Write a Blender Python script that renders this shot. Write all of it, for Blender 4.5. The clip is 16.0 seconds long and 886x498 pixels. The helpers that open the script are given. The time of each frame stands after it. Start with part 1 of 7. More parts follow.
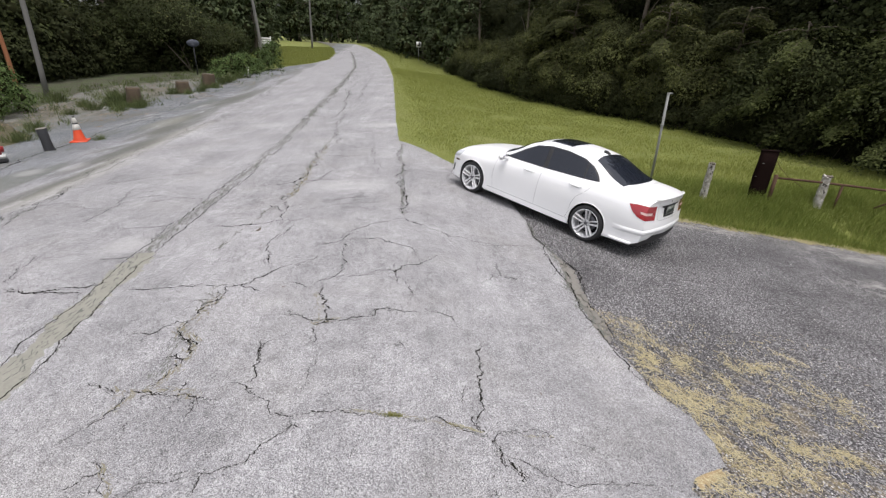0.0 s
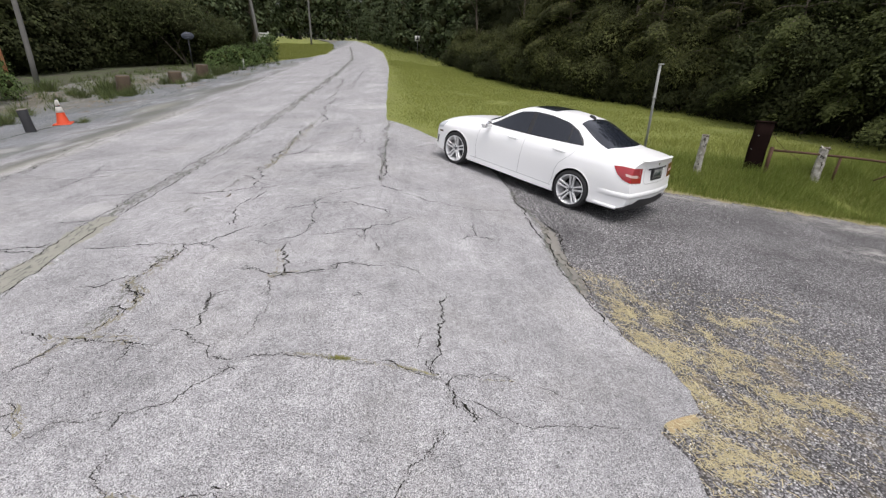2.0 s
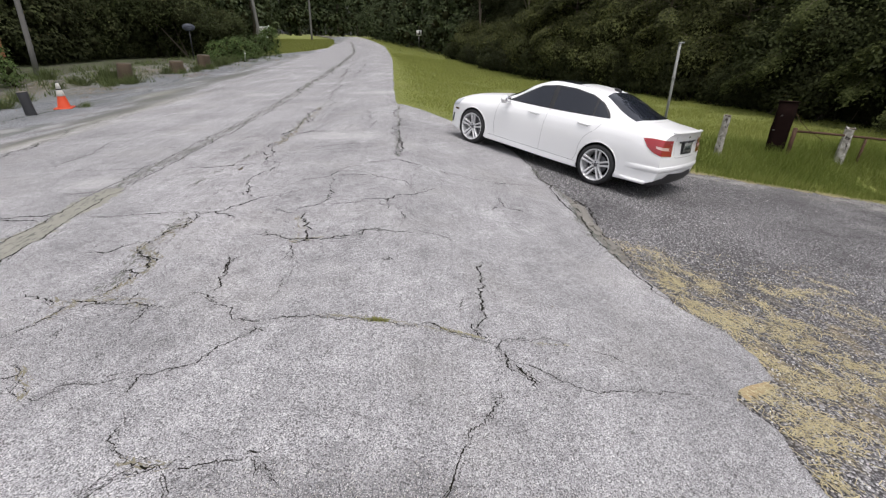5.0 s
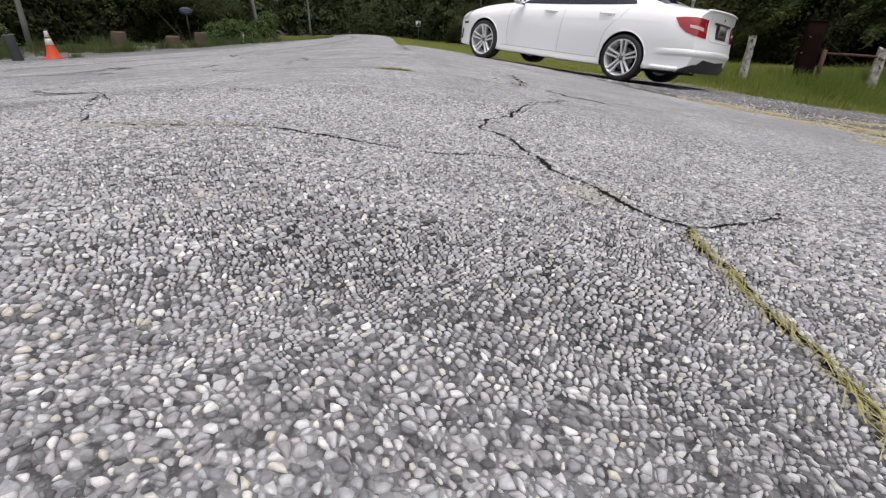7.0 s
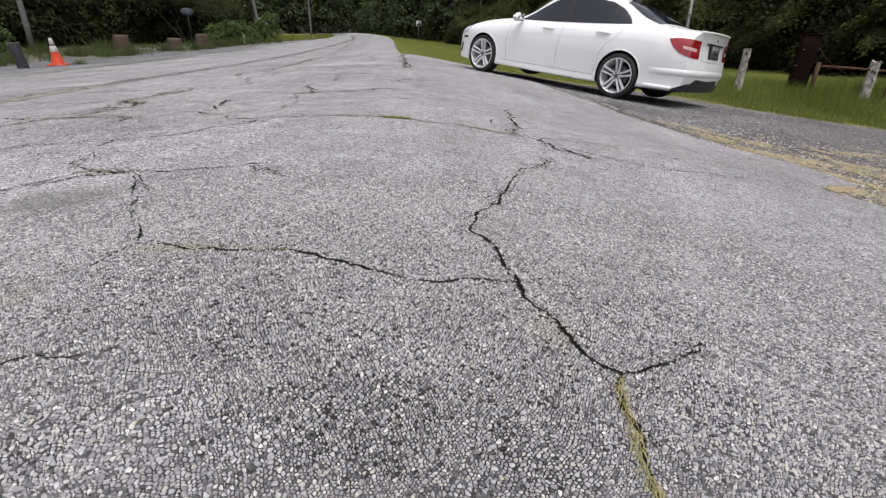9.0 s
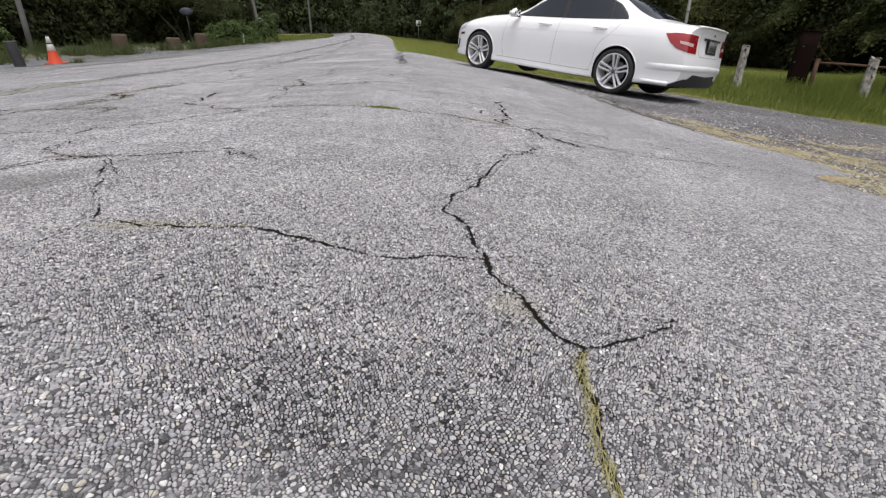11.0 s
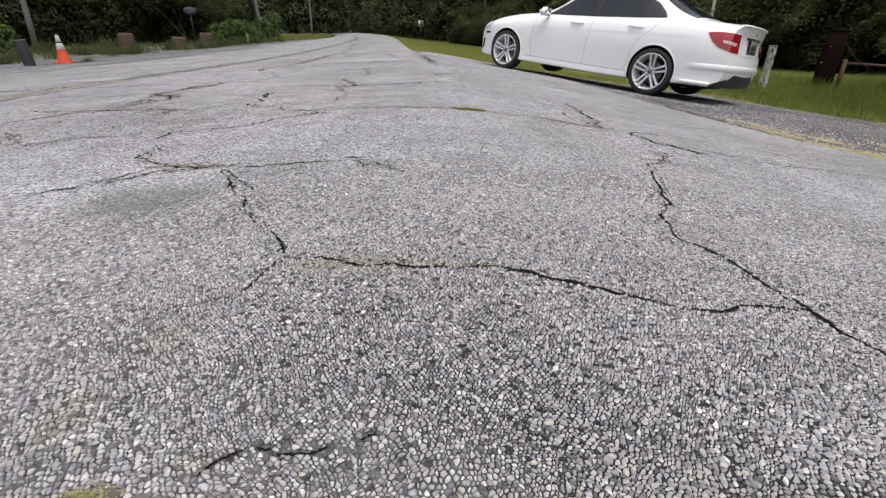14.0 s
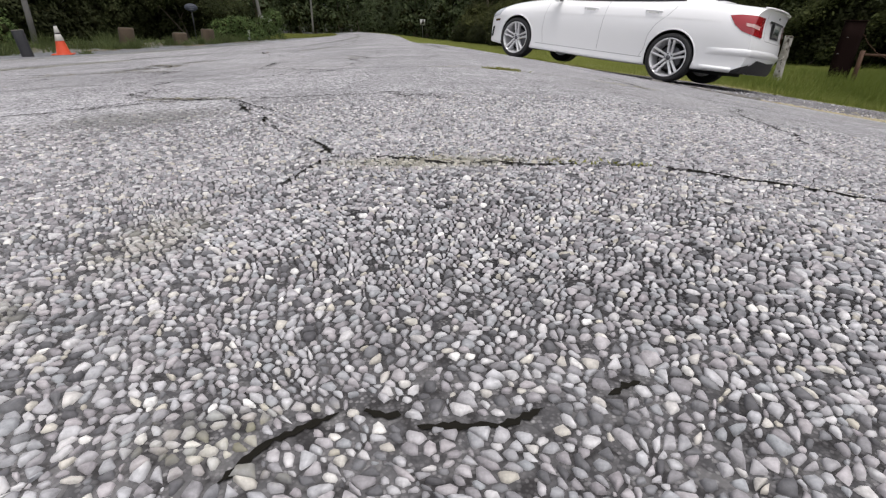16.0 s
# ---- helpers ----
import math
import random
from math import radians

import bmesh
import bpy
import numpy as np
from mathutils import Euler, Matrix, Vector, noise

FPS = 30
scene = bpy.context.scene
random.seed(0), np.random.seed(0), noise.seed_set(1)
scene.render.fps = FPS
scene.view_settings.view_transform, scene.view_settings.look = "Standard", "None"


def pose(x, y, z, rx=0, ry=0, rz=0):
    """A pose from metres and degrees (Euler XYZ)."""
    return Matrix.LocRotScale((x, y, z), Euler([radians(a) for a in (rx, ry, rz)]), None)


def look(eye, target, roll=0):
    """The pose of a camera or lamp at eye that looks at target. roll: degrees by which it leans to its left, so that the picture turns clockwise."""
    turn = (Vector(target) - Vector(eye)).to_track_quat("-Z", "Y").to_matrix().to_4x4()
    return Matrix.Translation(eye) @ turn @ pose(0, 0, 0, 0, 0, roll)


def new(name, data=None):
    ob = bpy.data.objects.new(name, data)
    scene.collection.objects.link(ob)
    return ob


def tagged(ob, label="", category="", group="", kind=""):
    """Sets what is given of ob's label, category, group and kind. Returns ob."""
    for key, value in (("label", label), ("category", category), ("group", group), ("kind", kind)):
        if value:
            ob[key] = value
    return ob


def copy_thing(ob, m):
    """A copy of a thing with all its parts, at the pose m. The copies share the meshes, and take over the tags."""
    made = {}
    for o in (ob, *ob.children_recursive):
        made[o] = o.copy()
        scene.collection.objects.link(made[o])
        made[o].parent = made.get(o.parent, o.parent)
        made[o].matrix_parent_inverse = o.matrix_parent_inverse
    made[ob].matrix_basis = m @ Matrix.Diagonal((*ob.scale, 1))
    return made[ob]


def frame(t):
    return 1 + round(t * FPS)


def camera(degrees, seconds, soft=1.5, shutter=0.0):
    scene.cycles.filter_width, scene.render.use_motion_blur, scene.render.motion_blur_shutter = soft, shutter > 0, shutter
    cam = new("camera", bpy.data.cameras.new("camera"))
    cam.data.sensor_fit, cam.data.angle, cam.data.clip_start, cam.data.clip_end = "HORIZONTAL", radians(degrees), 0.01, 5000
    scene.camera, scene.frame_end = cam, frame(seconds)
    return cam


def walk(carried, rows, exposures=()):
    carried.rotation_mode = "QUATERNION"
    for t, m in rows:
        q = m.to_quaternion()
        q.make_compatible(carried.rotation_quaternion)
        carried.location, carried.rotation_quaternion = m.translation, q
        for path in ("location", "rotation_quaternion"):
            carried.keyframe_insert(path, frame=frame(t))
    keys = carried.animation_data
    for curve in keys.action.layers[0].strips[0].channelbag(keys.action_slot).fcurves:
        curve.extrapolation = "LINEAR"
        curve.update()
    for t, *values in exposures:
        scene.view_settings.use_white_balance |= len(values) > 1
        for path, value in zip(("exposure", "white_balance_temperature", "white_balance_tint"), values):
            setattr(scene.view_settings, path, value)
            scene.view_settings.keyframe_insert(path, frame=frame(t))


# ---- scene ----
cam = camera(86.0, 16.0, soft=1.25)
PATH = [
    (0, -0.163, -0.220, 2.746, 66.47, -2.05, -1.06),
    (0.5, -0.005, -0.232, 2.533, 66.30, -1.85, -0.99),
    (1, 0.109, -0.231, 2.314, 66.26, -1.56, -0.95),
    (1.5, 0.200, -0.207, 2.205, 66.17, -1.41, -0.89),
    (2, 0.257, -0.180, 2.180, 66.27, -1.42, -0.90),
    (2.5, 0.285, -0.174, 2.225, 66.17, -1.48, -0.88),
    (3, 0.162, -0.121, 2.254, 66.34, -1.66, -0.95),
    (5.5, -0.076, 0.002, 1.386, 65.99, -1.15, -1.01),
    (6, -0.106, -0.044, 0.927, 66.09, -0.84, -1.10),
    (6.5, -0.136, -0.003, 0.456, 66.07, -0.56, -1.01),
    (7, -0.211, -0.008, 0.140, 66.29, -0.34, -1.12),
    (7.5, -0.272, -0.061, 0.250, 66.22, -0.47, -1.14),
    (8, -0.297, -0.097, 0.418, 66.12, -0.60, -1.13),
    (8.5, -0.262, -0.091, 0.434, 66.16, -0.62, -1.12),
    (9, -0.204, -0.086, 0.418, 66.07, -0.57, -1.07),
    (11.5, -0.131, -0.056, 0.356, 66.08, -0.46, -1.03),
    (12, -0.284, -0.013, 0.370, 66.12, -0.58, -1.09),
    (12.5, -0.412, 0.014, 0.402, 66.12, -0.63, -1.08),
    (13, -0.495, 0.044, 0.396, 66.16, -0.63, -1.17),
    (13.5, -0.568, 0.096, 0.380, 66.16, -0.62, -1.13),
    (14, -0.613, 0.165, 0.334, 66.11, -0.57, -1.15),
    (14.5, -0.660, 0.226, 0.233, 66.12, -0.55, -1.15),
    (15, -0.699, 0.304, 0.155, 66.17, -0.63, -1.03),
    (15.5, -0.753, 0.317, 0.120, 66.15, -0.70, -1.01),
    (16, -0.745, 0.350, 0.122, 66.16, -0.67, -1.06),
]
walk(cam, [(t, pose(*row)) for t, *row in PATH], exposures=[(0, 0.42, 6450, 13), (3, 0.42, 6450, 13), (5.5, 0.29, 6450, 13), (6, 0.28, 6450, 13), (7, 0.21, 6450, 13), (16, 0.19, 6450, 13)])

# ---- light: an overcast sky and a very wide, weak sun ----
world = bpy.data.worlds.new("sky")
scene.world = world
world.use_nodes = True
wn, wl = world.node_tree.nodes, world.node_tree.links
sky = wn.new("ShaderNodeTexSky")
sky.sky_type, sky.sun_disc = "NISHITA", False
sky.sun_elevation, sky.sun_rotation = radians(75), radians(150)
sky.air_density, sky.dust_density = 1.0, 4.0
cloud = wn.new("ShaderNodeHueSaturation")
cloud.inputs["Saturation"].default_value = 0.22
wl.new(sky.outputs[0], cloud.inputs["Color"])
wl.new(cloud.outputs[0], wn["Background"].inputs[0])
wn["Background"].inputs[1].default_value = 0.15
sun = new("sun", bpy.data.lights.new("sun", "SUN"))
sun.data.energy, sun.data.angle, sun.data.color = 1.5, radians(35), (1.0, 0.97, 0.93)
sun.matrix_basis = look((5, -9, 38), (0, 0, 0))


# ---- materials ----
class Nodes:
    """A material under construction, with short ways to add nodes."""

    def __init__(self, name, rough=0.8, metal=0.0):
        self.mat = bpy.data.materials.new(name)
        self.mat.use_nodes = True
        self.n, self.l = self.mat.node_tree.nodes, self.mat.node_tree.links
        self.bsdf = self.n["Principled BSDF"]
        self.bsdf.inputs["Roughness"].default_value = rough
        self.bsdf.inputs["Metallic"].default_value = metal
        self.pos = self.n.new("ShaderNodeTexCoord").outputs["Object"]

    def put(self, value, socket):
        if hasattr(value, "links"):
            self.l.new(value, socket)
        else:
            socket.default_value = value

    def stretch(self, sx, sy, sz):
        m = self.n.new("ShaderNodeMapping")
        m.inputs["Scale"].default_value = (sx, sy, sz)
        self.l.new(self.pos, m.inputs[0])
        return m.outputs[0]

    def noise(self, scale, detail=4, rough=0.55, at=None):
        t = self.n.new("ShaderNodeTexNoise")
        t.inputs["Scale"].default_value, t.inputs["Detail"].default_value, t.inputs["Roughness"].default_value = scale, detail, rough
        self.l.new(at or self.pos, t.inputs["Vector"])
        return t.outputs["Fac"]

    def cells(self, scale, feature="F1", at=None):
        t = self.n.new("ShaderNodeTexVoronoi")
        t.feature = feature
        t.inputs["Scale"].default_value = scale
        self.l.new(at or self.pos, t.inputs["Vector"])
        return t

    def ramp(self, fac, *stops):
        r = self.n.new("ShaderNodeValToRGB")
        while len(r.color_ramp.elements) < len(stops):
            r.color_ramp.elements.new(0.5)
        for e, (p, c) in zip(r.color_ramp.elements, stops):
            e.position = p
            e.color = (*c, 1) if isinstance(c, tuple) else (c, c, c, 1)
        self.l.new(fac, r.inputs[0])
        return r.outputs[0]

    def mix(self, fac, a, b, kind="MIX"):
        m = self.n.new("ShaderNodeMix")
        m.data_type, m.blend_type = "RGBA", kind
        self.put(fac, m.inputs[0])
        for v, s in ((a, m.inputs[6]), (b, m.inputs[7])):
            self.put((*v, 1) if isinstance(v, tuple) else v, s)
        return m.outputs[2]

    def math(self, op, a, b=0.0):
        m = self.n.new("ShaderNodeMath")
        m.operation = op
        self.put(a, m.inputs[0])
        self.put(b, m.inputs[1])
        return m.outputs[0]

    def bump(self, height, strength, distance):
        b = self.n.new("ShaderNodeBump")
        b.inputs["Strength"].default_value, b.inputs["Distance"].default_value = strength, distance
        self.l.new(height, b.inputs["Height"])
        self.l.new(b.outputs[0], self.bsdf.inputs["Normal"])

    def done(self, colour, **more):
        self.put((*colour, 1) if isinstance(colour, tuple) else colour, self.bsdf.inputs["Base Color"])
        for key, v in more.items():
            self.put(v, self.bsdf.inputs[key.replace("_", " ")])
        return self.mat


def near_mask(k, x, y, rx, ry):
    """1 inside an ellipse on the plan, 0 outside, with a ragged edge."""
    m = k.n.new("ShaderNodeMapping")
    m.vector_type = "TEXTURE"
    m.inputs["Location"].default_value, m.inputs["Scale"].default_value = (x, y, 0), (rx, ry, 1e4)
    k.l.new(k.pos, m.inputs[0])
    ln = k.n.new("ShaderNodeVectorMath")
    ln.operation = "LENGTH"
    k.l.new(m.outputs[0], ln.inputs[0])
    d = k.math("ADD", ln.outputs["Value"], k.math("MULTIPLY", k.noise(3.0 / min(rx, ry), 5), 0.8))
    return k.ramp(k.math("MULTIPLY", d, 0.5), (0.42, 1.0), (0.78, 0.0))


def plain(name, colour, rough=0.6, metal=0.0, vary=0.25, scale=9.0, relief=0.2, **more):
    """A painted, plastic, wooden or metal surface with grain and stains."""
    k = Nodes(name, rough, metal)
    c = k.mix(k.math("MULTIPLY", k.noise(scale, 6), vary * 1.6), colour, tuple(v * 0.45 for v in colour))
    c = k.mix(k.math("MULTIPLY", k.noise(scale * 9, 3), vary), c, tuple(min(1, v * 1.5) for v in colour))
    if relief:
        k.bump(k.noise(scale * 6, 5), relief, 0.004)
    return k.done(c, **more)


def asphalt():
    k = Nodes("worn_asphalt", 0.88)
    wob = k.stretch(1, 1, 1)
    c1 = k.cells(150.0, at=wob)
    grey = k.n.new("ShaderNodeRGBToBW")
    k.l.new(c1.outputs["Color"], grey.inputs[0])
    stone = k.ramp(grey.outputs[0], (0.0, (0.20, 0.20, 0.21)), (0.35, (0.30, 0.296, 0.307)), (0.7, (0.44, 0.434, 0.441)), (1.0, (0.61, 0.60, 0.59)))
    big = k.n.new("ShaderNodeRGBToBW")
    k.l.new(k.cells(72.0).outputs["Color"], big.inputs[0])
    stone = k.mix(0.3, stone, k.ramp(big.outputs[0], (0.15, 0.72), (0.85, 1.30)), "MULTIPLY")
    gap = k.ramp(c1.outputs["Distance"], (0.50, 0.0), (0.74, 1.0))
    c = k.mix(gap, stone, (0.092, 0.088, 0.09))
    # pale worn film further back, patches, dirt and old stains
    dirt = k.ramp(k.noise(0.55, 6, 0.62), (0.36, 0.82), (0.66, 1.12))
    c = k.mix(1.0, c, dirt, "MULTIPLY")
    fine = k.ramp(k.noise(5.0, 5, 0.6), (0.3, 0.8), (0.7, 1.15))
    c = k.mix(0.8, c, fine, "MULTIPLY")
    speck = k.ramp(k.noise(46.0, 3, 0.75), (0.36, 0.78), (0.62, 1.16))
    c = k.mix(0.6, c, speck, "MULTIPLY")
    speck = k.ramp(k.noise(17.0, 4, 0.7), (0.34, 0.84), (0.64, 1.12))
    c = k.mix(0.7, c, speck, "MULTIPLY")
    streak = k.ramp(k.noise(1.0, 5, 0.6, at=k.stretch(1.6, 0.13, 1)), (0.35, 0.88), (0.62, 1.1))
    c = k.mix(0.7, c, streak, "MULTIPLY")
    c = k.mix(k.math("MULTIPLY", k.ramp(k.noise(0.8, 4), (0.5, 0.0), (0.75, 1.0)), 0.15), c, (0.36, 0.34, 0.30))
    # the older, dirtier paving of the lot and its mossy rim
    ax = k.n.new("ShaderNodeSeparateXYZ")
    k.l.new(k.pos, ax.inputs[0])
    lane = k.math("SUBTRACT", k.math("MULTIPLY", ax.outputs[1], -0.10), ax.outputs[0])
    ragged = k.math("MULTIPLY", k.math("SUBTRACT", k.noise(0.8, 6, 0.65, at=k.stretch(1.0, 0.35, 1)), 0.5), 2.4)
    lot = k.ramp(k.math("MULTIPLY", k.math("SUBTRACT", k.math("ADD", lane, ragged), 6.9), 0.2), (0.0, 0.0), (0.35, 0.8), (0.8, 1.0))
    c = k.mix(lot, c, k.mix(1.0, c, (0.48, 0.52, 0.54), "MULTIPLY"))
    near_lane = k.ramp(k.math("MULTIPLY", k.math("SUBTRACT", k.math("ADD", lane, k.math("MULTIPLY", ragged, 0.35)), 6.8), 0.3), (0.0, 0.0), (0.06, 1.0), (0.55, 1.0), (0.85, 0.25))
    wet = k.math("MULTIPLY", k.ramp(k.noise(1.0, 6, 0.6, at=k.stretch(1.1, 0.20, 1)), (0.485, 0.0), (0.51, 1.0)), near_lane)
    c = k.mix(k.math("MULTIPLY", wet, 0.62), c, (0.10, 0.106, 0.09))
    dusty = k.math("MULTIPLY", k.ramp(k.noise(1.4, 6, 0.65, at=k.stretch(1.3, 0.3, 1)), (0.58, 0.0), (0.66, 1.0)), lot)
    c = k.mix(k.math("MULTIPLY", dusty, 0.5), c, (0.44, 0.43, 0.41))
    rim = k.ramp(k.math("MULTIPLY", k.math("SUBTRACT", k.math("ADD", lane, k.math("MULTIPLY", ragged, 1.3)), 10.6), 0.25), (0.0, 0.0), (0.5, 1.0))
    c = k.mix(k.math("MULTIPLY", rim, 0.65), c, (0.13, 0.125, 0.10))
    rubble = k.math("MULTIPLY", k.ramp(k.noise(1.1, 7, 0.7, at=k.stretch(1.0, 0.45, 1)), (0.47, 0.0), (0.53, 1.0)), rim)
    c = k.mix(k.math("MULTIPLY", rubble, 0.7), c, k.ramp(k.noise(6.0, 5, 0.7), (0.38, (0.035, 0.038, 0.022)), (0.55, (0.11, 0.09, 0.06)), (0.68, (0.36, 0.33, 0.27))))
    for x, y, rx, ry, v in ((-1.28, 1.25, 0.19, 0.14, 0.5), (-8.1, 9.0, 0.24, 2.0, 0.7), (-8.6, 11.8, 0.26, 1.6, 0.7), (-8.6, 13.9, 0.32, 1.2, 0.7), (-9.25, 16.4, 0.45, 1.5, 0.85), (-9.6, 18.8, 0.35, 1.4, 0.8), (-10.15, 25.0, 0.6, 3.6, 0.8), (-12.2, 19.5, 0.5, 3, 0.6)):
        c = k.mix(k.math("MULTIPLY", near_mask(k, x, y, rx, ry), v), c, (0.10, 0.10, 0.088))
    for x, y, rx, ry in ((-4.55, 6.27, 0.4, 0.4), (0.95, 0.62, 0.16, 0.1), (-1.8, 9.3, 1.0, 0.5), (-2.0, 16.8, 1.2, 0.5), (-5.9, 17.0, 0.7, 0.6), (-8.75, 11.2, 0.25, 0.5), (-9.4, 10.7, 0.3, 0.4)):
        c = k.mix(k.math("MULTIPLY", near_mask(k, x, y, rx, ry), 0.24), c, (0.56, 0.55, 0.54))
    for x, y, rx, ry in ((-7.75, 9.6, 0.3, 2.6), (-8.15, 12.6, 0.3, 2.2), (-8.3, 16.0, 0.4, 2.4), (-9.9, 18.0, 0.5, 1.6)):
        c = k.mix(k.math("MULTIPLY", near_mask(k, x, y, rx, ry), 0.2), c, (0.40, 0.385, 0.31))
    grit = k.cells(620.0)
    tone = k.n.new("ShaderNodeRGBToBW")
    k.l.new(grit.outputs["Color"], tone.inputs[0])
    bed = k.ramp(tone.outputs[0], (0.0, (0.014, 0.013, 0.014)), (0.5, (0.042, 0.040, 0.041)), (0.76, (0.11, 0.106, 0.107)), (1.0, (0.28, 0.273, 0.27)))
    bed = k.mix(k.ramp(grit.outputs["Distance"], (0.35, 0.0), (0.6, 1.0)), bed, (0.008, 0.0075, 0.008))
    c = k.mix(near_mask(k, -0.25, 0.72, 1.18, 0.80), c, bed)
    h = k.math("SUBTRACT", k.math("MULTIPLY", k.noise(40, 3), 0.3), k.ramp(c1.outputs["Distance"], (0.1, 0.0), (0.65, 1.0)))
    h = k.math("SUBTRACT", h, k.math("MULTIPLY", k.math("MULTIPLY", grit.outputs["Distance"], 0.5), near_mask(k, -0.25, 0.72, 1.18, 0.80)))
    k.bump(h, 0.45, 0.0026)
    return k.done(c, Sheen_Weight=0.02, Sheen_Roughness=0.45, Specular_IOR_Level=0.3)


def gravel():
    k = Nodes("dark_gravel_asphalt", 0.9)
    c1 = k.cells(62.0)
    grey = k.n.new("ShaderNodeRGBToBW")
    k.l.new(c1.outputs["Color"], grey.inputs[0])
    c = k.ramp(grey.outputs[0], (0.0, (0.035, 0.034, 0.037)), (0.45, (0.155, 0.149, 0.155)), (0.72, (0.28, 0.275, 0.277)), (1.0, (0.52, 0.51, 0.50)))
    c = k.mix(k.ramp(c1.outputs["Distance"], (0.4, 0.0), (0.65, 1.0)), c, (0.03, 0.028, 0.028))
    c = k.mix(1.0, c, k.ramp(k.noise(0.8, 6, 0.6), (0.35, 0.7), (0.7, 1.35)), "MULTIPLY")
    pale = k.math("MULTIPLY", k.ramp(k.noise(2.4, 6, 0.65, at=k.stretch(0.6, 1.6, 1)), (0.42, 0.0), (0.62, 1.0)), k.math("MAXIMUM", near_mask(k, 9.0, 9.1, 1.5, 0.55), k.math("MAXIMUM", near_mask(k, 8.2, 7.2, 1.0, 0.5), near_mask(k, 6.0, 9.45, 1.4, 0.22))))
    c = k.mix(k.math("MULTIPLY", pale, 0.85), c, (0.33, 0.32, 0.30))
    turn = k.n.new("ShaderNodeMapping")
    turn.vector_type = "TEXTURE"
    turn.inputs["Rotation"].default_value, turn.inputs["Scale"].default_value = (0, 0, -0.72), (0.36, 0.22, 1)
    k.l.new(k.pos, turn.inputs[0])
    sandy = k.ramp(k.noise(1.25, 8, 0.68, at=turn.outputs[0]), (0.53, 0.0), (0.64, 1.0))
    band = near_mask(k, 2.7, 3.1, 1.2, 1.45)
    c = k.mix(k.math("MULTIPLY", k.math("MULTIPLY", sandy, band), 0.38), c, (0.36, 0.28, 0.14))
    h = k.math("SUBTRACT", k.noise(30, 3), c1.outputs["Distance"])
    k.bump(h, 1.0, 0.008)
    return k.done(c)


def meadow():
    k = Nodes("meadow_ground", 0.95)
    c = k.mix(k.ramp(k.noise(1.3, 6, 0.65), (0.3, 0.0), (0.7, 1.0)), (0.14, 0.16, 0.03), (0.215, 0.23, 0.052))
    c = k.mix(k.ramp(k.noise(0.35, 4), (0.5, 0.0), (0.75, 0.5)), c, (0.22, 0.21, 0.07))
    c = k.mix(k.ramp(k.noise(22, 4), (0.35, 0.0), (0.65, 0.6)), c, (0.09, 0.11, 0.022))
    c = k.mix(near_mask(k, -21.5, 27, 12, 30), c, k.mix(k.ramp(k.noise(1.6, 6, 0.7), (0.42, 0.0), (0.6, 1.0)), (0.05, 0.044, 0.03), (0.055, 0.075, 0.025)))
    c = k.mix(near_mask(k, -15.5, 13.0, 4.5, 6.5), c, (0.07, 0.055, 0.036))
    k.bump(k.noise(16, 5), 0.8, 0.06)
    return k.done(c)


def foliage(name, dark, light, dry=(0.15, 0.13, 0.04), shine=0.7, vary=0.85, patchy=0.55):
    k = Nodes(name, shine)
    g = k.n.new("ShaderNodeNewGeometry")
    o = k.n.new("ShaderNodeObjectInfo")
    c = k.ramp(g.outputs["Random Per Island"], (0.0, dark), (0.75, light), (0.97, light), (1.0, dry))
    # In tree leaves, random dark patches and darker plants stand in for shade.
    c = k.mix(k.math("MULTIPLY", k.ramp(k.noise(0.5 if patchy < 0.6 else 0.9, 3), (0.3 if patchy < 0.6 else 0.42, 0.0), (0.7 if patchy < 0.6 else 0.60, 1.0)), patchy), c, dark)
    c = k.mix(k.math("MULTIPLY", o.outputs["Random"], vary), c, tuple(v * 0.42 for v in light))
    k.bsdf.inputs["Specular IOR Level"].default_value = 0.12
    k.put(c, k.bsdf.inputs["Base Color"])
    t = k.n.new("ShaderNodeBsdfTranslucent")
    k.l.new(c, t.inputs[0])
    m = k.n.new("ShaderNodeMixShader")
    m.inputs[0].default_value = 0.15
    k.l.new(k.bsdf.outputs[0], m.inputs[1])
    k.l.new(t.outputs[0], m.inputs[2])
    k.l.new(m.outputs[0], k.n["Material Output"].inputs[0])
    return k.mat


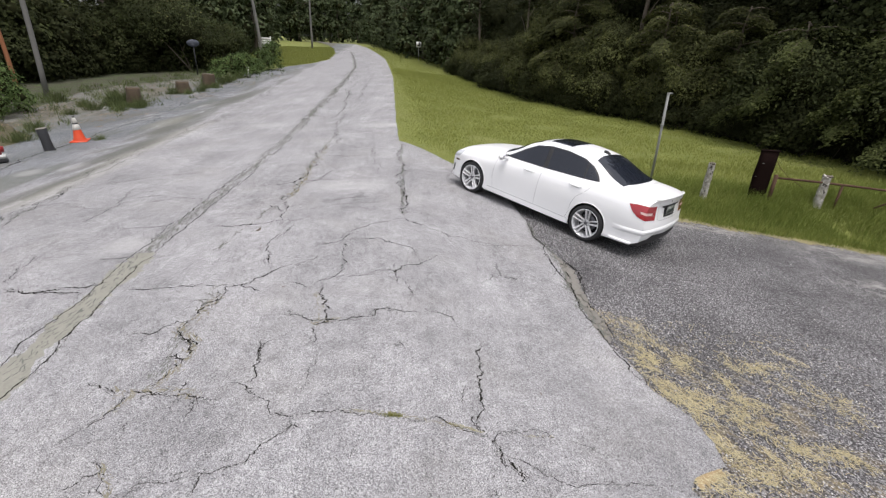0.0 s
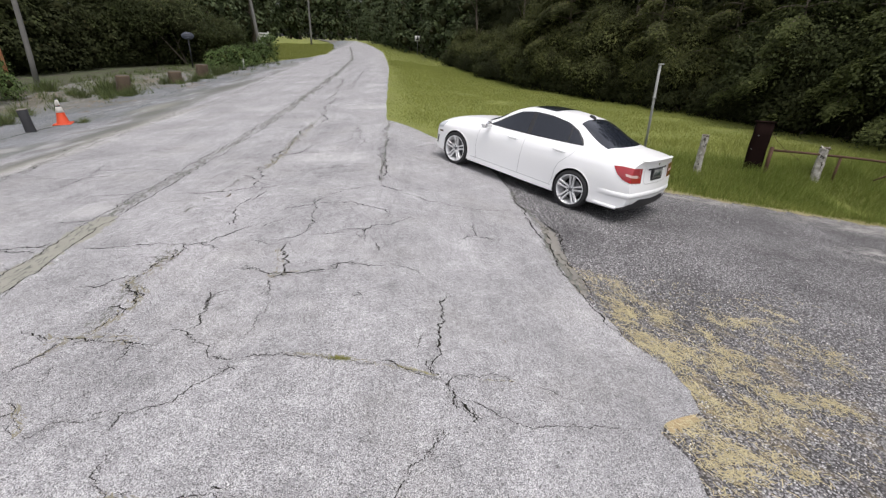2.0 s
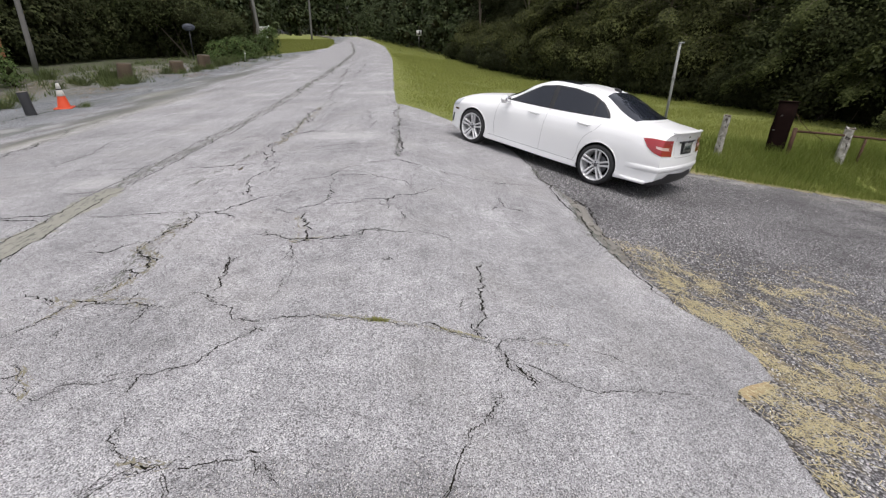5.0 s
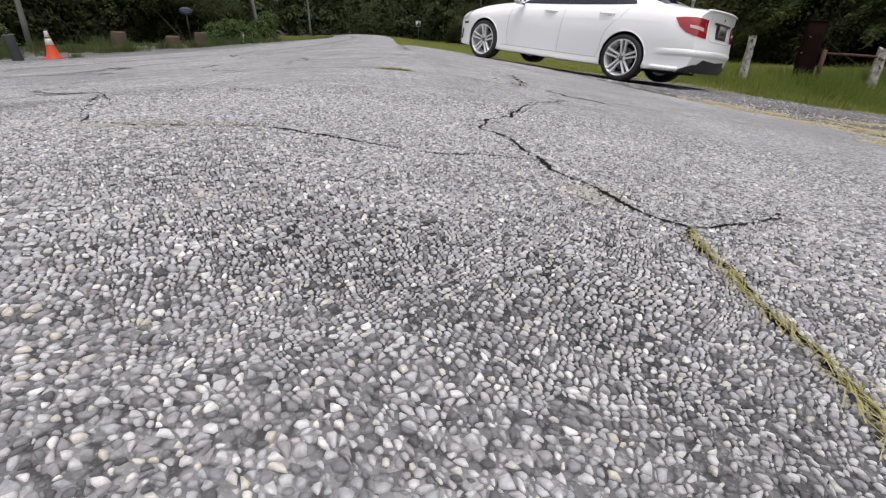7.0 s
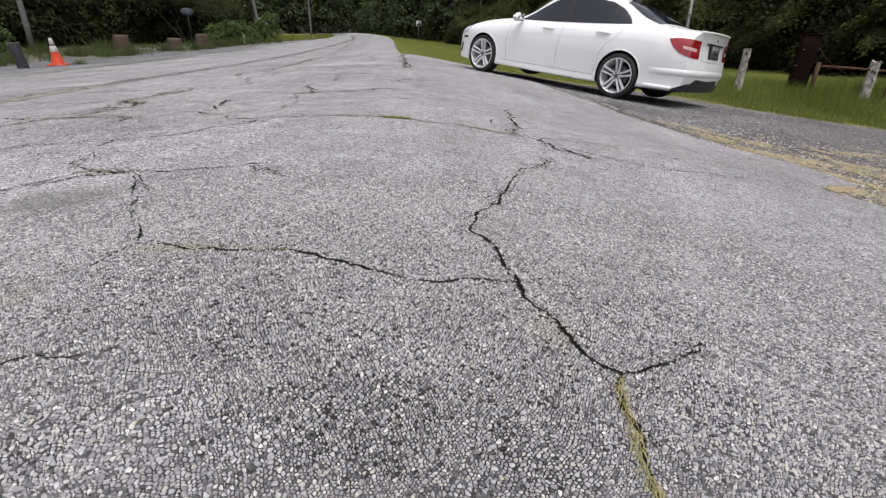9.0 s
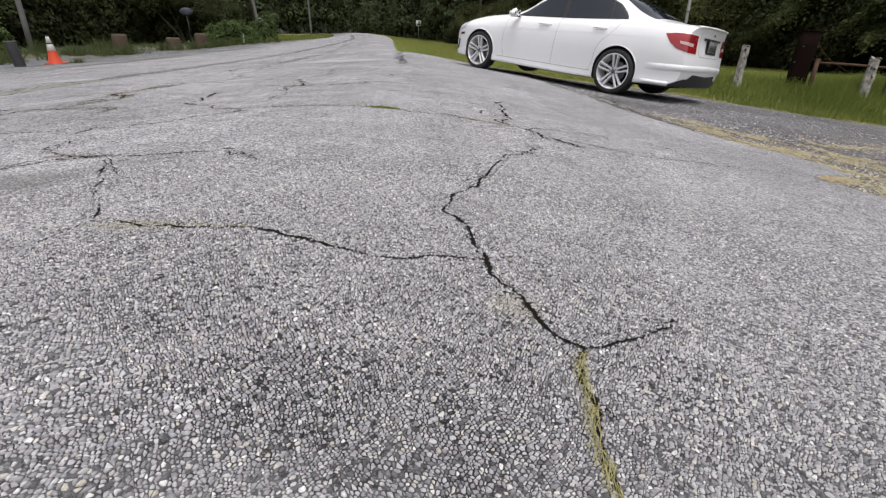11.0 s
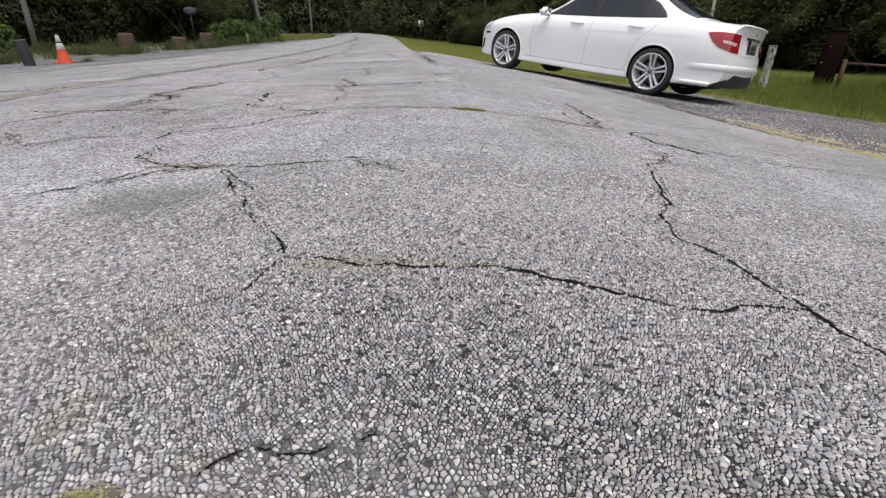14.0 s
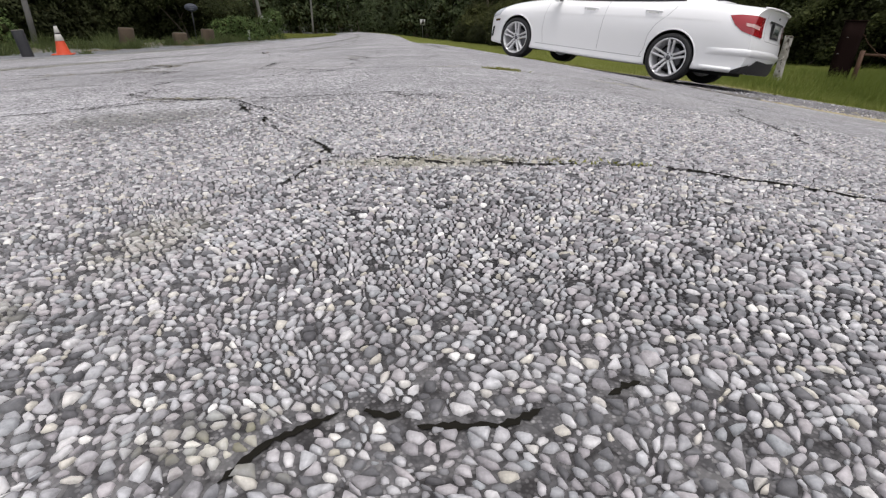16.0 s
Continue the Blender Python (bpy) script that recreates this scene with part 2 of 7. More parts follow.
def stone_chips(single=False):
    k = Nodes("stone_chip" if single else "aggregate_stone", 0.75)
    g = k.n.new("ShaderNodeObjectInfo" if single else "ShaderNodeNewGeometry")
    c = k.ramp(g.outputs["Random" if single else "Random Per Island"], (0.0, (0.085, 0.083, 0.088)), (0.16, (0.21, 0.212, 0.22)), (0.30, (0.315, 0.293, 0.303)), (0.44, (0.325, 0.338, 0.35)), (0.60, (0.415, 0.387, 0.395)), (0.76, (0.45, 0.452, 0.465)), (0.90, (0.58, 0.565, 0.56)), (0.955, (0.46, 0.43, 0.36)), (1.0, (0.78, 0.77, 0.75)))
    c = k.mix(0.8, c, k.ramp(k.noise(260, 5, 0.65), (0.3, 0.55), (0.68, 1.28)), "MULTIPLY")
    c = k.mix(0.7, c, k.ramp(k.noise(5.0, 5, 0.6), (0.3, 0.8), (0.7, 1.15)), "MULTIPLY")
    c = k.mix(k.math("MULTIPLY", near_mask(k, -1.28, 1.25, 0.19, 0.14), 0.5), c, (0.08, 0.08, 0.075))
    for x, y, rx, ry, v in ((-0.785, 0.47, 0.06, 0.016, 0.4), (-0.935, 0.655, 0.035, 0.06, 0.2), (-0.75, 0.86, 0.12, 0.03, 0.35), (-0.97, 0.53, 0.03, 0.05, 0.25), (0.01, 0.62, 0.05, 0.06, 0.25)):
        c = k.mix(k.math("MULTIPLY", near_mask(k, x, y, rx, ry), v), c, (0.36, 0.34, 0.19))
    k.bump(k.noise(420, 4), 0.4, 0.0006)
    return k.done(c)


ASPHALT, GRAVEL, MEADOW, CHIPS, CHIP = asphalt(), gravel(), meadow(), stone_chips(), stone_chips(True)
CRACK = plain("crack_dirt", (0.013, 0.012, 0.0095), 0.95, vary=0.4, scale=30, Specular_IOR_Level=0.05)
JOINT = plain("old_joint_filler", (0.245, 0.24, 0.205), 0.95, vary=0.6, scale=6, relief=0.5)
STRAW = foliage("dry_straw", (0.36, 0.31, 0.18), (0.58, 0.51, 0.33), (0.2, 0.14, 0.07), 0.8, 0.1)
MOSS = foliage("weed_green", (0.15, 0.16, 0.04), (0.34, 0.34, 0.11), (0.4, 0.34, 0.16), 0.7, 0.1)
GRASS = foliage("meadow_grass", (0.255, 0.285, 0.072), (0.355, 0.385, 0.11), (0.48, 0.43, 0.2), 0.7, patchy=0.4)
LUSH = foliage("lush_grass", (0.14, 0.185, 0.034), (0.27, 0.335, 0.075), (0.42, 0.38, 0.16), 0.7, patchy=0.4)
# Deep woodland shade is put into this very dark leaf colour.
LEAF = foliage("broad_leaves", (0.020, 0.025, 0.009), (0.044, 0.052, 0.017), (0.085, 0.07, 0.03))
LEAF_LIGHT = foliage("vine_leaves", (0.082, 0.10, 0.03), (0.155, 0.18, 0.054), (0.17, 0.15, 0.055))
# Strong dark patches in these leaf colours stand in for shaded hollows.
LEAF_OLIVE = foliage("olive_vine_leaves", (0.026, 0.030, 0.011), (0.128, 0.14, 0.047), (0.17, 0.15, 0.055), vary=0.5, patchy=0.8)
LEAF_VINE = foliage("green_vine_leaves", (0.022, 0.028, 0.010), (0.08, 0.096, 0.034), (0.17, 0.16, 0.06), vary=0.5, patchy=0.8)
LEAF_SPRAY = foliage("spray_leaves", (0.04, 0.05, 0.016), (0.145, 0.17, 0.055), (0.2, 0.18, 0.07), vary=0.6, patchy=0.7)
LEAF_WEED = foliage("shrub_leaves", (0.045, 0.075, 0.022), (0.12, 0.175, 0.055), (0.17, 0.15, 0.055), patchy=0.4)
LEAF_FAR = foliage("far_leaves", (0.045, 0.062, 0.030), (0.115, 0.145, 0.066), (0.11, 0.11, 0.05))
# Near-black green: the shade inside crowns is put into this colour.
SHADE_CORE = plain("inner_foliage", (0.026, 0.028, 0.013), 1.0, vary=0.8, scale=7.0, relief=0.6, Specular_IOR_Level=0.0)
BARK = plain("bark", (0.11, 0.09, 0.07), 0.95, vary=0.5, scale=8, relief=0.8)
PAINT = plain("white_car_paint", (0.90, 0.90, 0.90), 0.30, vary=0.04, scale=2.5, relief=0.0, Coat_Weight=0.5, Coat_Roughness=0.05)
TINT = plain("tinted_glass", (0.015, 0.018, 0.026), 0.03, vary=0.2, scale=2, relief=0.0, IOR=1.6)
BLACK = plain("black_plastic", (0.022, 0.022, 0.024), 0.55, vary=0.3, scale=14, relief=0.1)
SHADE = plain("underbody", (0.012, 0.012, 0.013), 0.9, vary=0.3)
GAP = plain("panel_gap", (0.40, 0.40, 0.40), 0.8, vary=0.2)
RUBBER = plain("tyre_rubber", (0.024, 0.024, 0.025), 0.8, vary=0.4, scale=20, relief=0.3)
ALLOY = plain("silver_alloy", (0.74, 0.74, 0.75), 0.34, 0.3, vary=0.12, scale=14, relief=0.0)
STEEL = plain("brake_steel", (0.16, 0.16, 0.17), 0.45, 0.8, vary=0.3)
CHROME = plain("chrome", (0.75, 0.75, 0.77), 0.12, 1.0, vary=0.08, relief=0.0)
REDLENS = plain("red_lamp_lens", (0.34, 0.012, 0.018), 0.12, vary=0.2, scale=20, relief=0.0, Coat_Weight=1.0)
CLEARLENS = plain("clear_lamp_lens", (0.66, 0.46, 0.43), 0.12, vary=0.15, scale=40, relief=0.0)
AMBER = plain("amber_marker", (0.10, 0.06, 0.03), 0.2, vary=0.2)
PLATE = plain("number_plate", (0.20, 0.21, 0.19), 0.4, vary=0.3, scale=30, relief=0.0)
PLATEBAR = plain("plate_bar", (0.05, 0.07, 0.06), 0.5, vary=0.2)
ORANGE = plain("orange_cone_plastic", (0.66, 0.075, 0.022), 0.5, vary=0.25, scale=8, relief=0.1)
COLLAR = plain("reflective_collar", (0.60, 0.58, 0.53), 0.4, vary=0.35, scale=12)
WOOD = plain("grey_weathered_wood", (0.19, 0.175, 0.15), 0.9, vary=0.7, scale=9, relief=0.8)
LICHEN = plain("pale_lichen", (0.42, 0.40, 0.34), 0.95, vary=0.5, scale=20, relief=0.6)
STUMP = plain("brown_stump_wood", (0.085, 0.062, 0.04), 0.95, vary=0.8, scale=7, relief=0.9)
STUMPTOP = plain("stump_end_grain", (0.085, 0.07, 0.05), 0.95, vary=0.5, scale=12, relief=0.5)
RUST = plain("dark_rust", (0.011, 0.0060, 0.0050), 1.0, 0.0, vary=0.7, scale=6, relief=0.5, Specular_IOR_Level=0.05)
RUSTPIPE = plain("rusty_pipe", (0.075, 0.038, 0.02), 0.85, 0.1, vary=0.6, scale=12, relief=0.4)
GALV = plain("galvanised_steel", (0.27, 0.275, 0.26), 0.6, 0.25, vary=0.4, scale=10, relief=0.1)
DARKPOST = plain("dark_grey_plastic", (0.028, 0.029, 0.032), 0.7, vary=0.5, scale=12)
POLEWOOD = plain("utility_pole_wood", (0.17, 0.165, 0.155), 0.9, vary=0.5, scale=6, relief=0.6)
ORANGEWOOD = plain("rust_orange_pole", (0.30, 0.12, 0.055), 0.85, vary=0.5, scale=6, relief=0.4)
DISH = plain("grey_blue_panel", (0.045, 0.052, 0.072), 0.6, vary=0.3, scale=5)
WHITE = plain("white_board", (0.62, 0.62, 0.60), 0.7, vary=0.3, scale=5)
# Greyed white paint: the shade of the handle hollows is in the colour.
RECESS_SHADE = plain("shaded_white_paint", (0.55, 0.55, 0.55), 0.4, vary=0.1, relief=0.0)
DISHBAR = plain("faded_sign_paint", (0.085, 0.095, 0.12), 0.6, vary=0.3, scale=5)
SOIL = plain("joint_soil", (0.15, 0.152, 0.138), 0.98, vary=0.7, scale=40, relief=0.4, Specular_IOR_Level=0.05)
CRACKSOIL = plain("pale_crack_soil", (0.21, 0.195, 0.145), 0.98, vary=0.5, scale=40, relief=0.4, Specular_IOR_Level=0.05)
LITTER = foliage("brown_litter", (0.12, 0.085, 0.05), (0.34, 0.27, 0.17), (0.5, 0.47, 0.4), 0.8, 0.1)
EARTH = plain("dry_earth_edge", (0.27, 0.235, 0.15), 0.98, vary=0.6, scale=12, relief=0.6, Specular_IOR_Level=0.1)
SHELF = plain("dusty_concrete", (0.19, 0.18, 0.16), 0.95, vary=0.55, scale=22, relief=0.5)
REDPAINT = plain("faded_red_paint", (0.32, 0.03, 0.03), 0.6, vary=0.4, scale=9)
HEADLENS = plain("clear_headlamp_lens", (0.58, 0.60, 0.62), 0.1, vary=0.3, scale=30, relief=0.0)
OLDSTRAW = foliage("greenish_straw", (0.22, 0.205, 0.085), (0.46, 0.42, 0.20), (0.2, 0.14, 0.07), 0.8, 0.1)


def mottled_post():
    k = Nodes("mottled_post_wood", 0.95)
    c = k.mix(k.ramp(k.noise(9, 5), (0.4, 0.0), (0.6, 1.0)), (0.40, 0.385, 0.35), (0.24, 0.225, 0.19))
    c = k.mix(k.ramp(k.noise(14, 5, 0.65), (0.56, 0.0), (0.62, 1.0)), c, (0.45, 0.44, 0.39))
    c = k.mix(k.ramp(k.noise(11, 5, 0.6, at=k.stretch(1, 1, 0.6)), (0.58, 0.0), (0.63, 1.0)), c, (0.045, 0.038, 0.03))
    k.bump(k.noise(40, 5), 0.8, 0.006)
    return k.done(c)


POSTWOOD = mottled_post()


# ---- shape of the land ----
def soft(v, w):
    return w * np.log1p(np.exp(np.clip(np.asarray(v, float) / w, -40, 40)))


def crown(y):
    """x of the old road's right-hand edge, where the paving crowns."""
    a = soft(np.asarray(y, float) - 10, 3.0)
    return -0.6 - 0.06 * a - 0.00078 * np.minimum(a, 180) ** 2


def land(x, y):
    """Height of the paving and the meadow."""
    x, y = np.asarray(x, float), np.asarray(y, float)
    c = crown(y)
    l, r = np.maximum(0, c - x), np.maximum(0, x - c)
    z = -0.045 * l * l / (l + 0.5) + 0.045 * soft(l - 11, 1.0)
    z = z - 0.14 * r * r / (r + 0.4) + 0.12 * soft(r - 4, 0.4) + 0.02 * soft(r - 14, 2)
    bank = np.clip((y - 10.0) / 1.7, 0, 1)
    z = z - 0.125 * (soft(r - 4.7, 0.3) - soft(r - 10.5, 1.0)) * (1 - bank * bank * (3 - 2 * bank))
    return z + 0.0128 * soft(np.minimum(y, 170) - 18, 4.0)


def line(y, stops):
    ys, xs = zip(*stops)
    return np.interp(y, ys, xs)


def ragged(y, seed, amp):
    return amp * sum(np.sin(np.asarray(y) * f + seed * (i + 1.7)) / (i + 1) for i, f in enumerate((1.9, 4.7, 11.3, 23.1, 47.0)))


PAVED_RIGHT = [(-8, 2.2), (-2, 2.1), (1.0, 1.96), (1.75, 1.98), (2.1, 2.0), (2.32, 1.88), (2.45, 1.98), (2.6, 2.3), (2.85, 2.36), (3.15, 2.3),
               (3.5, 2.06), (3.9, 2.0), (4.35, 1.88), (5.0, 1.83), (5.6, 1.79), (6.2, 1.85), (6.8, 1.78), (7.3, 1.63), (8.2, 1.68), (9.0, 1.55),
               (10.5, 1.2), (11.9, 0.4), (12.85, -0.2), (14.05, -1.1), (17, -1.4), (26, -2.15), (37, -3.07), (46, -4.04), (64, -6.2), (84, -9.6)]
PAVED_FAR = [(84, -9.6), (104, -13.4), (133, -20.0), (150, -27.4), (176, -40.0)]
PAVED_LEFT = [(-8, -12.3), (10, -12.2), (13.5, -12.4), (15.3, -12.9), (18, -16), (24, -18.1), (30, -19), (35, -17.2), (40, -15.7), (49, -14.6),
              (57, -13.2), (63, -12.9), (81, -15.5), (103, -19.9), (134, -27.4), (168, -37.8), (176, -46)]
GRAVEL_RIGHT = [(-8, 26), (0, 20), (5, 17), (8.0, 13.0), (9.0, 11.2), (9.3, 10.5), (9.48, 9.8), (9.62, 9.1), (9.72, 8.2), (9.78, 7.2), (9.8, 6.3), (9.84, 5.4), (9.9, 4.7), (10.25, 3.2), (11.0, 1.9), (12.0, 0.35)]


def paved_right(y):
    return np.where(np.asarray(y) < 84, line(y, PAVED_RIGHT), line(y, PAVED_FAR)) + ragged(y, 1.0, 0.018)


def paved_left(y):
    return line(y, PAVED_LEFT) + ragged(np.asarray(y) * 0.4, 2.0, 0.12)


def gravel_right(y):
    return line(y, GRAVEL_RIGHT) + ragged(y, 3.0, 0.07)


# ---- making things ----
def quick_mesh(name, co, tri, material, smooth=False):
    """A mesh from arrays: co (n, 3) and faces (m, k), all with k corners."""
    me = bpy.data.meshes.new(name)
    co, tri = np.asarray(co, np.float32), np.asarray(tri, np.int32)
    m, k = tri.shape
    me.vertices.add(len(co))
    me.vertices.foreach_set("co", co.ravel())
    me.loops.add(m * k)
    me.loops.foreach_set("vertex_index", tri.ravel())
    me.polygons.add(m)
    me.polygons.foreach_set("loop_start", np.arange(0, m * k, k, dtype=np.int32))
    if smooth:
        me.polygons.foreach_set("use_smooth", np.ones(m, bool))
    me.materials.append(material)
    me.update(calc_edges=True)
    return me


def part(name, bm, material, parent=None, label="", smooth=True):
    """Links a bmesh (freed here) or a ready mesh as one object under its thing."""
    if isinstance(bm, bmesh.types.BMesh):
        me = bpy.data.meshes.new(name)
        bm.normal_update()
        bm.to_mesh(me)
        bm.free()
        me.materials.append(material)
        if smooth:
            me.polygons.foreach_set("use_smooth", [True] * len(me.polygons))
    else:
        me = bm
    ob = new(name, me)
    if parent is not None:
        ob.parent = parent
    return tagged(ob, label)


def thing(name, place, label, category, group="", kind=""):
    ob = new(name)
    ob.empty_display_size = 0.1
    ob.matrix_basis = place
    return tagged(ob, label, category, group, kind)


def grid_faces(rows, cols, flip=False):
    a = np.arange((rows - 1) * cols).reshape(rows - 1, cols)[:, :-1].ravel()
    f = np.stack([a, a + 1, a + cols + 1, a + cols], 1)
    return f[:, ::-1] if flip else f


def box_bm(sx, sy, sz, bevel=0.0, at=(0, 0, 0)):
    bm = bmesh.new()
    bmesh.ops.create_cube(bm, size=1, matrix=Matrix.Translation(at) @ Matrix.Diagonal((sx, sy, sz, 1)))
    if bevel:
        bmesh.ops.bevel(bm, geom=bm.edges[:], offset=bevel, segments=2, affect="EDGES")
    return bm


def lathe(profile, n=32, axis="z", wobble=0.0, seed=0, arc=1.0):
    """Spins (radius, height) points round an axis; wobble makes it uneven."""
    rng = np.random.default_rng(seed)
    k = rng.normal(size=(4, 2))
    bm = bmesh.new()
    rings = []
    for r, h in profile:
        ring = []
        for i in range(n):
            a = 2 * math.pi * i / n
            w = 1 + wobble * sum(k[j, 0] * math.sin((j + 2) * a + 6 * k[j, 1] + 3 * h) for j in range(4)) * 0.4
            p = (r * w * math.cos(a), r * w * math.sin(a), h)
            ring.append(bm.verts.new(p if axis == "z" else (p[2], p[0], p[1])))
        rings.append(ring)
    for a, b in zip(rings, rings[1:]):
        for i in range(n):
            bm.faces.new((a[i], a[(i + 1) % n], b[(i + 1) % n], b[i]))
    for ring, flip in ((rings[0], True), (rings[-1], False)):
        if profile[0 if flip else -1][0] > 1e-5:
            bm.faces.new(ring[::-1] if flip else ring)
    bmesh.ops.recalc_face_normals(bm, faces=bm.faces[:])
    return bm


def tube_bm(points, radii, n=10, wobble=0.0, seed=0):
    """A tapered tube along points."""
    rng = np.random.default_rng(seed)
    bm = bmesh.new()
    rings = []
    pts = [Vector(p) for p in points]
    for i, p in enumerate(pts):
        d = (pts[min(i + 1, len(pts) - 1)] - pts[max(i - 1, 0)]).normalized()
        u = d.orthogonal().normalized() if abs(d.z) > 0.9 else d.cross(Vector((0, 0, 1))).normalized()
        v = d.cross(u)
        r = radii[i] if isinstance(radii, (list, tuple)) else radii
        rings.append([bm.verts.new(p + (u * math.cos(a) + v * math.sin(a)) * r * (1 + wobble * rng.normal()))
                      for a in (2 * math.pi * j / n for j in range(n))])
    for a, b in zip(rings, rings[1:]):
        for i in range(n):
            bm.faces.new((a[i], a[(i + 1) % n], b[(i + 1) % n], b[i]))
    bm.faces.new(rings[0][::-1])
    bm.faces.new(rings[-1])
    bmesh.ops.recalc_face_normals(bm, faces=bm.faces[:])
    return bm


def on_land(x, y, lift=0.0):
    return float(land(x, y)) + lift


# ---- ground, paving, shoulder ----
def build_ground():
    xs = np.concatenate([-np.geomspace(1500, 60, 16), np.arange(-50, -22, 2.0), np.arange(-22, -2, 0.5), np.arange(-2, 5, 0.25), np.arange(5, 22, 0.5),
                         np.arange(22, 52, 2.0), np.geomspace(60, 1500, 16)])
    ys = np.concatenate([-np.geomspace(1500, 20, 16), np.arange(-15, 0, 1.5), np.arange(0, 8, 0.5), np.arange(8, 13, 0.25), np.arange(13, 30, 0.5), np.arange(30, 180, 1.5), np.geomspace(182, 1800, 16)])
    X, Y = np.meshgrid(xs, ys)
    Z = land(np.clip(X, -60, 60), np.clip(Y, -30, 180)) - 0.03 - 0.0016 * np.maximum(0, np.minimum(Y, 180) - 20)
    bumps = 0.03 * (np.sin(X * 1.3 + 0.7 * Y) + np.sin(2.1 * Y - 0.9 * X)) * ((X > gravel_right(np.clip(Y, -8, 12)) + 0.4) & (np.abs(X) < 60))
    co = np.stack([X, Y, Z + np.maximum(bumps, -0.02) * 0.7], -1).reshape(-1, 3)
    ob = new("ground", quick_mesh("ground", co, grid_faces(len(ys), len(xs)), MEADOW, True))
    tagged(ob, "mown green roadside meadow that runs into woodland", "ground", kind="structure")


def strip(name, ys, left, right, cols, lift, material, thick, spread=None):
    """A sheet between two lines that follows the land, with a turned-down edge."""
    rows = []
    for y in ys:
        a, b = float(left(y)), float(right(y))
        t = np.linspace(0, 1, cols) if spread is None else spread
        x = a + (b - a) * t
        z = land(x, np.full(cols, y)) + lift
        rows.append(np.concatenate([[[a, y, z[0] - thick]], np.stack([x, np.full(cols, y), z], 1), [[b, y, z[-1] - thick]]]))
    return new(name, quick_mesh(name, np.concatenate(rows), grid_faces(len(ys), cols + 2), material, False))


def build_paving():
    ys = np.concatenate([np.arange(-8, 0, 0.25), np.arange(0, 14.5, 0.04), np.arange(14.5, 40, 0.3), np.arange(40, 176, 1.0)])
    road = strip("road", ys, paved_left, paved_right, 150, 0.0, ASPHALT, 0.05, np.concatenate([np.linspace(0, 0.70, 35), np.linspace(0.70, 0.985, 111)[1:], [0.9885, 0.992, 0.996, 0.998, 1.0]]))
    tagged(road, "old cracked pale grey asphalt road and lot", "road", kind="structure")
    ys = np.concatenate([np.arange(-8, 9.2, 0.06), np.arange(9.2, 10.3, 0.015), np.arange(10.3, 12.0, 0.06)])
    side = strip("gravel_shoulder", ys, lambda y: paved_right(y) - 0.12, lambda y: np.maximum(gravel_right(y), paved_right(y) - 0.05), 70, -0.014, GRAVEL, 0.03)
    tagged(side, "dark worn asphalt and gravel parking shoulder", "pavement", kind="structure")
    return road


build_ground()
ROAD = build_paving()


# ---- cracks and joints of the paving ----
CRACK_RUNS = []


def jagged(points, step, amp, seed):
    """Resamples a line and roughens it."""
    rng = np.random.default_rng(seed)
    p = np.array(points, float)
    d = np.concatenate([[0], np.cumsum(np.linalg.norm(np.diff(p, axis=0), axis=1))])
    n = max(3, int(d[-1] / step))
    t = np.linspace(0, d[-1], n)
    q = np.stack([np.interp(t, d, p[:, 0]), np.interp(t, d, p[:, 1])], 1)
    rough = np.zeros(n)
    for octave in range(4):
        cells = max(2, int(n / 2 ** (4 - octave)))
        rough += np.interp(np.linspace(0, 1, n), np.linspace(0, 1, cells), rng.normal(size=cells)) * amp / 1.6 ** octave
    rough += rng.normal(size=n) * amp * 0.22
    tan = np.gradient(q, axis=0)
    tan /= np.linalg.norm(tan, axis=1)[:, None] + 1e-9
    side = np.stack([-tan[:, 1], tan[:, 0]], 1)
    return q + side * rough[:, None], side, rng


def ribbon(name, points, width, seed, material, step=None, amp=None, lift=0.0015, pinch=0.75, parent=None, taper=True, broken=-0.22):
    step = step or max(0.008, width * 0.9)
    q, side, rng = jagged(points, step, amp if amp is not None else width * 0.9, seed)
    n = len(q)
    w = width * (1 - pinch * rng.random(n)) * (0.55 + 0.75 * np.interp(np.arange(n), np.linspace(0, n - 1, max(3, n // 9)), rng.random(max(3, n // 9))))
    # strands come and go
    m = max(4, n // 5)
    w *= np.clip(2.6 * (np.interp(np.arange(n), np.linspace(0, n - 1, m), rng.random(m)) - broken), 0.22, 1.0)
    if taper:
        w *= np.minimum(1, np.minimum(np.arange(n) + 0.3, n - 0.7 - np.arange(n)) / max(2, 0.12 * n))
    lo, hi = q - side * (w * (0.4 + 0.3 * rng.random(n)))[:, None], q + side * (w * (0.4 + 0.3 * rng.random(n)))[:, None]
    co = np.stack([lo, hi], 1).reshape(-1, 2)
    z = land(co[:, 0], co[:, 1]) + lift
    me = quick_mesh(name, np.column_stack([co, z]), grid_faces(n, 2, True), material)
    return part(name, me, material, parent), q, w


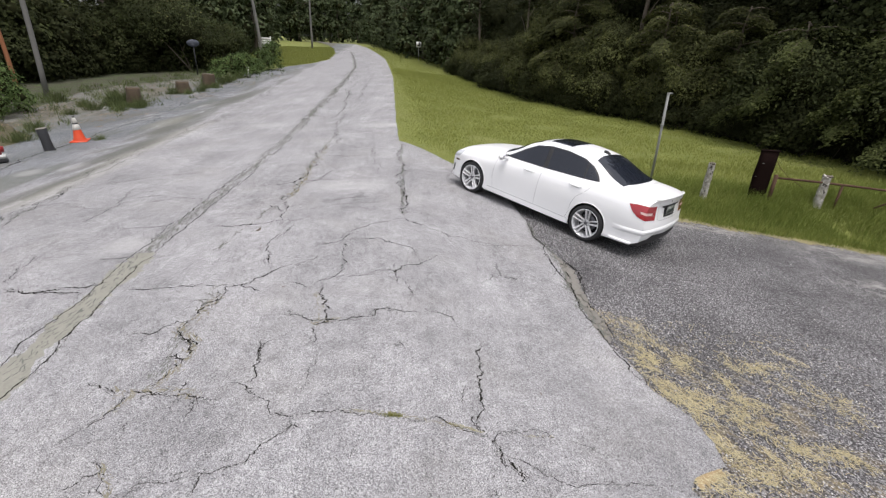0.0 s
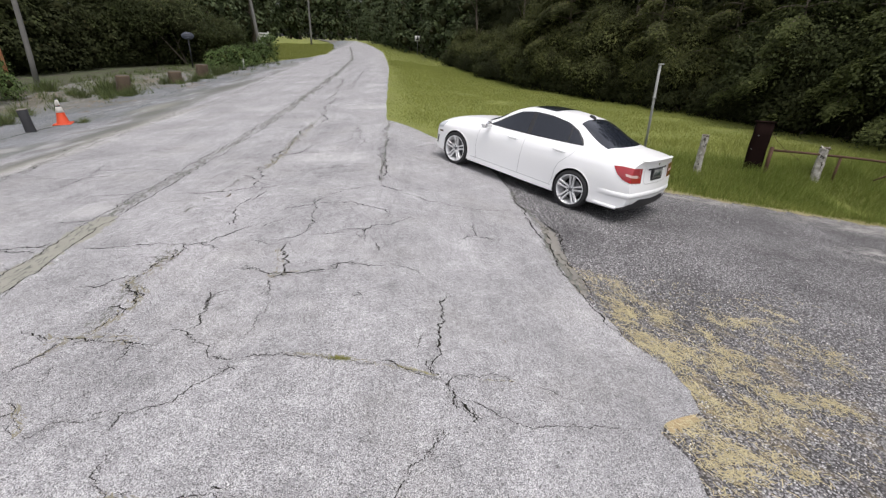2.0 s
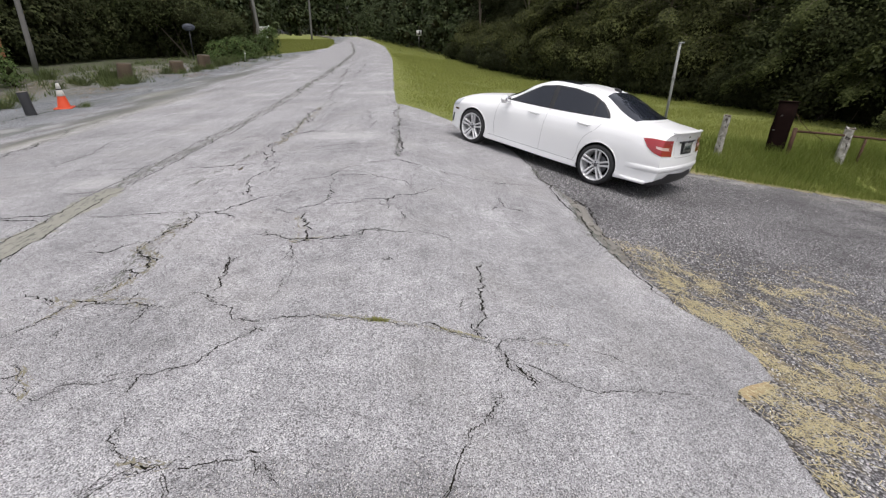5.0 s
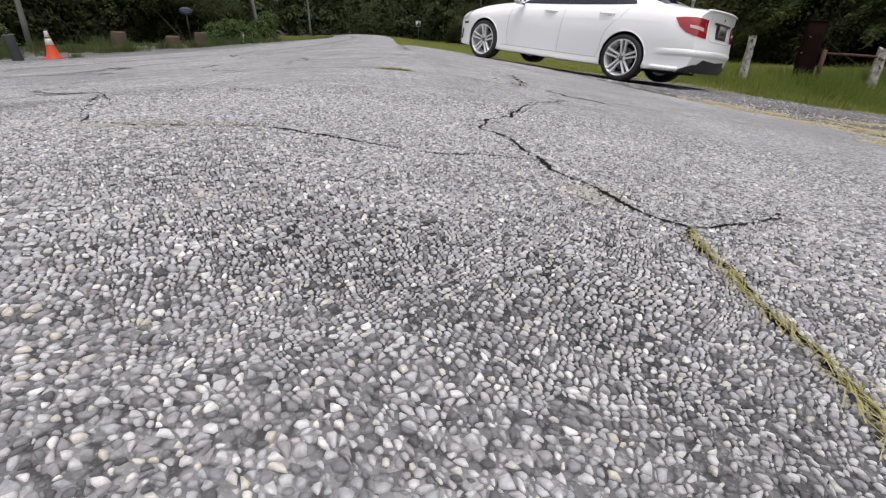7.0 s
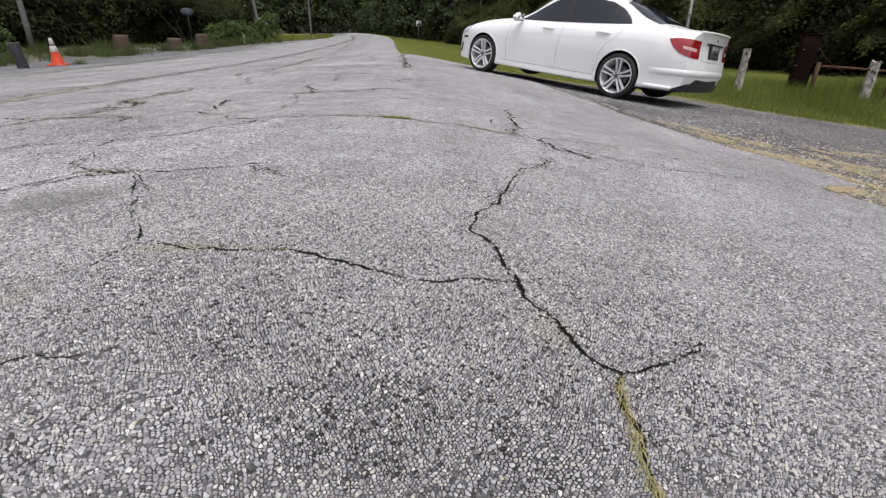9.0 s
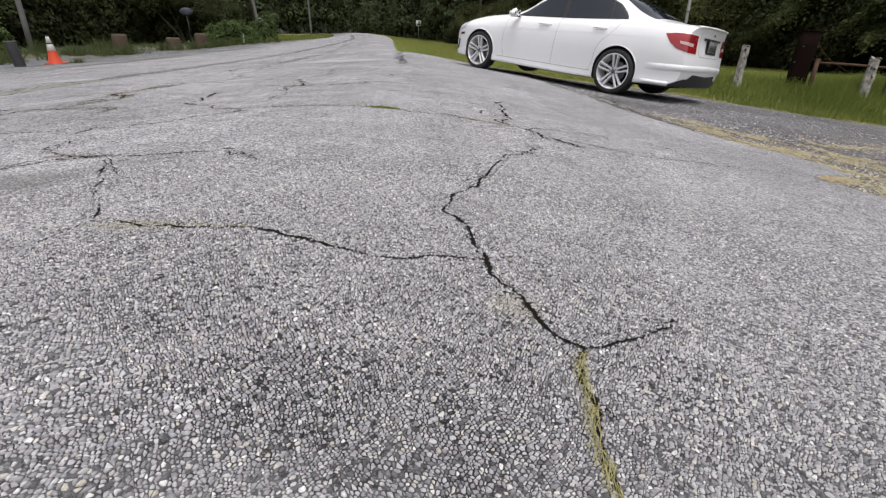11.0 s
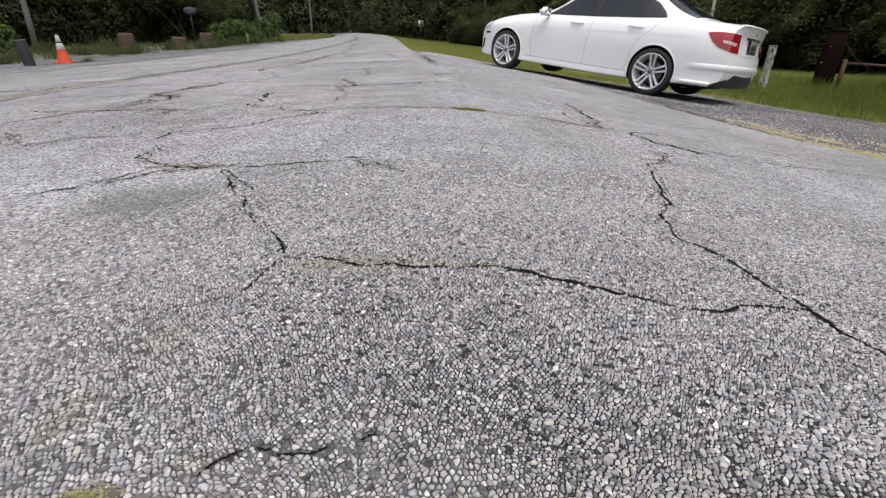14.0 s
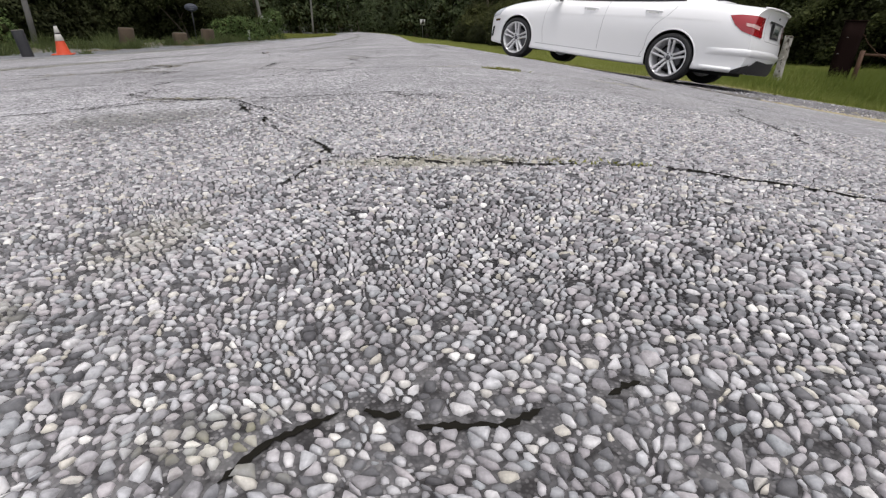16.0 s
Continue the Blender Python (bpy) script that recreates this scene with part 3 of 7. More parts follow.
def crack(seed, width, *points, **more):
    """A main crack with thinner strands that braid beside it."""
    more = dict(more)
    step = more.pop("step", max(0.007, width * 0.55))
    amp = more.pop("amp", width * 1.3)
    more.setdefault("broken", -0.38)
    ob, q, w = ribbon("crack", points, width * 0.80, seed, CRACK, parent=ROAD, step=step, amp=amp, **more)
    CRACK_RUNS.append((q, w))
    rng = np.random.default_rng(seed + 500)
    n = len(q)
    for k in range(2 + n // 34):
        a = int(rng.integers(0, max(1, n - 6)))
        b = min(n - 1, a + int(rng.integers(5, 22)))
        if b - a < 4:
            continue
        run = q[a:b + 1] + np.linspace(0, 1, b - a + 1)[:, None] * (rng.normal(size=2) * width * (1.2 if b - a < 12 else 2.0)) * rng.choice([1.0, 1.4])
        ribbon("crack", run[::3] if len(run) > 8 else run, width * rng.uniform(0.22, 0.45), seed + 900 + k, CRACK, parent=ROAD, step=step, amp=amp * 0.8, lift=0.0012)
    return ob


# round the spot where the camera comes down
crack(2, 0.014, (0.12, 1.72), (0.09, 1.62), (0.055, 1.50), (0.04, 1.43), (0.012, 1.36), (-0.005, 1.33), (-0.055, 1.255), (-0.088, 1.20), (-0.085, 1.15), (-0.10, 1.11), (-0.105, 1.06), (-0.075, 1.005), (-0.055, 0.955), (-0.037, 0.90), (-0.034, 0.82), taper=False, step=0.006, amp=0.005, broken=0.0)
crack(3, 0.013, (-0.034, 0.82), (-0.012, 0.724), (0.024, 0.655), (0.034, 0.597), (0.05, 0.55), (0.077, 0.519), (0.092, 0.51), (0.074, 0.472), (0.068, 0.436), (0.070, 0.39), (0.065, 0.33), (0.055, 0.25), (0.035, 0.17), (0.02, 0.05), taper=False, step=0.005, amp=0.004, broken=0.0)
crack(4, 0.006, (0.092, 0.51), (0.148, 0.534), (0.203, 0.568), (0.26, 0.602), (0.30, 0.636), step=0.006, amp=0.006, broken=0.12)
crack(14, 0.011, (-1.21, 1.505), (-1.15, 1.39), (-1.09, 1.295), (-1.045, 1.225), (-1.0, 1.125), step=0.007, amp=0.006, broken=0.1)
crack(60, 0.007, (-1.0, 1.125), (-0.97, 1.09), (-0.93, 1.03), step=0.007, amp=0.006, broken=0.1)
crack(71, 0.014, (-0.92, 1.01), (-0.90, 0.98), (-0.88, 0.945), (-0.87, 0.92), (-0.862, 0.895), step=0.006, amp=0.004, broken=0.0)
crack(15, 0.009, (-0.862, 0.895), (-0.80, 0.892), (-0.755, 0.87), (-0.72, 0.856), (-0.68, 0.857), (-0.63, 0.847), (-0.58, 0.84), step=0.005, amp=0.005, broken=0.05)
crack(18, 0.011, (-0.505, 0.855), (-0.47, 0.84), (-0.44, 0.824), (-0.36, 0.803), (-0.31, 0.778), (-0.25, 0.752), step=0.005, amp=0.005, broken=0.02)
crack(19, 0.007, (-0.58, 0.84), (-0.555, 0.848), (-0.53, 0.85), (-0.505, 0.855), taper=False, step=0.005, amp=0.004, broken=0.05)
crack(16, 0.009, (-0.24, 0.752), (-0.19, 0.758), (-0.13, 0.78), (-0.04, 0.79), step=0.006, amp=0.005, broken=0.1)
crack(17, 0.004, (-0.866, 0.89), (-0.873, 0.845), (-0.881, 0.795), (-0.886, 0.765), step=0.006, amp=0.005, broken=0.15)
# the web of cracks further out
crack(100, 0.026, (0.45, 3.89), (0.36, 3.75), (0.34, 3.49), (0.27, 3.33), (0.28, 3.23), (0.32, 3.15), (0.31, 2.98), (0.28, 2.86), (0.34, 2.66))
crack(101, 0.012, (0.20, 3.22), (0.19, 3.07), (0.20, 2.96))
crack(102, 0.019, (0.38, 2.67), (0.39, 2.54), (0.40, 2.44), (0.39, 2.33))
crack(103, 0.015, (0.36, 2.15), (0.31, 1.98), (0.28, 1.91), (0.25, 1.86), (0.17, 1.80), (0.12, 1.72))
crack(104, 0.023, (0.47, 2.41), (0.50, 2.35), (0.52, 2.29), (0.54, 2.22), (0.57, 2.20), lift=0.0018)
crack(105, 0.013, (0.53, 2.37), (0.54, 2.30), (0.59, 2.24))
crack(106, 0.010, (0.39, 2.47), (0.49, 2.43), (0.62, 2.40), (0.71, 2.33), (0.83, 2.25), (0.98, 2.24), (1.16, 2.27), (1.31, 2.30), (1.46, 2.32), (1.61, 2.34), (1.85, 2.35))
crack(107, 0.013, (0.38, 2.67), (0.54, 2.71), (0.73, 2.72), (0.84, 2.71), (0.97, 2.70))
crack(108, 0.007, (1.03, 2.65), (1.19, 2.61), (1.36, 2.53))
crack(109, 0.013, (0.39, 2.62), (0.29, 2.64), (0.22, 2.66), (0.11, 2.68), (0.02, 2.71), (-0.04, 2.75), (-0.18, 2.71), (-0.34, 2.74))
crack(110, 0.015, (-0.34, 2.74), (-0.51, 2.76), (-0.67, 2.76), (-0.82, 2.78), (-1.00, 2.75), (-1.10, 2.73), (-1.20, 2.74))
crack(111, 0.019, (-1.88, 3.12), (-1.75, 3.14), (-1.69, 3.11), (-1.61, 3.04), (-1.56, 2.95), (-1.45, 2.89), (-1.38, 2.79), (-1.26, 2.72), (-1.17, 2.68))
crack(112, 0.021, (-1.75, 3.14), (-1.70, 3.23), (-1.69, 3.34), (-1.70, 3.44), (-1.75, 3.61), (-1.80, 3.81))
crack(113, 0.016, (-1.69, 3.42), (-1.70, 3.54), (-1.73, 3.69), (-1.70, 3.77), (-1.66, 3.82))
crack(114, 0.016, (-1.20, 2.74), (-1.20, 2.61), (-1.22, 2.56), (-1.29, 2.46), (-1.38, 2.39), (-1.42, 2.33), (-1.46, 2.29), (-1.54, 2.26), (-1.60, 2.21), (-1.65, 2.19), (-1.69, 2.17), (-1.76, 2.15))
crack(115, 0.009, (-1.12, 2.60), (-1.17, 2.62), (-1.21, 2.57))
crack(116, 0.013, (-1.70, 2.17), (-1.67, 2.12), (-1.66, 2.07), (-1.65, 2.03))
crack(117, 0.008, (-1.61, 1.92), (-1.58, 1.84), (-1.57, 1.80))
crack(118, 0.011, (-1.57, 1.81), (-1.55, 1.74), (-1.54, 1.69), (-1.50, 1.64), (-1.47, 1.63), (-1.43, 1.58))
crack(119, 0.010, (-1.76, 2.15), (-1.83, 2.14), (-1.91, 2.13), (-2.02, 2.14), (-2.05, 2.10), (-2.09, 2.04), (-2.12, 1.99), (-2.20, 1.99))
crack(120, 0.009, (-1.78, 2.21), (-1.83, 2.19), (-1.87, 2.18))
crack(121, 0.010, (-1.42, 1.58), (-1.45, 1.53), (-1.46, 1.48), (-1.49, 1.41), (-1.52, 1.38), (-1.56, 1.35), (-1.61, 1.32), (-1.63, 1.30))
crack(122, 0.011, (-1.36, 1.52), (-1.39, 1.48), (-1.42, 1.44), (-1.45, 1.40), (-1.47, 1.37))
crack(123, 0.026, (-1.44, 1.60), (-1.40, 1.56), (-1.36, 1.57), (-1.29, 1.54), (-1.26, 1.57))
crack(124, 0.012, (-1.39, 1.53), (-1.35, 1.53), (-1.30, 1.53), (-1.25, 1.55), (-1.22, 1.54))
crack(125, 0.011, (-1.20, 1.55), (-1.17, 1.58), (-1.10, 1.59), (-1.06, 1.60), (-0.93, 1.60), (-0.87, 1.59))
crack(126, 0.019, (-0.87, 1.59), (-0.85, 1.60), (-0.82, 1.60))
crack(127, 0.009, (-0.84, 1.60), (-0.81, 1.55), (-0.78, 1.50))
crack(128, 0.009, (-0.79, 1.57), (-0.77, 1.53), (-0.73, 1.49), (-0.68, 1.43))
crack(129, 0.007, (-0.82, 1.60), (-0.80, 1.63), (-0.79, 1.66))
crack(130, 0.007, (-1.22, 1.53), (-1.16, 1.44), (-1.12, 1.38), (-1.07, 1.30), (-1.04, 1.26))
crack(131, 0.028, (-2.65, 5.02), (-2.61, 4.76), (-2.64, 4.63), (-2.72, 4.44), (-2.66, 4.23))
crack(132, 0.026, (-2.63, 4.87), (-2.58, 4.56), (-2.63, 4.43), (-2.66, 4.28))
crack(133, 0.018, (-3.23, 3.88), (-3.18, 3.93), (-2.99, 3.96), (-2.89, 4.04), (-2.80, 4.15), (-2.65, 4.22))
crack(134, 0.030, (-2.66, 4.23), (-2.71, 4.09), (-2.70, 3.95), (-2.58, 3.83), (-2.45, 3.77), (-2.43, 3.65), (-2.39, 3.52))
crack(135, 0.027, (-2.40, 3.54), (-2.45, 3.52), (-2.55, 3.53), (-2.61, 3.48))
crack(136, 0.023, (-2.51, 3.91), (-2.53, 3.83), (-2.45, 3.71))
crack(137, 0.028, (-2.39, 3.52), (-2.39, 3.37), (-2.44, 3.25), (-2.48, 3.20), (-2.49, 3.13), (-2.46, 3.07))
crack(138, 0.017, (-3.09, 3.22), (-2.98, 3.17), (-2.87, 3.11), (-2.75, 3.02))
crack(139, 0.022, (-2.74, 3.02), (-2.62, 3.06), (-2.51, 3.07), (-2.47, 3.08), (-2.33, 3.05), (-2.23, 3.02), (-2.07, 2.95), (-1.98, 2.95), (-1.88, 3.00))
crack(140, 0.014, (-2.58, 2.97), (-2.47, 3.00), (-2.37, 3.02), (-2.32, 3.06))
crack(141, 0.015, (-2.27, 3.03), (-2.24, 3.10), (-2.21, 3.15))
crack(142, 0.016, (-2.06, 2.94), (-2.03, 2.84), (-2.01, 2.73))
crack(143, 0.023, (-2.61, 2.97), (-2.67, 2.90), (-2.70, 2.79), (-2.73, 2.71), (-2.77, 2.63))
crack(144, 0.011, (-2.77, 2.63), (-2.81, 2.57), (-2.88, 2.48))
crack(145, 0.011, (-2.44, 2.70), (-2.44, 2.60), (-2.42, 2.47))
crack(146, 0.015, (-2.47, 2.33), (-2.38, 2.22), (-2.30, 2.15), (-2.29, 2.09), (-2.23, 2.01))
crack(147, 0.013, (-2.37, 2.19), (-2.45, 2.15), (-2.50, 2.11), (-2.57, 2.08))
crack(148, 0.030, (-5.32, 4.95), (-4.98, 4.94), (-4.61, 4.89), (-4.27, 4.88), (-4.08, 5.02))
crack(149, 0.027, (-5.10, 4.84), (-4.83, 4.83), (-4.50, 4.84), (-4.22, 4.81))
crack(150, 0.029, (-3.84, 4.88), (-3.40, 4.90), (-3.00, 4.91), (-2.67, 5.00), (-2.40, 5.04), (-2.32, 5.19), (-2.12, 5.38), (-1.94, 5.51))
crack(151, 0.019, (-1.94, 5.51), (-1.83, 5.68), (-1.67, 5.81))
crack(152, 0.024, (-2.44, 5.04), (-2.29, 4.92), (-2.14, 4.80))
crack(153, 0.028, (-2.16, 5.43), (-2.30, 5.66), (-2.45, 6.09), (-2.52, 6.41), (-2.46, 6.71), (-2.37, 7.13))
crack(154, 0.030, (-3.70, 7.00), (-3.35, 7.04), (-3.04, 7.07), (-2.82, 7.22), (-2.61, 7.33), (-2.39, 7.21), (-2.27, 7.45))
crack(155, 0.023, (-5.42, 7.02), (-4.97, 7.02), (-4.62, 7.04), (-4.37, 7.08))
crack(156, 0.020, (-4.70, 5.82), (-4.46, 5.81), (-4.23, 5.86))
crack(157, 0.022, (-1.68, 4.37), (-1.63, 4.23))
crack(158, 0.028, (-1.76, 4.17), (-1.63, 4.23), (-1.34, 4.19), (-1.11, 4.22), (-0.81, 4.24), (-0.69, 4.33), (-0.38, 4.39), (-0.21, 4.45))
crack(159, 0.016, (-0.21, 4.45), (-0.00, 4.41), (0.16, 4.34))
crack(160, 0.017, (-1.86, 5.07), (-1.69, 4.97), (-1.53, 4.87))
crack(161, 0.030, (-1.52, 4.90), (-1.46, 4.73), (-1.40, 4.59), (-1.34, 4.40), (-1.32, 4.22), (-1.32, 4.03))
crack(162, 0.024, (-1.34, 4.02), (-1.24, 4.11), (-1.15, 4.18))
crack(163, 0.020, (-1.36, 4.00), (-1.32, 3.79), (-1.27, 3.67))
crack(164, 0.010, (-1.21, 3.58), (-1.19, 3.38), (-1.19, 3.18), (-1.23, 3.02))
crack(165, 0.026, (-1.54, 4.90), (-1.44, 5.09), (-1.29, 5.21), (-1.23, 5.40), (-1.31, 5.58), (-1.32, 6.05), (-1.39, 6.37))
crack(166, 0.018, (-1.28, 5.19), (-1.14, 5.16), (-0.86, 5.22))
crack(167, 0.026, (-1.86, 6.13), (-1.65, 6.27), (-1.45, 6.35), (-1.34, 6.72), (-1.16, 7.04), (-0.90, 7.17), (-0.61, 7.30))
crack(168, 0.025, (-1.39, 6.37), (-1.17, 6.46), (-0.91, 6.43), (-0.65, 6.27), (-0.43, 6.16), (-0.30, 5.93))
crack(169, 0.027, (-0.55, 5.25), (-0.48, 5.48), (-0.26, 5.66), (0.06, 5.94))
crack(170, 0.018, (-0.54, 5.34), (-0.66, 5.41), (-0.88, 5.37))
crack(171, 0.022, (-0.50, 5.02), (-0.55, 5.17), (-0.58, 5.36))
crack(172, 0.021, (-0.40, 4.97), (-0.35, 4.85), (-0.30, 4.78))
crack(173, 0.040, (-1.05, 13.57), (-0.88, 11.19), (-0.78, 9.76), (-0.69, 8.85), (-0.62, 7.98), (-0.62, 7.29))
crack(174, 0.032, (-0.80, 10.04), (-0.68, 9.25), (-0.62, 8.49), (-0.62, 7.82))
crack(175, 0.030, (-0.61, 7.27), (-0.43, 7.15), (-0.24, 7.08))
crack(176, 0.023, (-0.24, 7.03), (0.12, 6.86), (0.23, 6.76), (0.66, 6.73), (1.03, 6.78), (1.56, 6.87))
crack(177, 0.020, (0.76, 5.99), (0.85, 5.74), (0.87, 5.57), (0.58, 5.39))
crack(178, 0.019, (0.87, 5.57), (0.99, 5.57), (1.09, 5.55))
crack(179, 0.033, (-3.88, 9.30), (-3.51, 9.41), (-3.13, 9.52), (-2.86, 9.63), (-2.60, 9.80), (-2.40, 10.62))
crack(180, 0.029, (-2.70, 9.71), (-2.41, 9.75), (-2.07, 9.87))
crack(181, 0.041, (-3.37, 16.41), (-2.93, 14.30), (-3.17, 13.40), (-3.14, 12.18), (-2.97, 10.97), (-2.95, 9.95), (-2.84, 9.09), (-2.80, 8.52))
crack(182, 0.033, (-2.78, 8.52), (-2.99, 8.64), (-3.00, 8.46), (-2.67, 7.79), (-2.61, 7.33))
crack(183, 0.034, (-3.10, 8.03), (-2.92, 7.86), (-2.71, 7.73))
crack(184, 0.027, (-2.29, 8.16), (-1.96, 8.32), (-1.46, 8.55), (-0.81, 8.44))
crack(185, 0.035, (-4.34, 15.52), (-3.76, 15.79), (-3.24, 15.96))
crack(186, 0.044, (-3.66, 19.85), (-3.56, 17.73), (-3.41, 16.41))
crack(187, 0.050, (-4.46, 33.62), (-4.01, 27.02), (-3.68, 21.88))
crack(188, 0.033, (-1.80, 13.34), (-1.62, 11.79), (-1.36, 10.90), (-1.32, 10.03))
crack(189, 0.019, (-5.45, 5.10), (-5.50, 5.38), (-5.55, 5.67), (-5.68, 5.97))
crack(190, 0.029, (-5.79, 7.19), (-5.89, 7.55), (-5.85, 7.75), (-6.05, 8.74), (-6.19, 9.29))
crack(191, 0.027, (-6.05, 8.67), (-5.72, 8.69), (-5.32, 8.74))
crack(192, 0.017, (-0.49, 3.71), (-0.44, 3.68), (-0.42, 3.74), (-0.38, 3.70))
crack(193, 0.008, (-0.68, 2.28), (-0.67, 2.36), (-0.66, 2.41))
crack(30, 0.052, (-3.5, 18), (-4.05, 21.84), (-4.96, 29.15), (-6.2, 40), step=0.12, amp=0.1)
# edge of the paving beside the shoulder
crack(40, 0.040, (1.73, 8.08), (1.67, 7.41), (1.70, 6.98), (1.77, 6.5), (1.76, 5.8), (1.82, 5.69), (1.83, 5.25), (1.84, 4.71), (1.87, 4.3), (1.94, 3.9), (2.05, 3.51), step=0.02, amp=0.03)
crack(65, 0.026, (1.72, 7.0), (1.80, 6.6), (1.84, 6.34), (1.87, 5.85), (1.80, 5.72), step=0.02, amp=0.03, lift=-0.004)
crack(66, 0.030, (1.88, 6.79), (2.0, 6.41), (2.1, 6.14), (2.02, 5.53), (1.99, 5.17), (2.02, 4.76), (2.02, 4.33), step=0.02, amp=0.02, lift=-0.005)
crack(67, 0.020, (1.77, 6.5), (1.84, 6.34), (1.94, 6.3), (1.99, 6.42), step=0.02, amp=0.015, lift=-0.003)
crack(68, 0.016, (1.76, 6.0), (1.65, 5.95), (1.58, 6.05))


def eroded(name, points, width, per_metre, size, seed, material=SOIL):
    """Crumbled flakes of soil along a joint or a broken edge."""
    rng = np.random.default_rng(seed)
    p = np.array(points, float)
    d = np.concatenate([[0], np.cumsum(np.linalg.norm(np.diff(p, axis=0), axis=1))])
    n = int(d[-1] * per_metre)
    t = rng.uniform(0, d[-1], n)
    x, y = np.interp(t, d, p[:, 0]), np.interp(t, d, p[:, 1])
    ang = np.arctan2(np.interp(t, d, np.gradient(p[:, 1], d)), np.interp(t, d, np.gradient(p[:, 0], d)))
    off = rng.normal(size=n) * width * 0.33 + 0.3 * width * np.sin(t * 2.1) * (rng.random(n) < 0.6)
    x, y = x - np.sin(ang) * off, y + np.cos(ang) * off
    a = ang + rng.normal(size=n) * 0.4
    k = 8
    th = np.arange(k) * 2 * math.pi / k
    ln, wd = size * rng.uniform(0.5, 2.6, n), size * rng.uniform(0.10, 0.42, n)
    r = rng.uniform(0.45, 1.25, (n, k))
    u, v = ln[:, None] * np.cos(th) * r, wd[:, None] * np.sin(th) * r
    px, py = x[:, None] + u * np.cos(a)[:, None] - v * np.sin(a)[:, None], y[:, None] + u * np.sin(a)[:, None] + v * np.cos(a)[:, None]
    z = land(px, py) + 0.0012 + 0.0006 * rng.random((n, 1))
    co = np.stack([px, py, z], 2).reshape(-1, 3)
    part(name, quick_mesh(name, co, np.arange(n * k).reshape(n, k), material), None, ROAD)["kind"] = "stuff"


CENTRE = ((-3.82, 2.0), (-3.9, 3.2), (-3.99, 4.0), (-4.08, 5.0), (-4.15, 6.0), (-4.23, 7.5), (-4.27, 8.6), (-4.35, 10.8), (-4.56, 14.4), (-4.75, 17.0))
CENTRE_FAR = ((-4.75, 17.0), (-5.15, 20.8), (-5.95, 31.9), (-7.5, 48), (-9.6, 61.5), (-14.0, 87))
LANE = ((-7.1, 4.5), (-7.33, 7.6), (-7.5, 8.9), (-7.8, 10.2), (-8.0, 11.5), (-8.18, 13.4), (-8.25, 15.8), (-8.35, 18.7), (-8.9, 24), (-9.9, 31))
for run, wide in ((((-0.812, 0.455), (-0.803, 0.467), (-0.79, 0.476), (-0.778, 0.482)), 0.0022), (((-0.768, 0.486), (-0.757, 0.479)), 0.007), (((-0.75, 0.478), (-0.722, 0.475), (-0.704, 0.483)), 0.003),
                  (((-0.68, 0.492), (-0.664, 0.497)), 0.004)):
    q = jagged(run, 0.0015, 0.0012, 88)[0]
    CRACK_RUNS.append((q, np.full(len(q), wide)))
    ribbon("crack", run, wide * 1.5, 88, CRACK, step=0.002, amp=0.0016, lift=0.0006, parent=ROAD, pinch=0.8)
# crumbled rims and pits along the cracks near the camera
for seed, run, width, number, size in (
        (81, ((0.14, 1.74), (0.07, 1.49), (-0.05, 1.25), (-0.07, 1.12), (-0.10, 1.07), (-0.04, 0.92), (-0.035, 0.80), (0.02, 0.64), (0.05, 0.54), (0.09, 0.51)), 0.013, 80, 0.005),
        (82, ((-0.855, 0.90), (-0.69, 0.863), (-0.49, 0.85), (-0.32, 0.79), (-0.23, 0.755)), 0.009, 80, 0.0045),
        (83, ((-1.22, 1.52), (-1.06, 1.24), (-0.95, 1.05), (-0.855, 0.90)), 0.012, 50, 0.005),
        (84, ((-1.75, 1.18), (-1.49, 1.38), (-1.36, 1.545), (-1.12, 1.58), (-0.84, 1.59), (-0.69, 1.43)), 0.02, 40, 0.007),
        (85, ((0.30, 3.34), (0.31, 2.79), (0.37, 2.63), (0.39, 2.44), (0.28, 1.91), (0.14, 1.74)), 0.02, 32, 0.008),
        (86, ((-2.21, 2.01), (-1.72, 2.18), (-1.31, 2.52), (-1.03, 2.73), (-0.51, 2.75), (0.37, 2.63), (0.94, 2.69)), 0.018, 22, 0.008)):
    eroded("crack_pit", run, width, number, size, seed, CRACK)
eroded("joint_soil", CENTRE[4:], 0.18, 70, 0.045, 70)
eroded("joint_soil", CENTRE[:5], 0.24, 50, 0.03, 78)
eroded("joint_soil", CENTRE_FAR, 0.22, 14, 0.16, 71)
eroded("joint_soil", LANE, 0.30, 12, 0.06, 72)
eroded("joint_soil", ((-3.2, 6.0), (-2.85, 8.92), (-3.08, 11.29), (-3.2, 15.5), (-4.05, 21.84), (-4.96, 29.15)), 0.10, 14, 0.05, 73)
eroded("joint_soil", ((-10.4, 11), (-10.9, 15.5), (-12.0, 22), (-12.6, 27), (-12.4, 33)), 0.6, 8, 0.10, 74)
eroded("edge_soil", ((1.68, 8.0), (1.63, 7.4), (1.80, 6.8), (1.86, 6.1), (1.78, 5.55), (1.82, 4.95), (1.87, 4.4)), 0.085, 95, 0.028, 75)
eroded("joint_soil", ((-1.03, 14.0), (-0.92, 12), (-0.81, 10.66), (-0.68, 8.49), (-0.6, 7.53)), 0.05, 26, 0.04, 76)
eroded("joint_soil", ((-2.54, 3.1), (-2.55, 3.6), (-2.64, 3.97), (-2.7, 4.31), (-2.75, 5.0)), 0.14, 60, 0.024, 77)
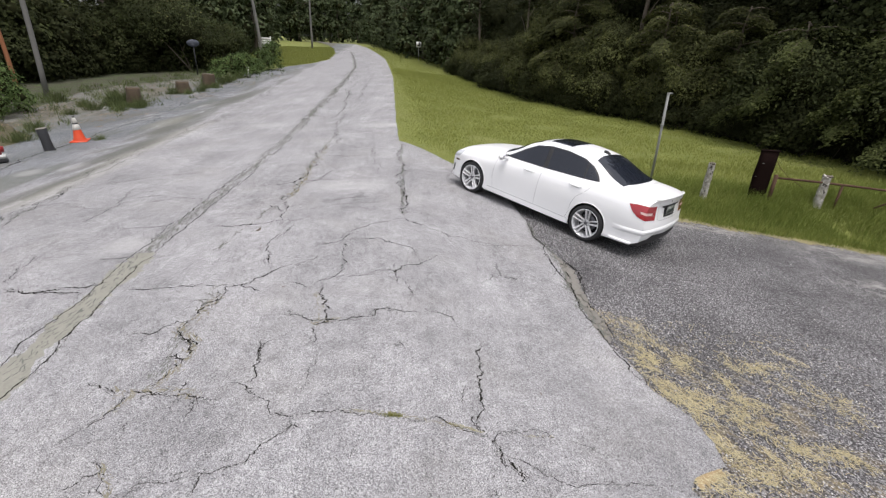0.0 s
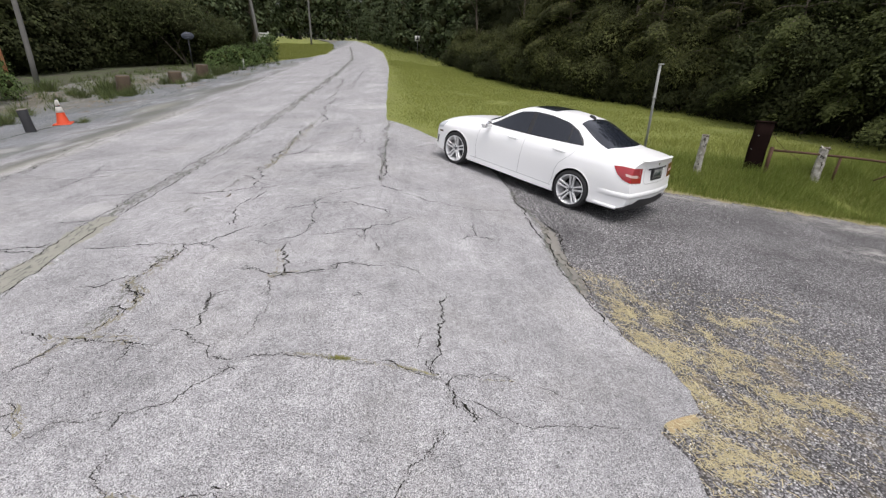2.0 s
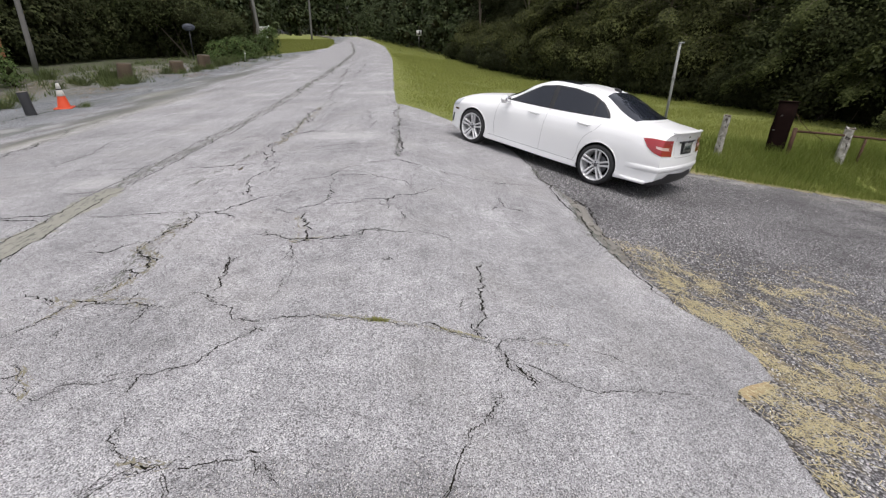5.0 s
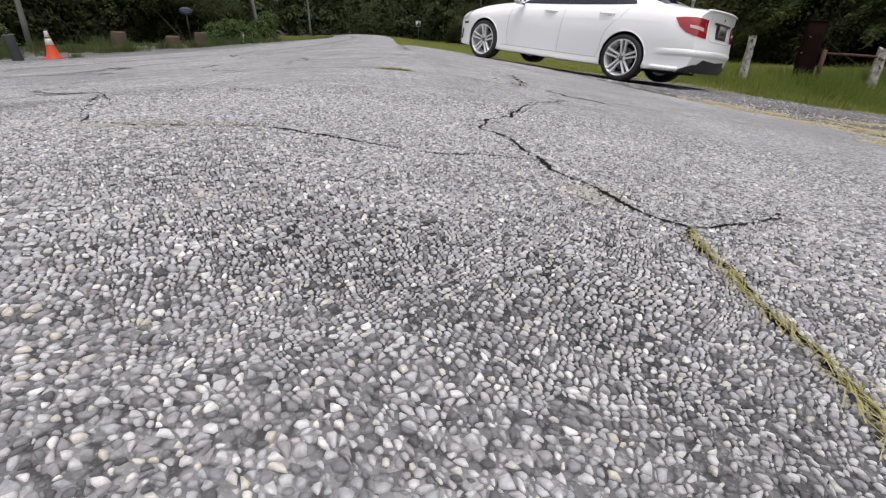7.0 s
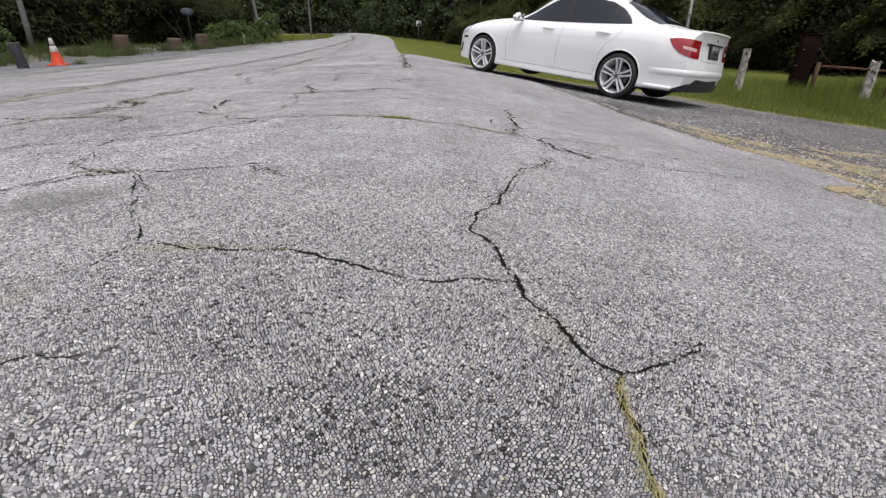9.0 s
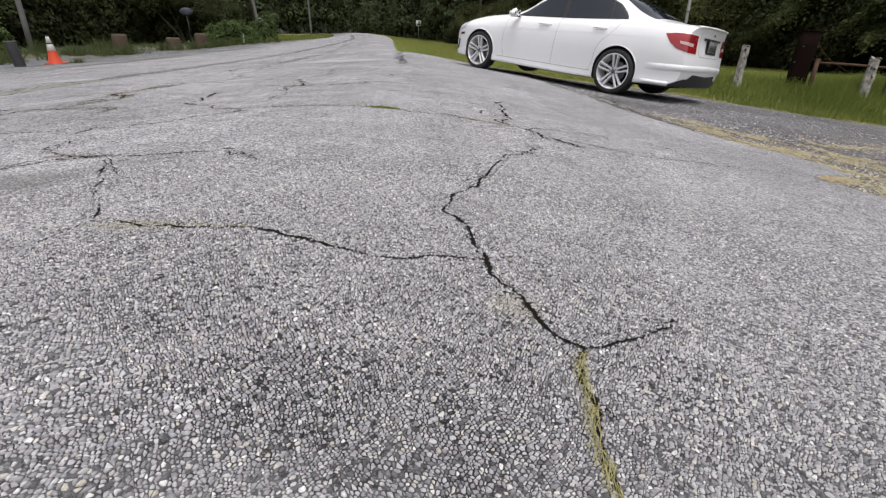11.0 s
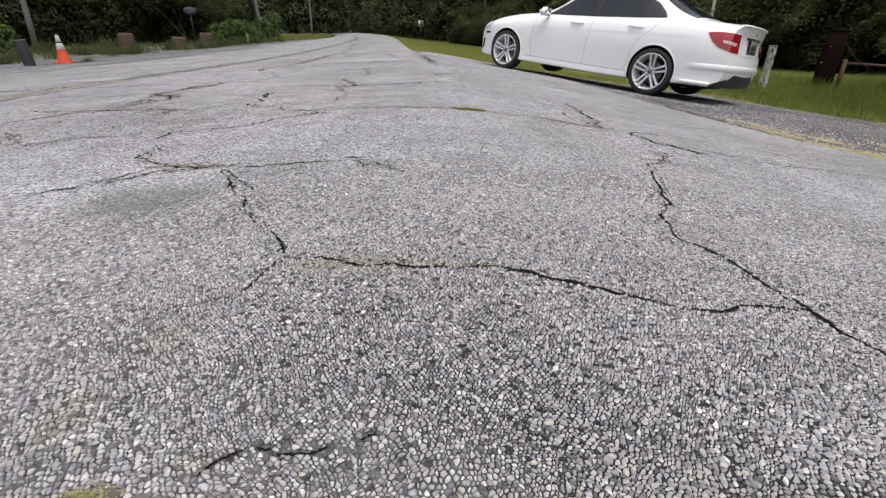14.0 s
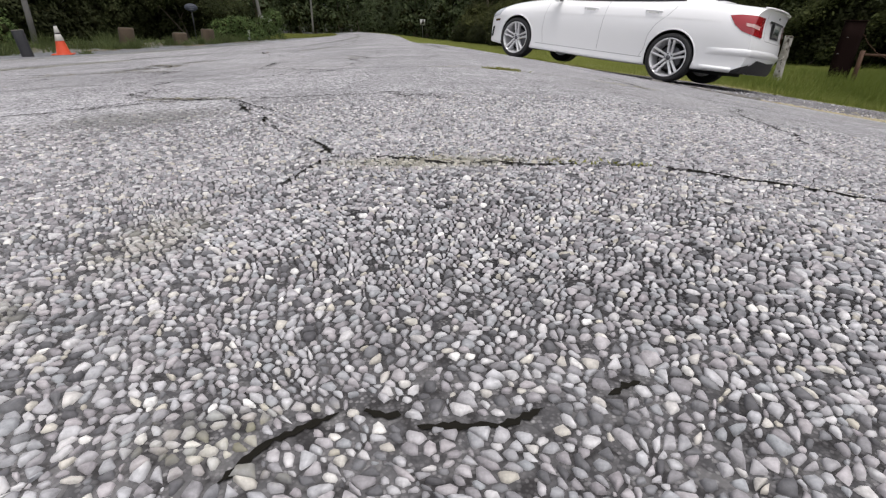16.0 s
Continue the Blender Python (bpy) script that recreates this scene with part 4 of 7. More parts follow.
for seed, run, width, number, size in (
        (90, ((-2.6, 4.76), (-2.66, 4.23), (-2.7, 3.95), (-2.48, 3.8), (-2.4, 3.55), (-2.44, 3.25), (-2.47, 3.08)), 0.10, 90, 0.022),
        (91, ((-2.85, 3.1), (-2.74, 3.02), (-2.5, 3.05), (-2.3, 3.04), (-2.07, 2.95)), 0.08, 90, 0.02),
        (92, ((-2.62, 3.0), (-2.72, 2.72)), 0.05, 70, 0.018),
        (93, ((-2.42, 2.28), (-2.3, 2.14), (-2.23, 2.02)), 0.06, 90, 0.018),
        (94, ((-1.46, 1.6), (-1.36, 1.55), (-1.2, 1.55)), 0.06, 110, 0.014),
        (95, ((-0.85, 2.78), (-0.5, 2.755), (-0.1, 2.72), (0.3, 2.64)), 0.03, 60, 0.014),
        (96, ((-3.1, 13.4), (-2.97, 10.97), (-2.84, 9.09), (-2.8, 8.52)), 0.12, 26, 0.05),
        (97, ((-1.48, 4.75), (-1.35, 4.4), (-1.33, 4.05), (-1.1, 4.2)), 0.06, 50, 0.02)):
    eroded("crack_soil", run, width, number, size, seed, CRACKSOIL)
# left-hand lot and its joints
for seed, dx in ((41, -0.13), (42, 0.13)):
    crack(seed, 0.026, *((x + dx * (1.35 if y < 4.5 else 1.0), y) for x, y in CENTRE), step=0.02, amp=0.025, taper=False)
# pale filler between the two edges of the joint, with crumbled soil on it
ribbon("joint_filler", [q for q in CENTRE if q[1] < 6.1], 0.36, 47, JOINT, step=0.05, amp=0.01, lift=0.0009, pinch=0.25, parent=ROAD, taper=False, broken=-1.0)
crack(43, 0.050, *CENTRE_FAR, step=0.15, amp=0.12, taper=False)
for seed, dx in ((44, -0.06), (45, 0.12)):
    crack(seed, 0.030, *((x + dx, y) for x, y in LANE), step=0.04, amp=0.09)
crack(46, 0.060, (-10.3, 10.5), (-10.9, 15.5), (-11.4, 19), step=0.1, amp=0.15)
crack(47, 0.060, (-10.5, 17.5), (-12.0, 22), (-12.6, 27), (-12.4, 33), step=0.12, amp=0.2)
crack(48, 0.022, (-7.6, 9.2), (-6.4, 10.1), (-5.2, 10.6))
crack(49, 0.020, (-6.9, 8.2), (-6.0, 8.0), (-5.0, 8.6), (-4.4, 8.4))
crack(50, 0.016, (-2.7, 7.7), (-2.0, 8.0), (-1.2, 8.2), (-0.7, 8.5))
crack(51, 0.018, (-3.1, 12.2), (-2.2, 12.0), (-1.0, 12.6))
crack(52, 0.014, (-1.9, 9.3), (-1.85, 10.2), (-1.7, 11.2), (-1.75, 12.4))


# ---- the white saloon car ----
def curve(stops):
    """A smooth curve through (y, value) stops."""
    ys, vs = np.array(stops, float).T
    m = np.gradient(vs, ys)

    def at(y):
        y = np.clip(np.asarray(y, float), ys[0], ys[-1])
        i = np.clip(np.searchsorted(ys, y) - 1, 0, len(ys) - 2)
        h = ys[i + 1] - ys[i]
        t = (y - ys[i]) / h
        return ((2 * t ** 3 - 3 * t ** 2 + 1) * vs[i] + (t ** 3 - 2 * t ** 2 + t) * h * m[i] + (3 * t ** 2 - 2 * t ** 3) * vs[i + 1] + (t ** 3 - t ** 2) * h * m[i + 1])

    return at


CAR_TOP = curve([(-2.46, 1.055), (-2.38, 1.068), (-2.2, 1.072), (-1.95, 1.088), (-1.8, 1.115), (-1.62, 1.18), (-1.3, 1.318), (-1.05, 1.397), (-0.75, 1.438), (-0.35, 1.45),
                 (0.0, 1.43), (0.2, 1.372), (0.5, 1.222), (0.75, 1.088), (0.9, 1.03), (1.1, 1.0), (1.4, 0.962), (1.7, 0.905), (1.95, 0.825), (2.08, 0.75), (2.15, 0.68)])
CAR_BELT_Z = curve([(-2.46, 1.0), (-2.2, 1.025), (-1.8, 1.04), (-1.3, 1.03), (-0.7, 1.0), (0.0, 0.97), (0.7, 0.945), (1.0, 0.93), (1.4, 0.89), (1.8, 0.81), (2.05, 0.71), (2.15, 0.62)])
CAR_BELT_W = curve([(-2.46, 0.55), (-2.2, 0.68), (-1.8, 0.735), (-1.3, 0.755), (-0.5, 0.775), (0.3, 0.775), (0.8, 0.765), (1.2, 0.74), (1.7, 0.69), (2.0, 0.61), (2.15, 0.52)])
CAR_WIDE = curve([(-2.46, 0.67), (-2.35, 0.765), (-2.15, 0.842), (-1.8, 0.87), (-1.3, 0.885), (-0.3, 0.88), (0.8, 0.88), (1.4, 0.885), (1.8, 0.845), (2.0, 0.775), (2.1, 0.70), (2.15, 0.6)])
CAR_LOW = curve([(-2.46, 0.245), (-2.2, 0.235), (-1.8, 0.22), (-1.3, 0.19), (1.3, 0.19), (1.8, 0.19), (2.15, 0.21)])
TAIL_Y = (-2.22, -2.26, -2.30, -2.325, -2.30, -2.275, -2.28, -2.31)
NOSE_Y = (1.98, 2.02, 2.04, 2.05, 2.03, 2.0, 1.96, 1.91)
ACROSS = (1.0, 0.85, 0.68, 0.5, 0.25, 0.0)


def car_rows(y):
    """Half section of the body at y: (x, z) from the sill up to the centre line."""
    w, bw, bz, lo, top = (float(f(y)) for f in (CAR_WIDE, CAR_BELT_W, CAR_BELT_Z, CAR_LOW, CAR_TOP))
    z4 = min(0.68, bz - 0.1)
    z3 = min(0.5, z4 - 0.1)
    rows = [(w - 0.12, lo), (w - 0.015, lo + 0.012), (w - 0.012, lo + 0.11), (w - 0.004, z3), (w, z4), (w + (bw - w) * 0.14, z4 + (bz - z4) * 0.45), (w + (bw - w) * 0.5, z4 + (bz - z4) * 0.8), (bw, bz)]
    rise = max(top - bz, 0.01)
    m = min(1.0, max(0.0, (rise - 0.07) / 0.36))
    m = m * m * (3 - 2 * m)
    for c, dz, cx, cz in zip(ACROSS[1:], (0.42, 0.7, 0.86, 0.97, 1.0), (0.685, 0.605, 0.535, 0.30, 0.0), (0.38, 0.72, 0.895, 0.985, 1.0)):
        rows.append(((c * bw) * (1 - m) + cx * m * (bw / 0.775), bz + rise * (dz * (1 - m) + cz * m)))
    return np.array(rows)


def refine(p, k):
    """Adds k - 1 points between neighbours, along a smooth line."""
    n = len(p)
    t = np.linspace(0, n - 1, (n - 1) * k + 1)
    i = np.clip(t.astype(int), 0, n - 2)
    u = (t - i)[:, None]
    g = [p[np.clip(i + j, 0, n - 1)] for j in (-1, 0, 1, 2)]
    return 0.5 * (2 * g[1] + (g[2] - g[0]) * u + (2 * g[0] - 5 * g[1] + 4 * g[2] - g[3]) * u ** 2 + (3 * g[1] - g[0] - 3 * g[2] + g[3]) * u ** 3)


def car_shell():
    steps = 96
    fine = 3
    bm = bmesh.new()
    cols = []
    for i in range(steps + 1):
        s = i / steps
        pts = []
        for k in range(13):
            j = min(k, 7)
            c = 1.0 if k <= 7 else ACROSS[k - 7]
            back = TAIL_Y[j] - 0.075 * (1 - c * c)
            front = NOSE_Y[j] + 0.10 * (1 - c * c)
            y = back + (front - back) * s
            x, z = car_rows(y)[k]
            if k > 7 and (s < 0.04 or s > 0.96):
                e = min(s, 1 - s) / 0.04
                x = e * x + (1 - e) * c * car_rows(back if s < 0.5 else front)[7][0]
            pts.append((x, y, z))
        cols.append(refine(np.array(pts), fine))
    rows = len(cols[0])
    for sign in (-1, 1):
        v = [[bm.verts.new((sign * p[0], p[1], p[2])) for p in col] for col in cols]
        for a, b in zip(v, v[1:]):
            for r in range(rows - 1):
                q = (a[r], b[r], b[r + 1], a[r + 1])
                bm.faces.new(q if sign < 0 else q[::-1])
        # tail and nose faces: every level of the side carried across to the middle
        for col, vs in ((cols[0], v[0]), (cols[-1], v[-1])):
            edge = 7 * fine
            span = rows - edge
            grid = []
            for r in range(edge + 1):
                line_v = [vs[r]] if r < edge else list(vs[edge:])
                if r < edge:
                    for c in range(1, span):
                        top = col[edge + c]
                        f = top[0] / col[edge][0]
                        line_v.append(bm.verts.new((sign * f * col[r][0], col[r][1] + (top[1] - col[edge][1]), col[r][2] + (top[2] - col[edge][2]) * (r / edge) ** 3)))
                grid.append(line_v)
            for a, b in zip(grid, grid[1:]):
                for c in range(span - 1):
                    try:
                        bm.faces.new((a[c], a[c + 1], b[c + 1], b[c]))
                    except ValueError:
                        pass
        # floor
        for a, b in zip(cols, cols[1:]):
            q = [bm.verts.new((sign * a[0][0], a[0][1], a[0][2])), bm.verts.new((sign * b[0][0], b[0][1], b[0][2])), bm.verts.new((0, b[0][1], b[0][2])), bm.verts.new((0, a[0][1], a[0][2]))]
            bm.faces.new(q)
    bmesh.ops.remove_doubles(bm, verts=bm.verts[:], dist=0.0006)
    bmesh.ops.recalc_face_normals(bm, faces=bm.faces[:])
    return bm


WHEELS = [(-1, 1.38), (-1, -1.355), (1, 1.38), (1, -1.355)]


def carve(bm, cutters, materials, name):
    """The bmesh with the cutters taken out of it, as a mesh."""
    me = bpy.data.meshes.new(name)
    bm.to_mesh(me)
    bm.free()
    for m in materials:
        me.materials.append(m)
    me.polygons.foreach_set("use_smooth", [True] * len(me.polygons))
    ob = new(name, me)
    made = []
    for c in cutters:
        cm = bpy.data.meshes.new("cutter")
        for f in c.faces:
            f.material_index = 1
        c.to_mesh(cm)
        c.free()
        for m in materials:
            cm.materials.append(m)
        co = new("cutter", cm)
        mod = ob.modifiers.new("cut", "BOOLEAN")
        mod.object, mod.operation, mod.solver = co, "DIFFERENCE", "EXACT"
        made.append(co)
    bpy.context.view_layer.update()
    out = bpy.data.meshes.new_from_object(ob.evaluated_get(bpy.context.evaluated_depsgraph_get()))
    for o in made + [ob]:
        old = o.data
        bpy.data.objects.remove(o)
        bpy.data.meshes.remove(old)
    return out


def arch_cutter(side, y):
    bm = bmesh.new()
    bmesh.ops.create_cone(bm, cap_ends=True, segments=56, radius1=0.350, radius2=0.350, depth=0.5, matrix=Matrix.Translation((side * 0.84, y, 0.335)) @ Matrix.Rotation(math.pi / 2, 4, "Y"))
    return bm


def build_car(place):
    from mathutils.bvhtree import BVHTree

    car = thing("car", place, "white four-door saloon car with tinted windows, parked on the shoulder", "car")
    body_me = carve(car_shell(), [arch_cutter(s, y) for s, y in WHEELS], [PAINT, SHADE], "body")
    body_me.name = "body"
    body_me.set_sharp_from_angle(angle=radians(38))
    body = part("body", body_me, None, car, "glossy white body shell")
    tree = BVHTree.FromPolygons([v.co.copy() for v in body_me.vertices], [tuple(p.vertices) for p in body_me.polygons])
    far = {"left": (Vector((-2, 0, 0)), Vector((1, 0, 0))), "right": (Vector((2, 0, 0)), Vector((-1, 0, 0))), "rear": (Vector((0, -4, 0)), Vector((0, 1, 0))),
           "front": (Vector((0, 4, 0)), Vector((0, -1, 0))), "top": (Vector((0, 0, 3)), Vector((0, 0, -1)))}
    half = math.sqrt(0.5)

    def lay(u, v, view, off):
        if view in ("corner_left", "corner_right"):
            s = 1 if view == "corner_left" else -1
            d = Vector((s * half, half, 0))
            o = Vector((s * half * u, -half * u, v)) - d * 3
        else:
            o, d = far[view]
            o = o.copy()
        if view in ("left", "right"):
            o.y, o.z = u, v
        elif view in ("rear", "front"):
            o.x, o.z = u, v
        elif view == "top":
            o.x, o.y = u, v
        p, nrm, _, _ = tree.ray_cast(o, d)
        if p is None:
            return None
        if nrm.dot(d) > 0:
            nrm = -nrm
        return p + nrm * off

    def patch(name, low, high, view, material, parent, label="", off=0.004, nu=24, nv=8, bulge=0.0):
        """A skin on the body between two lines, seen from one side, swelling towards its middle."""
        low, high = np.array(low, float), np.array(high, float)
        bm = bmesh.new()
        t = np.linspace(0, 1, nu)

        def along(p):
            d = np.concatenate([[0], np.cumsum(np.linalg.norm(np.diff(p, axis=0), axis=1))])
            return np.stack([np.interp(t * d[-1], d, p[:, 0]), np.interp(t * d[-1], d, p[:, 1])], 1)

        a, b = along(low), along(high)
        grid = []
        for j in range(nv):
            f = j / (nv - 1)
            ring = []
            for p, s in zip(a * (1 - f) + b * f, t):
                q = lay(p[0], p[1], view, off + bulge * min(1.0, 7 * s) * math.sin(math.pi * f) ** 0.7)
                ring.append(bm.verts.new(q) if q is not None else None)
            grid.append(ring)
        for r, s in zip(grid, grid[1:]):
            for i in range(nu - 1):
                q = (r[i], r[i + 1], s[i + 1], s[i])
                if None not in q:
                    bm.faces.new(q)
        bmesh.ops.remove_doubles(bm, verts=bm.verts[:], dist=0.0003)
        bmesh.ops.recalc_face_normals(bm, faces=bm.faces[:])
        return part(name, bm, material, parent, label)

    def seam(points, view, width=0.006, material=None, name="panel_gap", off=0.0015):
        p = np.array(points, float)
        tan = np.gradient(p, axis=0)
        tan /= np.linalg.norm(tan, axis=1)[:, None] + 1e-9
        side = np.stack([-tan[:, 1], tan[:, 0]], 1) * width / 2
        n = max(8, int(np.linalg.norm(np.diff(p, axis=0), axis=1).sum() / 0.03))
        return patch(name, p - side, p + side, view, material or GAP, car, off=off, nu=n, nv=2)

    for view in ("left", "right"):
        s = -1 if view == "left" else 1
        # glass: front door, rear door, with the black pillar between
        patch("window_surround", [(0.70, 0.962), (0.3, 0.972), (-0.3, 0.992), (-0.9, 1.022), (-1.34, 1.05)], [(0.62, 1.0), (0.36, 1.175), (0.10, 1.315), (-0.2, 1.372), (-0.55, 1.378), (-0.9, 1.335), (-1.12, 1.25), (-1.28, 1.13), (-1.335, 1.065)],
              view, BLACK, car, "black window surround", off=0.004, nu=44, nv=14)
        patch("window", [(0.62, 0.985), (0.3, 0.985), (-0.2, 1.0)], [(0.58, 1.0), (0.34, 1.165), (0.10, 1.298), (-0.16, 1.348)], view, TINT, car, "dark tinted front door glass", off=0.007, nu=26, nv=12)
        patch("window", [(-0.29, 1.003), (-0.9, 1.034), (-1.03, 1.04)], [(-0.25, 1.352), (-0.55, 1.358), (-0.85, 1.328), (-0.985, 1.285)], view, TINT, car, "dark tinted rear door glass", off=0.007, nu=26, nv=12)
        patch("window", [(-1.06, 1.042), (-1.31, 1.056)], [(-1.02, 1.272), (-1.12, 1.228), (-1.24, 1.125), (-1.305, 1.066)], view, TINT, car, "small dark quarter light", off=0.007, nu=16, nv=9)
        seam([(-0.245, 0.985), (-0.235, 0.8), (-0.22, 0.55), (-0.22, 0.29)], view)
        seam([(0.80, 0.93), (0.84, 0.72), (0.85, 0.5), (0.80, 0.29)], view)
        seam([(-1.30, 1.02), (-1.20, 0.86), (-1.05, 0.72), (-0.985, 0.58), (-0.975, 0.40), (-0.93, 0.29)], view)
        seam([(0.95, 0.285), (-0.97, 0.285)], view, 0.007)
        seam([(1.02, 0.755), (0.4, 0.775), (-0.5, 0.80), (-1.2, 0.83), (-1.85, 0.84)], view, 0.020, PAINT, "swage_line", 0.0025)
        # lips of the wheel arches
        for wy in (1.38, -1.355):
            ring = [lay(wy + 0.353 * math.cos(a), 0.335 + 0.353 * math.sin(a), view, -0.002) for a in np.linspace(-0.25, math.pi + 0.25, 34)]
            part("arch_lip", tube_bm([p for p in ring if p is not None and abs(p.x) > 0.7], 0.010, 8), PAINT, car)
        # skirt under the doors
        patch("side_skirt", [(1.0, 0.20), (-1.0, 0.20)], [(1.0, 0.262), (-1.0, 0.262)], view, PAINT, car, "white sill skirt", off=0.018, nu=40, nv=6)
        for y, z in ((0.02, 0.862), (-0.98, 0.885)):
            q = lay(y, z, view, 0.028)
            h = tube_bm([q + Vector((-s * 0.03, 0.115, 0)), q + Vector((0, 0.085, 0.002)), q + Vector((s * 0.004, 0, 0.003)), q + Vector((0, -0.085, 0.002)), q + Vector((-s * 0.03, -0.115, 0))], 0.0125, 10)
            handle = part("door_handle", h, PAINT, car, "white door handle")
            # Flat grey skin painted as shade behind the handle; no hollow is cut.
            patch("handle_shade", [(y - 0.075, z - 0.02), (y + 0.075, z - 0.02)], [(y - 0.075, z + 0.022), (y + 0.075, z + 0.022)], view, RECESS_SHADE, handle, off=0.002, nu=10, nv=4)
        # door mirror
        mir = box_bm(0.19, 0.11, 0.125, 0.035, (s * 0.955, 0.60, 0.985))
        for v in mir.verts:
            v.co.y += 0.03 * (1 - abs(v.co.z - 1.0) / 0.07) * (1 if v.co.y > 0.6 else 0)
            v.co.x -= s * 0.03 * (v.co.z - 1.0) / 0.07
        mirror = part("door_mirror", mir, PAINT, car, "white door mirror")
        part("mirror_glass", box_bm(0.16, 0.006, 0.10, 0.002, (s * 0.965, 0.543, 1.0)), CHROME, mirror)
        part("mirror_foot", box_bm(0.12, 0.06, 0.03, 0.01, (s * 0.86, 0.61, 0.95)), BLACK, mirror)
        # lamps
        corner = "corner_left" if s < 0 else "corner_right"
        lamp = patch("tail_lamp", [(0.835, 0.872), (0.87, 0.805), (0.95, 0.738), (1.06, 0.705), (1.29, 0.69)], [(0.82, 0.91), (0.92, 0.928), (1.02, 0.932), (1.14, 0.93), (1.27, 0.925)], corner, REDLENS, car, "red wrap-round tail lamp", off=0.006, nu=34, nv=9)
        patch("lamp_stripe", [(0.985, 0.802), (1.10, 0.784), (1.20, 0.776)], [(0.975, 0.836), (1.10, 0.826), (1.20, 0.818)], corner, CLEARLENS, lamp, "clear reversing lamp", off=0.009, nu=18, nv=4)
        head = patch("headlamp", [(1.82, 0.66), (2.08, 0.60)], [(1.72, 0.79), (1.98, 0.735)], view, HEADLENS, car, "clear headlamp", off=0.005, nu=14, nv=6)
        patch("intake_slot", [(1.965, 0.30), (2.03, 0.30)], [(1.93, 0.47), (1.995, 0.47)], view, BLACK, car, "dark slot in the front bumper", off=0.004, nu=6, nv=6)
        patch("side_marker", [(1.80, 0.565), (1.93, 0.555)], [(1.80, 0.60), (1.93, 0.59)], view, AMBER, car, "small dark side marker", off=0.004, nu=8, nv=3)
        patch("bumper_ledge", [(0.68, 0.425), (1.0, 0.445), (1.69, 0.455)], [(0.68, 0.515), (1.0, 0.535), (1.69, 0.55)], corner, PAINT, car, off=0.001, nu=40, nv=9, bulge=0.016)
        patch("bumper_lip", [(0.66, 0.232), (0.97, 0.245)], [(0.66, 0.295), (0.97, 0.30)], corner, PAINT, car, off=0.002, nu=18, nv=7, bulge=0.022)
    # rear glass, boot, bumper
    patch("rear_window", [(-0.63, -1.72), (-0.3, -1.80), (0, -1.815), (0.3, -1.80), (0.63, -1.72)], [(-0.52, -1.09), (-0.25, -1.05), (0, -1.04), (0.25, -1.05), (0.52, -1.09)], "top", TINT, car, "dark tinted rear window", off=0.005, nu=30, nv=16)
    patch("windscreen", [(-0.62, 0.72), (0, 0.86), (0.62, 0.72)], [(-0.48, 0.12), (0, 0.17), (0.48, 0.12)], "top", TINT, car, "tinted windscreen", off=0.005, nu=26, nv=14)
    patch("wiper_tray", [(-0.66, 0.78), (0, 0.94), (0.66, 0.78)], [(-0.63, 0.72), (0, 0.86), (0.63, 0.72)], "top", BLACK, car, off=0.003, nu=20, nv=3)
    patch("sunroof", [(-0.41, -0.50), (0, -0.50), (0.41, -0.50)], [(-0.41, -0.04), (0, -0.02), (0.41, -0.04)], "top", TINT, car, "black glass sunroof", off=0.004, nu=18, nv=12)
    for x in (-0.42, 0.42):
        seam([(x, -0.9), (x, -0.4), (x, 0.05)], "top", 0.012, GAP)
    seam([(-0.67, -1.86), (-0.60, -1.87), (0, -1.89), (0.60, -1.87), (0.67, -1.86)], "top", 0.006)
    seam([(-0.67, -1.86), (-0.65, -2.1), (-0.57, -2.33)], "top", 0.005)
    seam([(0.67, -1.86), (0.65, -2.1), (0.57, -2.33)], "top", 0.005)
    seam([(-0.44, 0.985), (-0.44, 0.82), (-0.43, 0.70), (-0.37, 0.665), (0.37, 0.665), (0.43, 0.70), (0.44, 0.82), (0.44, 0.985)], "rear", 0.007)
    rim = [lay(x, 1.035, "rear", 0.0) for x in np.linspace(-0.58, 0.58, 15)]
    spoiler = tube_bm([p + Vector((0, -0.020, 0.018 - 0.03 * abs(p.x) ** 2)) for p in rim if p is not None], 0.013, 10)
    part("boot_spoiler", spoiler, PAINT, car, "white lip spoiler on the boot lid")
    patch("plate_recess", [(-0.22, 0.712), (0.22, 0.712)], [(-0.24, 0.90), (0.24, 0.90)], "rear", BLACK, car, "dark recess round the plate", off=0.006, nu=14, nv=6)
    patch("chrome_strip", [(-0.34, 0.885), (0.34, 0.885)], [(-0.35, 0.915), (0.35, 0.915)], "rear", BLACK, car, "dark handle strip over the plate", off=0.014, nu=14, nv=4)
    pl = lay(0, 0.805, "rear", 0.012)
    plate = part("number_plate", box_bm(0.31, 0.008, 0.155, 0.003, pl), PLATE, car, "grey-green number plate")
    for k in range(5):
        part("plate_bar", box_bm(0.032, 0.004, 0.07, 0.001, pl + Vector((-0.1 + 0.05 * k, -0.006, 0))), PLATEBAR, plate)
    part("plate_frame", box_bm(0.36, 0.006, 0.195, 0.003, pl + Vector((0, 0.003, 0))), BLACK, plate)
    em = lay(0, 0.972, "rear", 0.001)
    star = lathe([(0.022, -0.001), (0.024, 0.0), (0.022, 0.001), (0.019, 0.0)], 20)
    bmesh.ops.transform(star, matrix=Matrix.Translation(em) @ Matrix.Rotation(math.pi / 2, 4, "X"), verts=star.verts[:])
    part("badge", star, CHROME, car, "round chrome badge")
